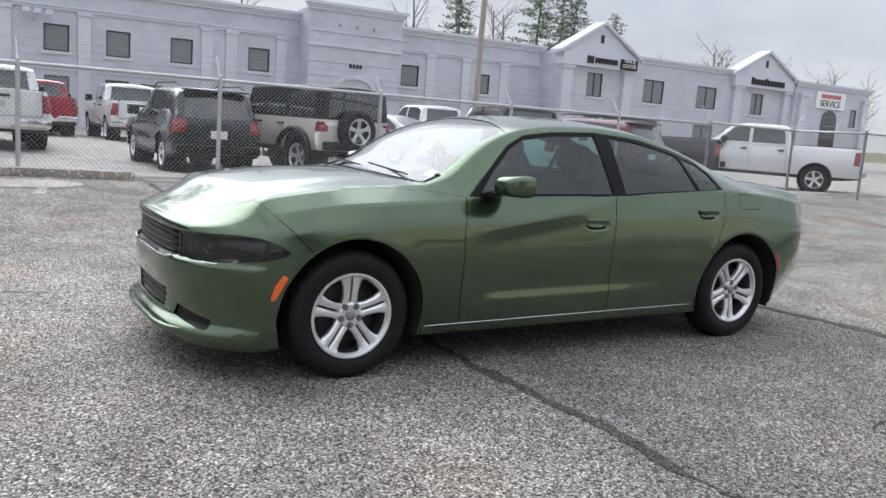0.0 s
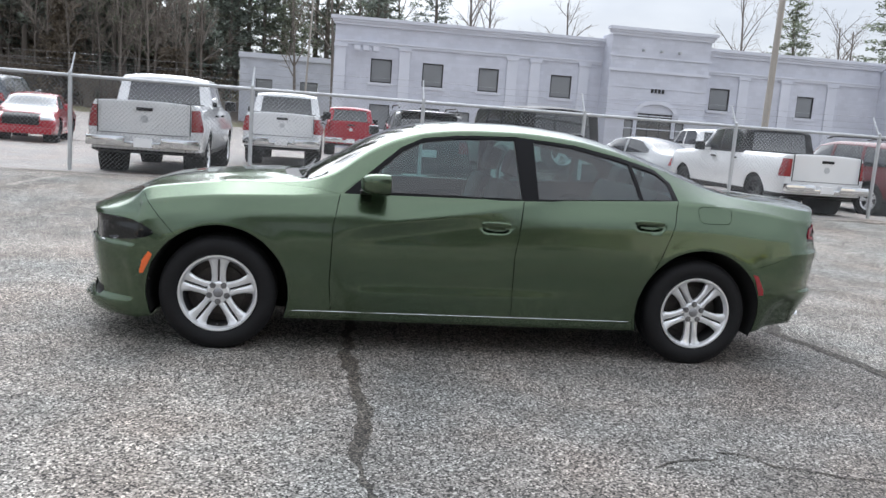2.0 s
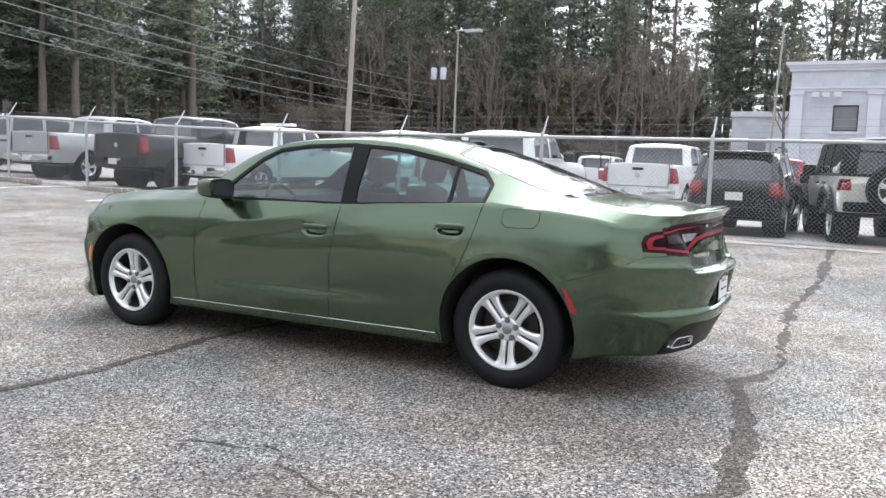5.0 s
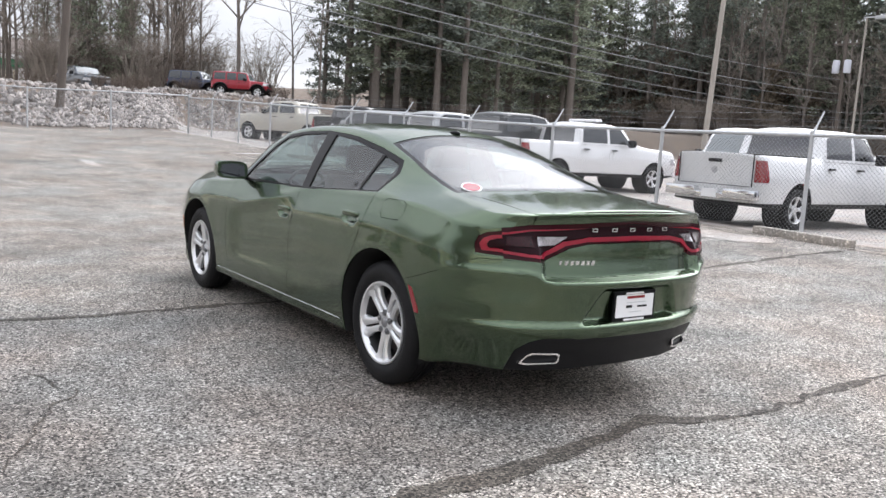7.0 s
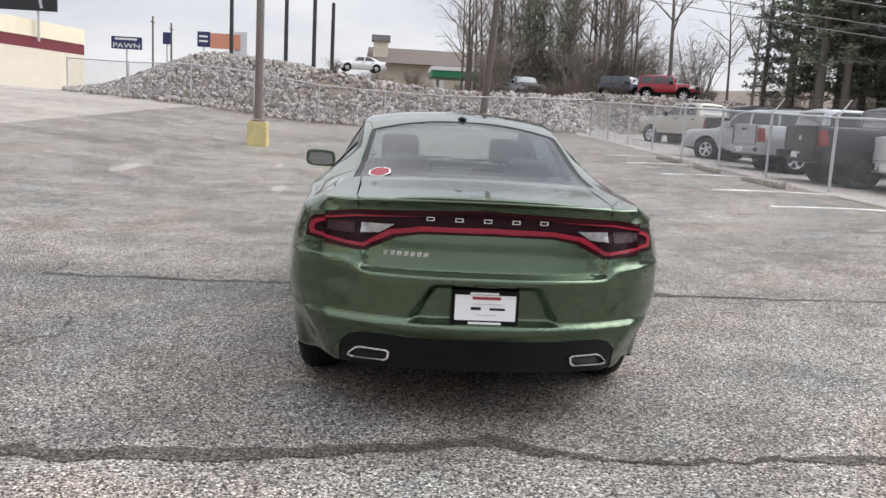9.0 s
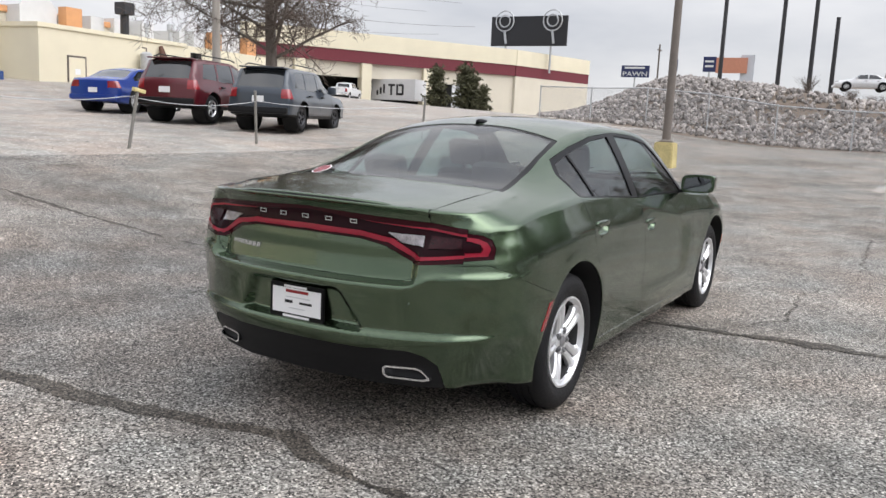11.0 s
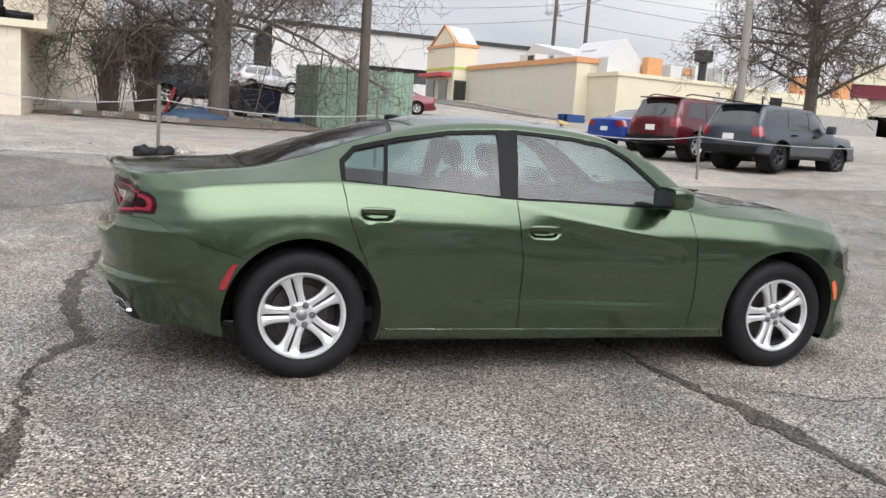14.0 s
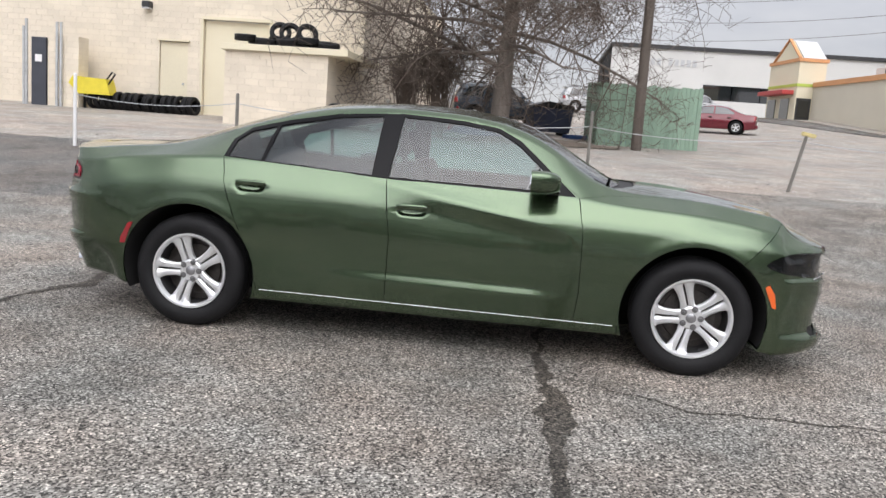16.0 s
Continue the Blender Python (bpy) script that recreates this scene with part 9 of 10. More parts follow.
def poles():
    zb = ground_z(-18.9, -4.3)
    p = thing("lot_light_pole", "grey light pole on a yellow concrete base", "lamp post")
    bm = bmesh.new()
    prism(bm, [(-0.30, -0.30), (0.30, -0.30), (0.30, 0.30), (-0.30, 0.30)], "z", -0.3, 0.72)
    for v in bm.verts:
        if v.co.z > 0.5:
            v.co.x *= 0.9
            v.co.y *= 0.9
    bmesh.ops.bevel(bm, geom=list(bm.edges), offset=0.03, segments=2, affect="EDGES")
    o = part("base", bm, YELLOW, p, "worn yellow concrete base", True, 30)
    o.matrix_basis = pose(-18.9, -4.3, zb)
    bm = bmesh.new()
    tube(bm, [(-18.9, -4.3, zb + 0.7), (-18.9, -4.29, zb + 5), (-18.9, -4.27, zb + 10)], [0.125, 0.11, 0.09], 14)
    lathe(bm, [(0.2, 0.72), (0.2, 0.76), (0.13, 0.80)], 14, "z", (-18.9, -4.3, zb))
    part("shaft", bm, paint("brown_grey_pole", (0.17, 0.145, 0.125), 0.7, 0, 0.2, 2, 30, 0.2), p, "brown-grey steel shaft", True, 50)
    part("lamp_head", boxed(-19.5, -18.3, -4.5, -4.0, zb + 10, zb + 10.25, 0.05), STEEL, p, "lamp head")
    q = pole("utility_pole", "weathered timber utility pole in the rubble", (-38, 4.5, 1.2), (-37.9, 5.3, 13.5), 0.2, 0.14, GREY_WOOD)
    part("crossarm", boxed(-38.1, -37.9, 4.2, 6.4, 12.3, 12.45), GREY_WOOD, q, "timber crossarm")
    q = pole("utility_pole", "timber utility pole with transformers", (-38.2, 72, -0.3), (-38.2, 72, 13.2), 0.2, 0.15, GREY_WOOD)
    transformer(q, -38.2, 72, 10.3)
    q = pole("street_lamp", "tall pale street lamp post", (-33.3, 66, -0.3), (-33.0, 65.7, 13.6), 0.12, 0.08, PALE_POLE)
    part("lamp_arm", boxed(-33.2, -31.6, 65.6, 65.8, 13.5, 13.6), STEEL, q, "lamp arm")
    part("lamp_head", boxed(-32.2, -30.6, 65.4, 66.0, 13.3, 13.6, 0.06), STEEL, q, "grey lamp head")
    pole("light_pole", "pale leaning light pole", (-24.6, 35.3, -0.3), (-24.0, 35.3, 13.5), 0.17, 0.11, PALE_POLE)
    q = pole("utility_pole", "distant timber utility pole with transformers", (-15.8, 95, 0.5), (-15.8, 95, 11.1), 0.17, 0.13, GREY_WOOD)
    transformer(q, -15.8, 95, 8.4)
    pole("flag_pole", "thin pale flag pole by the grey wing", (-2.6, 46, -0.3), (-2.2, 46, 9.5), 0.07, 0.05, PALE_POLE)
    pole("light_pole", "pale leaning light pole before the dealership", (14.6, 22.5, -0.2), (14.8, 22.6, 9.5), 0.13, 0.1, PALE_POLE)
    pole("utility_pole", "weathered timber pole by the green enclosure", (-3.45, -21.3, 0.6), (-3.35, -21.25, 12.5), 0.17, 0.13, GREY_WOOD)
    pole("utility_pole", "grey utility pole behind parked cars", (-17.2, -20.6, 0.8), (-16.9, -20.5, 12.0), 0.16, 0.12, PALE_POLE)
    for y, x, h in ((-16.4, -80, 16), (-11.0, -80, 17), (-8.2, -80, 18), (-6.5, -82, 12.6)):
        pole("sign_pole", "dark pole on the road above the bank", (x, y, 3.5), (x, y, h), 0.22, 0.18, DARK_FRAME)
    for x, y, h in ((-150, -40, 16), (-160, -46, 18)):
        q = pole("utility_pole", "distant timber utility pole", (x, y, 2), (x, y, h), 0.2, 0.15, GREY_WOOD)
        part("crossarm", boxed(x - 1.2, x + 1.2, y - 0.1, y + 0.1, h - 1.2, h - 1.0), GREY_WOOD, q, "crossarm")
    for (x, y), h in (((-31.0, -67.5), 17.5), ((-31.8, -62.5), 18.5)):
        q = pole("utility_pole", "timber utility pole behind the restaurant", (x, y, 2), (x, y, h), 0.2, 0.15, GREY_WOOD)
        transformer(q, x, y, h - 4.2)
        wire([(x - 60, y + 10, h - 2), (x, y, h - 2.2), (x + 40, y - 14, h - 2)], 1.2, 0.03)
        wire([(x - 60, y + 12, h - 5), (x, y, h - 5.2), (x + 40, y - 14, h - 5)], 1.6, 0.035)
    for dz, r in ((12.5, 0.03), (11.2, 0.036), (10.6, 0.03), (9.6, 0.028), (9.0, 0.028)):
        wire([(-38, 5.3 - 60, dz + 6), (-38, 5.3, dz), (-38.2, 72, dz - 3.4)], 1.1, r)
    for dz in (12.4, 9.0):
        wire([(-38.2, 72, dz), (-15.8, 95, dz - 1.6), (10, 100, dz - 2)], 0.6, 0.018)
    for dz in (5.2, 4.7, 4.3):
        wire([(-75, 60, dz + 1.5), (-38.2, 72, dz), (-15.8, 78, dz - 0.6), (0, 78, dz - 0.8)], 0.5, 0.018)
    for dz, r in ((10.5, 0.025), (12.0, 0.015), (13.0, 0.015)):
        wire([(-60, 14, dz + 2.4), (-16.9, -20.5, dz - 1.0), (-29, -66, dz + 2)], 0.8, r)


poles()


def far_signs():
    def board(name, label, x, y0, y1, z0, z1, material, legs=True, text=None, ink=WHITE_PAPER):
        b = thing(name, label, "sign")
        part("board", boxed(x - 0.3, x, y0, y1, z0, z1, 0.02), material, b, "sign board")
        if legs:
            bm = bmesh.new()
            tube(bm, [(x - 0.15, (y0 + y1) / 2, 0), (x - 0.15, (y0 + y1) / 2, z0)], 0.2, 8)
            part("leg", bm, STEEL, b, "steel leg")
        if text:
            letters(text, Matrix.Translation((x + 0.02, (y0 + y1) / 2, z0 + 0.25)) @ Matrix.Rotation(radians(90), 4, "Z") @ Matrix.Rotation(radians(90), 4, "X"), (z1 - z0) * 0.75, ink, b)
        return b
    b = board("pawn_sign", "blue sign with white lettering", -180, -60.2, -53.8, 12.8, 15.4, SIGN_BLUE, True, "PAWN")
    for q in b.children:
        if q.name.startswith("lettering"):
            q.scale = (1.0, 0.75, 1)
    part("sign_bars", boxed(-179.98, -179.95, -59.4, -54.8, 14.7, 15.1), WHITE_PAPER, b, "white line as a bar")
    board("tall_sign", "small dark sign on a pole", -180, -49.4, -47.6, 14.3, 16.8, SIGN_BLUE)
    b = board("hoarding", "blue and salmon roadside hoarding", -180, -42.1, -39.4, 14.2, 17.4, SIGN_BLUE)
    part("salmon_panel", boxed(-180.3, -180.0, -39.38, -33.0, 14.0, 17.2), paint("salmon_board", (0.6, 0.26, 0.17), 0.5), b, "salmon board")
    part("grey_panel", boxed(-180.6, -180.32, -34.4, -31.6, 11.0, 17.8), GREY_TRIM, b, "grey board")
    for k, z in enumerate((14.2, 15.2)):
        part("sign_bars", boxed(-179.99, -179.95, -41.7, -39.9, z + 1, z + 1.4), WHITE_PAPER, b, "white bar")
    h = thing("far_house", "low brown-roofed building with a small cupola", "building")
    part("wall", boxed(-135, -120, -3.0, 30, 4.0, 9.2), TAUPE, h, "brown wall")
    bm = bmesh.new()
    prism(bm, [(-137, 9.2), (-118, 9.2), (-127, 12.0)], "y", -4, 32)
    part("roof", bm, paint("brown_shingle", (0.14, 0.115, 0.10), 0.9, 0, 0.2), h, "brown shingle roof")
    part("cupola", boxed(-123.4, -121.0, -3.1, -0.9, 9.2, 12.5), TAUPE, h, "square cupola")
    bm = bmesh.new()
    prism(bm, [(-123.8, 12.5), (-120.6, 12.5), (-122.2, 13.5)], "y", -3.4, -0.6)
    part("cupola_roof", bm, DARK_FRAME, h, "cupola roof")
    for y in (6, 10, 14):
        part("window", boxed(-119.99, -119.9, y, y + 1.6, 5.5, 7.5), WHITE_PAPER, h, "pale window")
    c = thing("green_canopy", "long green and white forecourt canopy", "canopy")
    part("fascia", boxed(-98, -90, 4.3, 10.6, 6.25, 6.95), paint("canopy_green", (0.02, 0.2, 0.09), 0.5), c, "green fascia")
    part("white_top", boxed(-98.1, -89.9, 4.2, 10.7, 6.952, 7.4), WHITE_PAPER, c, "white canopy top")
    for y in (5.2, 9.8):
        part("column", boxed(-94.2, -93.8, y - 0.2, y + 0.2, 3.5, 6.25), STEEL, c, "canopy column")


far_signs()


def debris():
    """Loose grit and pale scraps over the old lot."""
    rnd = random.Random(31)
    verts, faces = [], []
    for k in range(900):
        if k < 700:
            x, y = -11 - 20 * rnd.random() ** 0.8, -9.5 + 15 * rnd.random()
            if noise.noise((x * 0.3, y * 0.8, 2.0)) < -0.05:
                continue
        else:
            x, y = -6 + 24 * rnd.random(), -10.8 + 0.8 * rnd.gauss(0, 0.6)
        r = rnd.uniform(0.012, 0.04)
        z = ground_z(x, y)
        n = len(verts)
        for a in range(5):
            t = a * 1.2566 + rnd.uniform(-0.3, 0.3)
            verts.append((x + r * 1.4 * math.cos(t), y + r * math.sin(t), z + 0.002))
        verts.append((x, y, z + r * 0.7))
        faces += [(n + a, n + (a + 1) % 5, n + 5) for a in range(5)]
    me = bpy.data.meshes.new("loose_grit")
    me.from_pydata(verts, [], faces)
    me.materials.append(ISLAND_STONE)
    tagged(new("loose_grit", me), "pale loose grit and scraps on the lot", "gravel", kind="stuff")
    for x, y, w, h, s in ((-9.0, -2.4, 1.0, 0.25, 1.0), (-10.5, -5.6, 1.6, 0.3, 2.0), (-13.5, -3.0, 1.3, 0.22, 3.0), (-2.45, 7.6, 1.6, 0.8, 4.0), (0.9, -5.3, 0.5, 0.2, 6.0), (-17.0, 1.5, 2.0, 0.3, 5.0)):
        ground_patch("pale_patch", "pale worn spot on the asphalt", x - w / 2, x + w / 2, y - h / 2, y + h / 2, LOT_PALE, 0.12, 0.004, s)
    for x, y, rz in ((-1.7, 8.45, -9), (-12.6, 8.3, 4), (-15.8, 8.2, -3), (-18.9, 8.2, 2)):
        bm = boxed(-0.9, 0.9, -0.08, 0.08, -0.02, 0.12, 0.025)
        o = tagged(part("wheel_stop", bm, CONCRETE, None, "", True, 40), "worn concrete wheel stop by the fence", "wheel stop", "wheel stops")
        o.matrix_basis = pose(x, y, ground_z(x, y), 0, 0, rz)


debris()

# ---- trees ----
BARK = paint("grey_brown_bark", (0.16, 0.138, 0.12), 0.95, 0, 0.3, 4, 30, 0.8, stretch=(3, 3, 0.6))
TWIG = paint("dark_twigs", (0.125, 0.098, 0.08), 0.95, 0, 0.25, 1, 20)
# far wood: haze is put into these paler twig, needle and leaf colours
PALE_TWIG = paint("pale_twigs", (0.27, 0.235, 0.2), 0.95, 0, 0.25, 1, 20)
NEEDLES = island_paint("pine_needles", (0.235, 0.26, 0.19), 0.6, 0.9, 0.6)
DARK_NEEDLES = island_paint("dark_pine_needles", (0.205, 0.23, 0.195), 0.55, 0.9, 0.6)
BROWN_LEAF = island_paint("withered_brown_leaves", (0.23, 0.19, 0.145), 0.5, 0.9, 0.6)
SHRUB_LEAF = island_paint("juniper_leaves", (0.085, 0.085, 0.045), 0.5)


def branching(seed, height, r, levels, spread, first=0.3, droop=0.0, kids=(5, 5, 4, 4), twist=0.35, length=0.5, slim=0.5):
    """Limbs of a bare tree: two meshes, trunk with limbs and fine twigs."""
    rnd = random.Random(seed)
    wood, twigs = bmesh.new(), bmesh.new()

    def grow(p, d, ln, rad, level):
        pts, rr, n = [p], [rad], 4 if level < 2 else 3 if level < 4 else 2
        for k in range(n):
            wob = Vector((rnd.uniform(-1, 1), rnd.uniform(-1, 1), rnd.uniform(-1, 1))) * twist * (0.35 if level == 0 else 0.6)
            d = (d + wob * 0.4 + Vector((0, 0, (-droop if level > 0 else 0.05)))).normalized()
            p = p + d * (ln / n)
            pts.append(p)
            rr.append(rad * (1 - (0.62 if level else 0.7) * (k + 1) / n))
        tube(wood if level < 2 else twigs, pts, rr, 9 if level == 0 else 5 if level == 1 else 3, False)
        if level >= levels:
            return
        for k in range(kids[level]):
            t = first + (1 - first) * (k + rnd.random()) / kids[level] if level == 0 else 0.2 + 0.8 * (k + rnd.random()) / kids[level]
            i = min(int(t * n), n - 1)
            q = pts[i].lerp(pts[i + 1], t * n - i)
            axis = d.orthogonal().normalized()
            axis.rotate(Matrix.Rotation(rnd.uniform(0, 6.283), 3, d))
            nd = d.copy()
            nd.rotate(Matrix.Rotation(radians(spread * rnd.uniform(0.7, 1.2)), 3, axis))
            if level == 0:
                nd.z = max(nd.z, -0.15)
            grow(q, nd.normalized(), ln * length * rnd.uniform(0.75, 1.2) * (1.15 - 0.55 * t if level == 0 else 1), max(rr[i] * (slim if level == 0 else 0.52), 0.0095), level + 1)
    grow(Vector((0, 0, -0.3)), Vector((0, 0, 1)), height, r, 0)
    return wood, twigs


def bare_tree(label, seed, x, y, height, r, levels, spread, twig=TWIG, m=None, **more):
    t = thing("bare_tree", label, "tree", "bare trees", m=m or pose(x, y, ground_z(x, y)))
    wood, twigs = branching(seed, height, r, levels, spread, **more)
    part("trunk", wood, BARK, t, "grey-brown trunk and limbs", True, fix=False)
    tagged(part("crown", twigs, twig, t, "bare fine twigs", False, fix=False), kind="stuff")
    return t


def pine(label, seed, height, crown_from, reach, needles, m):
    rnd = random.Random(seed)
    t = thing("pine_tree", label, "tree", "pine trees", m=m)
    bm = bmesh.new()
    tube(bm, [(0.02 * k * rnd.uniform(-1, 1), 0.02 * k * rnd.uniform(-1, 1), height * k / 8 - 0.3 * (k == 0)) for k in range(9)], [0.012 * height * (1.02 - k / 8) + 0.02 for k in range(9)], 7, False)
    verts, faces = [], []
    n = 68
    for i in range(n):
        f = crown_from + (1 - crown_from) * (i / n) ** 0.9
        z = height * f
        ln = reach * (1.08 - f) / (1.08 - crown_from) * rnd.uniform(0.55, 1.15) + 0.25
        a = i * 2.4 + rnd.uniform(-0.4, 0.4)
        dz = rnd.uniform(-0.25, 0.25) + 0.25 * f
        if ln > 0.8:
            tube(bm, [(0, 0, z), (ln * 0.5 * math.cos(a), ln * 0.5 * math.sin(a), z + dz * ln * 0.4), (ln * 0.95 * math.cos(a), ln * 0.95 * math.sin(a), z + dz * ln)], [0.035, 0.025, 0.01], 3, False)
        for k in range(int(5 + ln * 5)):
            u = rnd.uniform(0.25, 1.05)
            s = rnd.uniform(0.22, 0.55)
            c = Vector((ln * u * math.cos(a), ln * u * math.sin(a), z + dz * ln * u)) + Vector((rnd.gauss(0, 0.22), rnd.gauss(0, 0.22), rnd.gauss(0, 0.14)))
            for _ in range(4):
                e1 = Vector((rnd.uniform(-1, 1), rnd.uniform(-1, 1), rnd.uniform(-0.6, 0.8))).normalized() * s
                e2 = Vector((rnd.uniform(-1, 1), rnd.uniform(-1, 1), rnd.uniform(-0.8, 0.8))).normalized() * s * 0.26
                b = len(verts)
                verts += [tuple(c - e1 * 0.2), tuple(c + e1 + e2), tuple(c + e1 * 0.9 - e2)]
                faces.append((b, b + 1, b + 2))
    part("trunk", bm, BARK, t, "straight brown trunk", True, fix=False)
    me = bpy.data.meshes.new("crown")
    me.from_pydata(verts, [], faces)
    me.materials.append(needles)
    o = new("crown", me)
    o.parent = t
    tagged(o, "ragged dark needle crown", kind="stuff")
    return t


def bush(label, seed, x, y, h, w, twig, m=None, stems=52, sprays=4):
    rnd = random.Random(seed)
    t = thing("bare_bush", label, "bush", "bare bushes", m=m or pose(x, y, ground_z(x, y)))
    bm = bmesh.new()
    for k in range(stems):
        a, o = rnd.uniform(0, 6.283), rnd.uniform(0.3, 1.0) * w
        p0 = Vector((rnd.gauss(0, 0.12) * w, rnd.gauss(0, 0.12) * w, -0.1))
        p1 = p0 + Vector((o * 0.35 * math.cos(a), o * 0.35 * math.sin(a), h * rnd.uniform(0.35, 0.55)))
        p2 = p1 + Vector((o * 0.5 * math.cos(a) + rnd.gauss(0, 0.1), o * 0.5 * math.sin(a) + rnd.gauss(0, 0.1), h * rnd.uniform(0.2, 0.5)))
        tube(bm, [p0, p1, p2], [0.02, 0.012, 0.004], 3, False)
        for j in range(sprays):
            q = p1.lerp(p2, rnd.random())
            tube(bm, [q, q + Vector((rnd.gauss(0, 0.35), rnd.gauss(0, 0.35), rnd.uniform(0, 0.5))) * (h / 2.5)], [0.008, 0.003], 3, False)
    tagged(part("thicket", bm, twig, t, "tangled bare stems", False, fix=False), kind="stuff")
    return t


def plant():
    rnd = random.Random(21)
    bare_tree("large bare oak beside the tyre shop", 4, 1.0, -21.9, 11.5, 0.34, 4, 80, first=0.22, kids=(42, 12, 10, 5), droop=0.08, length=0.46, twist=0.3, slim=0.27)
    bare_tree("bare oak behind the parked wagons", 9, -20.9, -21.3, 10.0, 0.28, 4, 66, first=0.22, kids=(38, 12, 9, 5), length=0.43, twist=0.3, slim=0.3)
    bush("dense brown bare shrub by the tan wall", 2, 4.2, -22.3, 3.0, 1.1, TWIG, stems=120, sprays=8)
    bush("dense brown bare shrub under the oak", 3, 3.2, -22.8, 3.7, 1.2, TWIG, stems=120, sprays=8)
    # pines
    kinds = []
    for k in range(5):
        kinds.append(pine("tall dark pine in the wood", 30 + k, 21 + 1.5 * k, (0.10, 0.22, 0.30, 0.06, 0.18)[k], 3.8, DARK_NEEDLES if k % 2 else NEEDLES, pose(-70 + 12 * k, 84, ground_z(-70 + 12 * k, 84))))
    bares = []
    for k in range(3):
        bares.append(bare_tree("tall bare tree at the edge of the wood", 50 + k, 0, 0, 15, 0.2, 3, 42, PALE_TWIG, m=pose(-64 + 14 * k, 79.5, ground_z(-64 + 14 * k, 79.5)), first=0.35, kids=(11, 6, 5), length=0.36))
    for i in range(155):
        x = -112 + 118 * ((i * 0.618) % 1)
        y = 80 + 26 * rnd.random() ** 0.8 + 0.12 * max(0, -60 - x) * -3
        if x < -70:
            y -= (-70 - x) * 0.9
        if x < -62 and y < 62 or x > -13 and y < 96 or -22 < x < -10 and y < 97:
            continue
        o = copy_thing(kinds[i % 5], pose(x, y, ground_z(x, y), 0, 0, rnd.uniform(0, 360)) @ Matrix.Scale(rnd.uniform(0.85, 1.3), 4))
    for i in range(150):
        x = -100 + 104 * ((i * 0.618 + 0.3) % 1)
        y = 77 + rnd.uniform(0, 9) - max(0, -70 - x) * 0.9
        if x > -13:
            continue
        copy_thing(bares[i % 3], pose(x, y, ground_z(x, y), 0, 0, rnd.uniform(0, 360)) @ Matrix.Scale(rnd.uniform(0.6, 1.05), 4))
    # a low storey of scrub and young trees closes the wood between the trunks
    scrub = [pine("scrubby young evergreen between tall pines", 90, 8.5, 0.03, 2.6, DARK_NEEDLES, pose(-40, 81, ground_z(-40, 81))), pine("withered brown scrub between tall pines", 91, 7.5, 0.02, 2.8, BROWN_LEAF, pose(-46, 80, ground_z(-46, 80)))]
    for i in range(120):
        x = -110 + 104 * ((i * 0.618 + 0.45) % 1)
        y = 79 + 24 * rnd.random() - max(0, -70 - x) * 0.9
        if x > -13 or x < -62 and y < 62:
            continue
        copy_thing(scrub[i % 2], pose(x, y, ground_z(x, y), 0, 0, rnd.uniform(0, 360)) @ Matrix.Diagonal((1.3, 1.3, rnd.uniform(0.7, 1.5), 1)))
    # trees beyond the dealership
    for x, y, s, k in ((33.6, 54.5, 0.62, 0), (39.5, 51.5, 0.6, 2), (42.0, 50, 0.55, 1), (48.8, 60, 0.6, 3), (57.5, 62, 0.5, 4), (2.7, 68, 0.72, 1), (7.7, 67.7, 0.66, 3), (-5.7, 94, 0.8, 0), (-9, 96, 0.75, 3), (-12.5, 93, 0.85, 1)):
        copy_thing(kinds[k], pose(x, y, 0, 0, 0, x * 31) @ Matrix.Diagonal((1.45 * s, 1.45 * s, s, 1)))
    for x, y, s in ((-4.0, 69, 0.8), (-0.8, 68, 1.0), (1.0, 70, 0.95), (5.2, 70, 0.9), (11.3, 67, 1.0), (13, 69, 0.9), (19.3, 66, 0.85), (30.4, 56, 0.85), (36, 58, 0.8), (41.5, 60, 0.8), (43.5, 62, 0.8), (70.5, 60, 0.75), (74, 62, 0.7), (66, 62, 0.6)):
        copy_thing(bares[int(x) % 3], pose(x, y, 0, 0, 0, x * 47) @ Matrix.Scale(s, 4))
    for x in range(64, 110, 6):
        copy_thing(bares[x % 3], pose(x, 52 + (x % 9), 0.5, 0, 0, x * 13) @ Matrix.Scale(0.62, 4))
    # western clump
    for i in range(26):
        x, y = -66 - 14 * rnd.random(), 6 + 17 * rnd.random()
        copy_thing(bares[i % 3], pose(x, y, ground_z(x, y), 0, 0, rnd.uniform(0, 360)) @ Matrix.Scale(rnd.uniform(0.65, 1.0), 4))
    for x, y, s in ((-68, 12, 0.55), (-72, 9.5, 0.5), (-70, 16, 0.52), (-74, 14, 0.6), (-66, 14.5, 0.5), (-71, 12, 0.58), (-58, 33, 0.8), (-55, 38, 0.75), (-60, 36, 0.8), (-52, 42, 0.8), (-63, 31, 0.7)):
        copy_thing(kinds[(0, 3)[int(-x) % 2]], pose(x, y, ground_z(x, y), 0, 0, x * 17) @ Matrix.Scale(s, 4))
    for x, y, s in ((-60.5, 22, 0.95), (-56, 27, 0.6), (-62, 27.5, 0.6)):
        copy_thing(bares[0], pose(x, y, ground_z(x, y), 0, 0, x * 17) @ Matrix.Scale(s, 4))
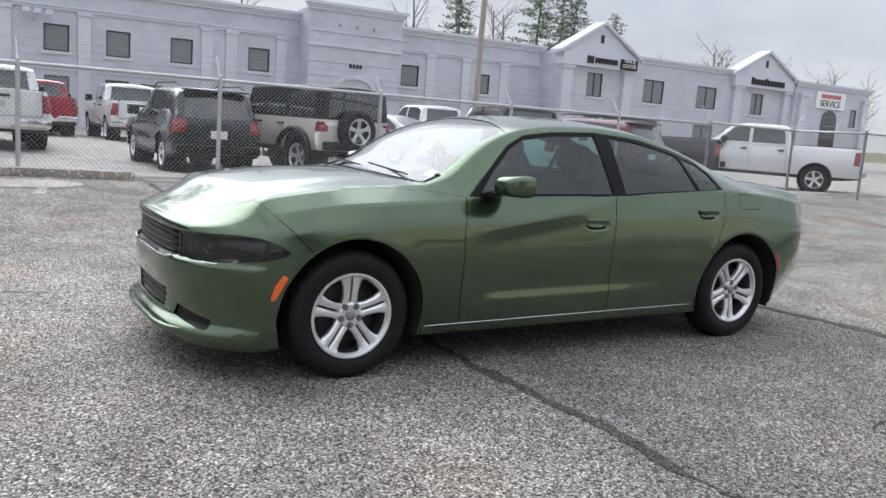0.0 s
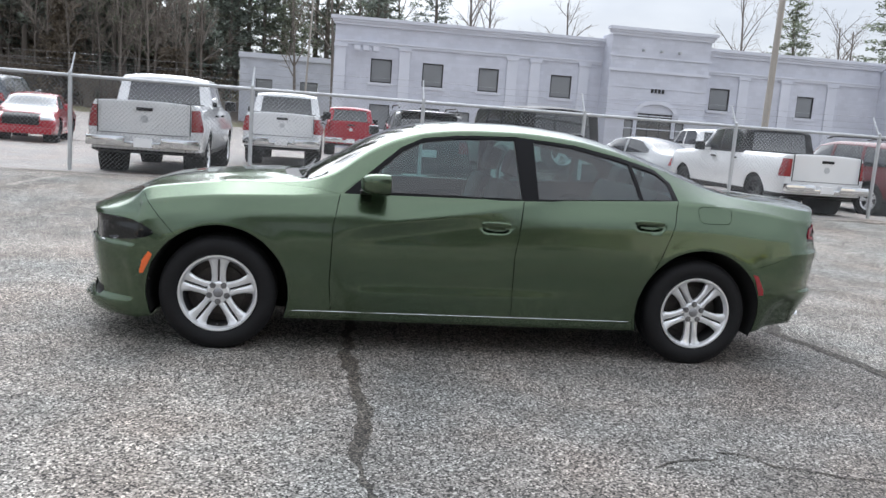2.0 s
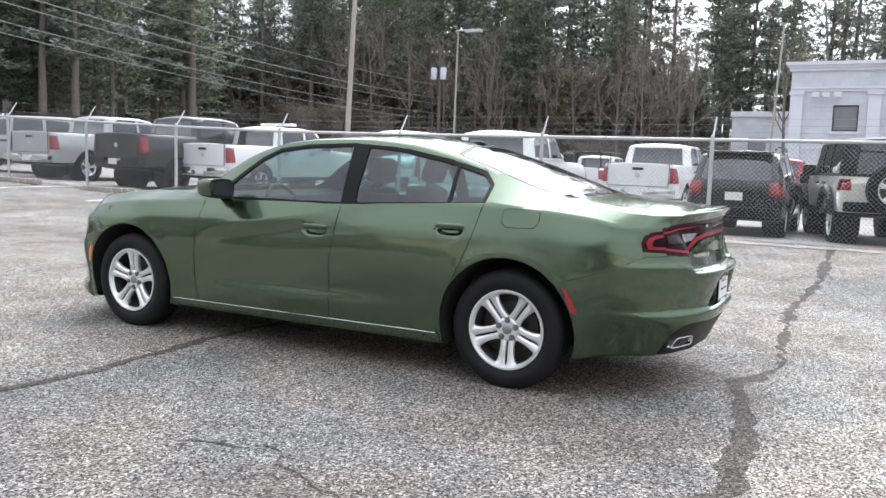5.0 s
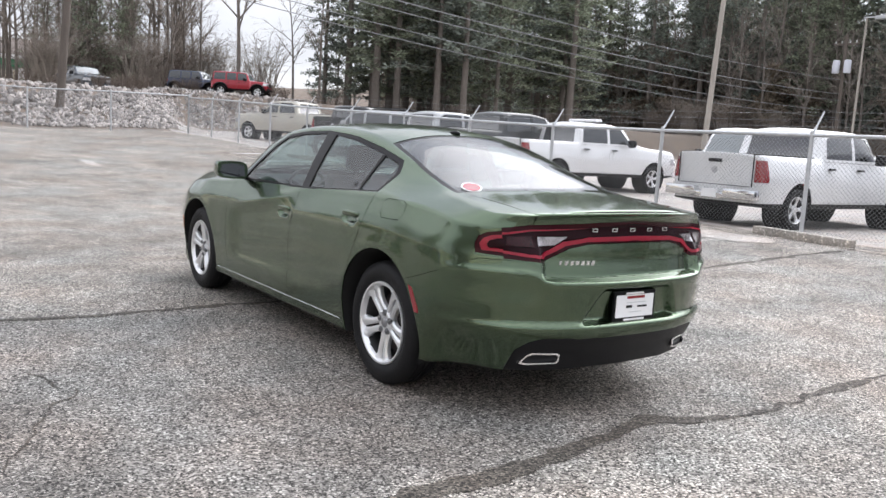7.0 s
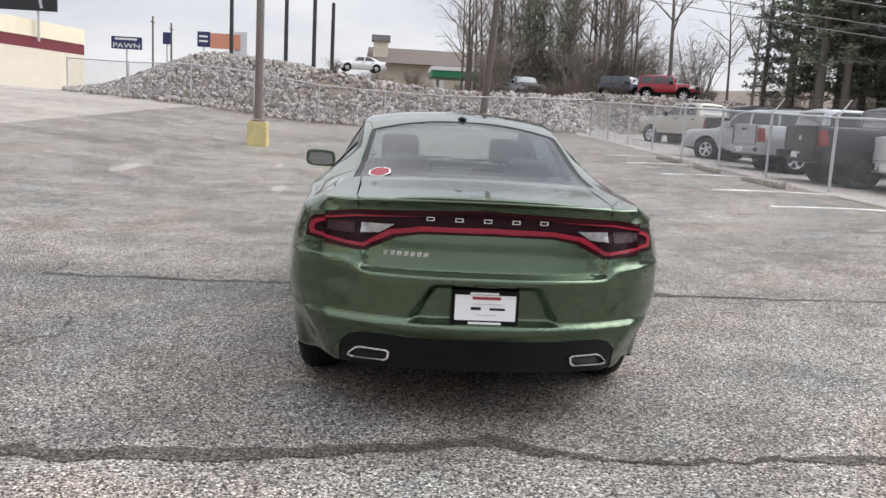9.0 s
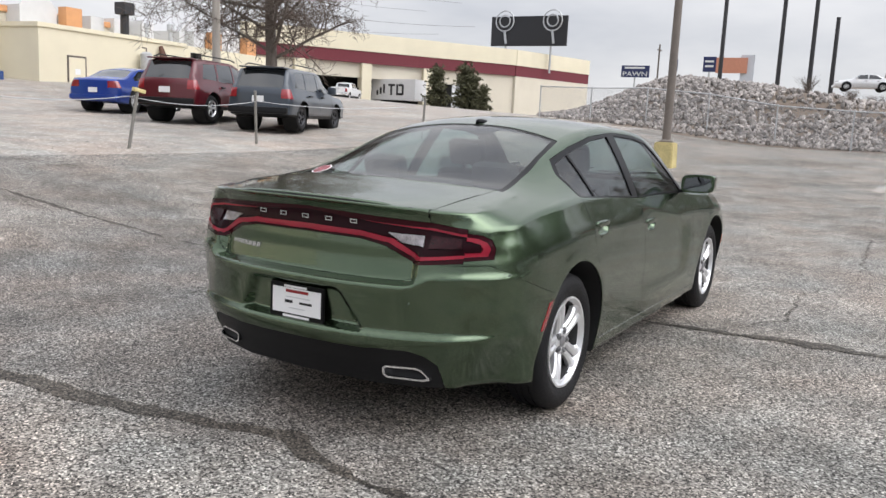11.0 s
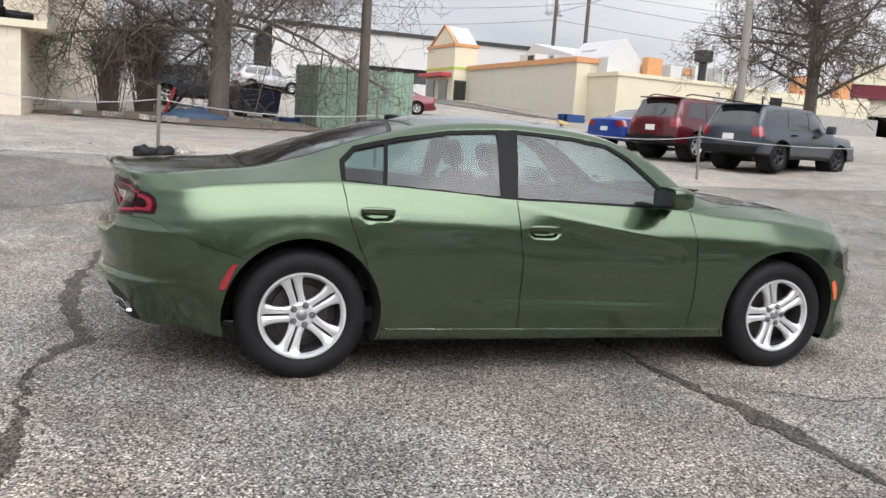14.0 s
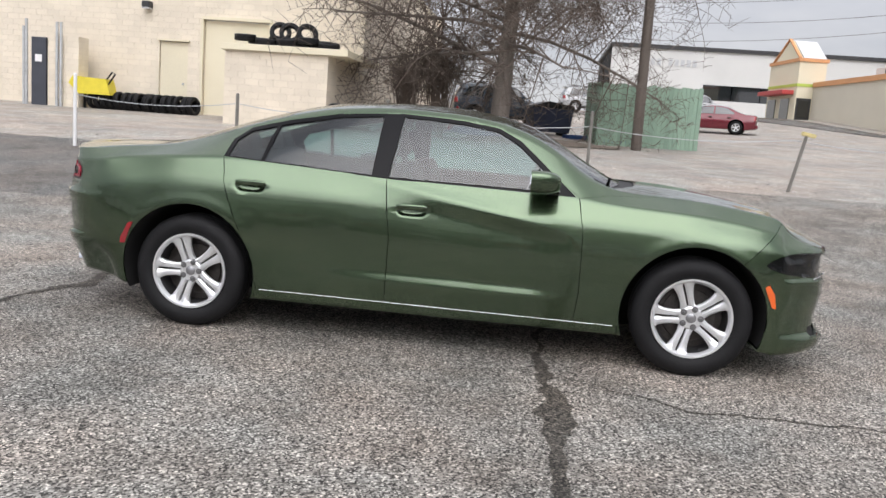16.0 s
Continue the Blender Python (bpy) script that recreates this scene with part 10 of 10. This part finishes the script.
    for i in range(24):
        x, y = -50 - 16 * rnd.random(), 31 + 22 * rnd.random()
        copy_thing(kinds[i % 5], pose(x, y, ground_z(x, y), 0, 0, rnd.uniform(0, 360)) @ Matrix.Diagonal((1.1, 1.1, rnd.uniform(0.6, 0.9), 1)))
    for i in range(26):
        x, y = -64 - 16 * rnd.random(), 8 + 13 * rnd.random()
        copy_thing(bares[i % 3], pose(x, y, ground_z(x, y), 0, 0, rnd.uniform(0, 360)) @ Matrix.Scale(rnd.uniform(0.4, 0.75), 4))
    # brush at the foot of the wood and on the bank
    b0 = bush("tangled brown brush at the foot of the wood", 12, -50, 76, 2.6, 2.0, TWIG)
    b1 = bush("pale tangled brush at the foot of the wood", 13, -44, 77, 3.0, 1.8, PALE_TWIG)
    for i in range(110):
        x = -100 + 104 * ((i * 0.618 + 0.1) % 1)
        y = 74.5 + rnd.uniform(0, 9) - max(0, -70 - x) * 0.9
        if x < -11:
            copy_thing(b1 if i % 2 else b0, pose(x, y, ground_z(x, y), 0, 0, rnd.uniform(0, 360)) @ Matrix.Scale(rnd.uniform(0.8, 1.9), 4))
    for i in range(40):
        x, y = -62 - 20 * rnd.random(), 8 + 18 * rnd.random()
        copy_thing(b1 if i % 3 else b0, pose(x, y, ground_z(x, y), 0, 0, rnd.uniform(0, 360)) @ Matrix.Scale(rnd.uniform(1.0, 2.3), 4))
    for i in range(60):
        x, y = -40.5 - rnd.uniform(0, 20), rnd.uniform(-5, 24)
        if bank(x, y) < 1.3:
            continue
        copy_thing(b0, pose(x, y, ground_z(x, y), 0, 0, rnd.uniform(0, 360)) @ Matrix.Scale(rnd.uniform(0.25, 0.55), 4))
    # small evergreens before the warehouse
    first = None
    for x, y, s in ((-74, -45.2, 1.0), (-72, -40.5, 1.05), (-71.5, -39.3, 0.85), (-70, -37.2, 0.6)):
        m = pose(x, y, ground_z(x, y), 0, 0, x * 9) @ Matrix.Scale(s, 4)
        if first is None:
            first = pine("ragged juniper before the warehouse", 77, 4.6, 0.06, 1.3, SHRUB_LEAF, m)
        else:
            copy_thing(first, m)


plant()
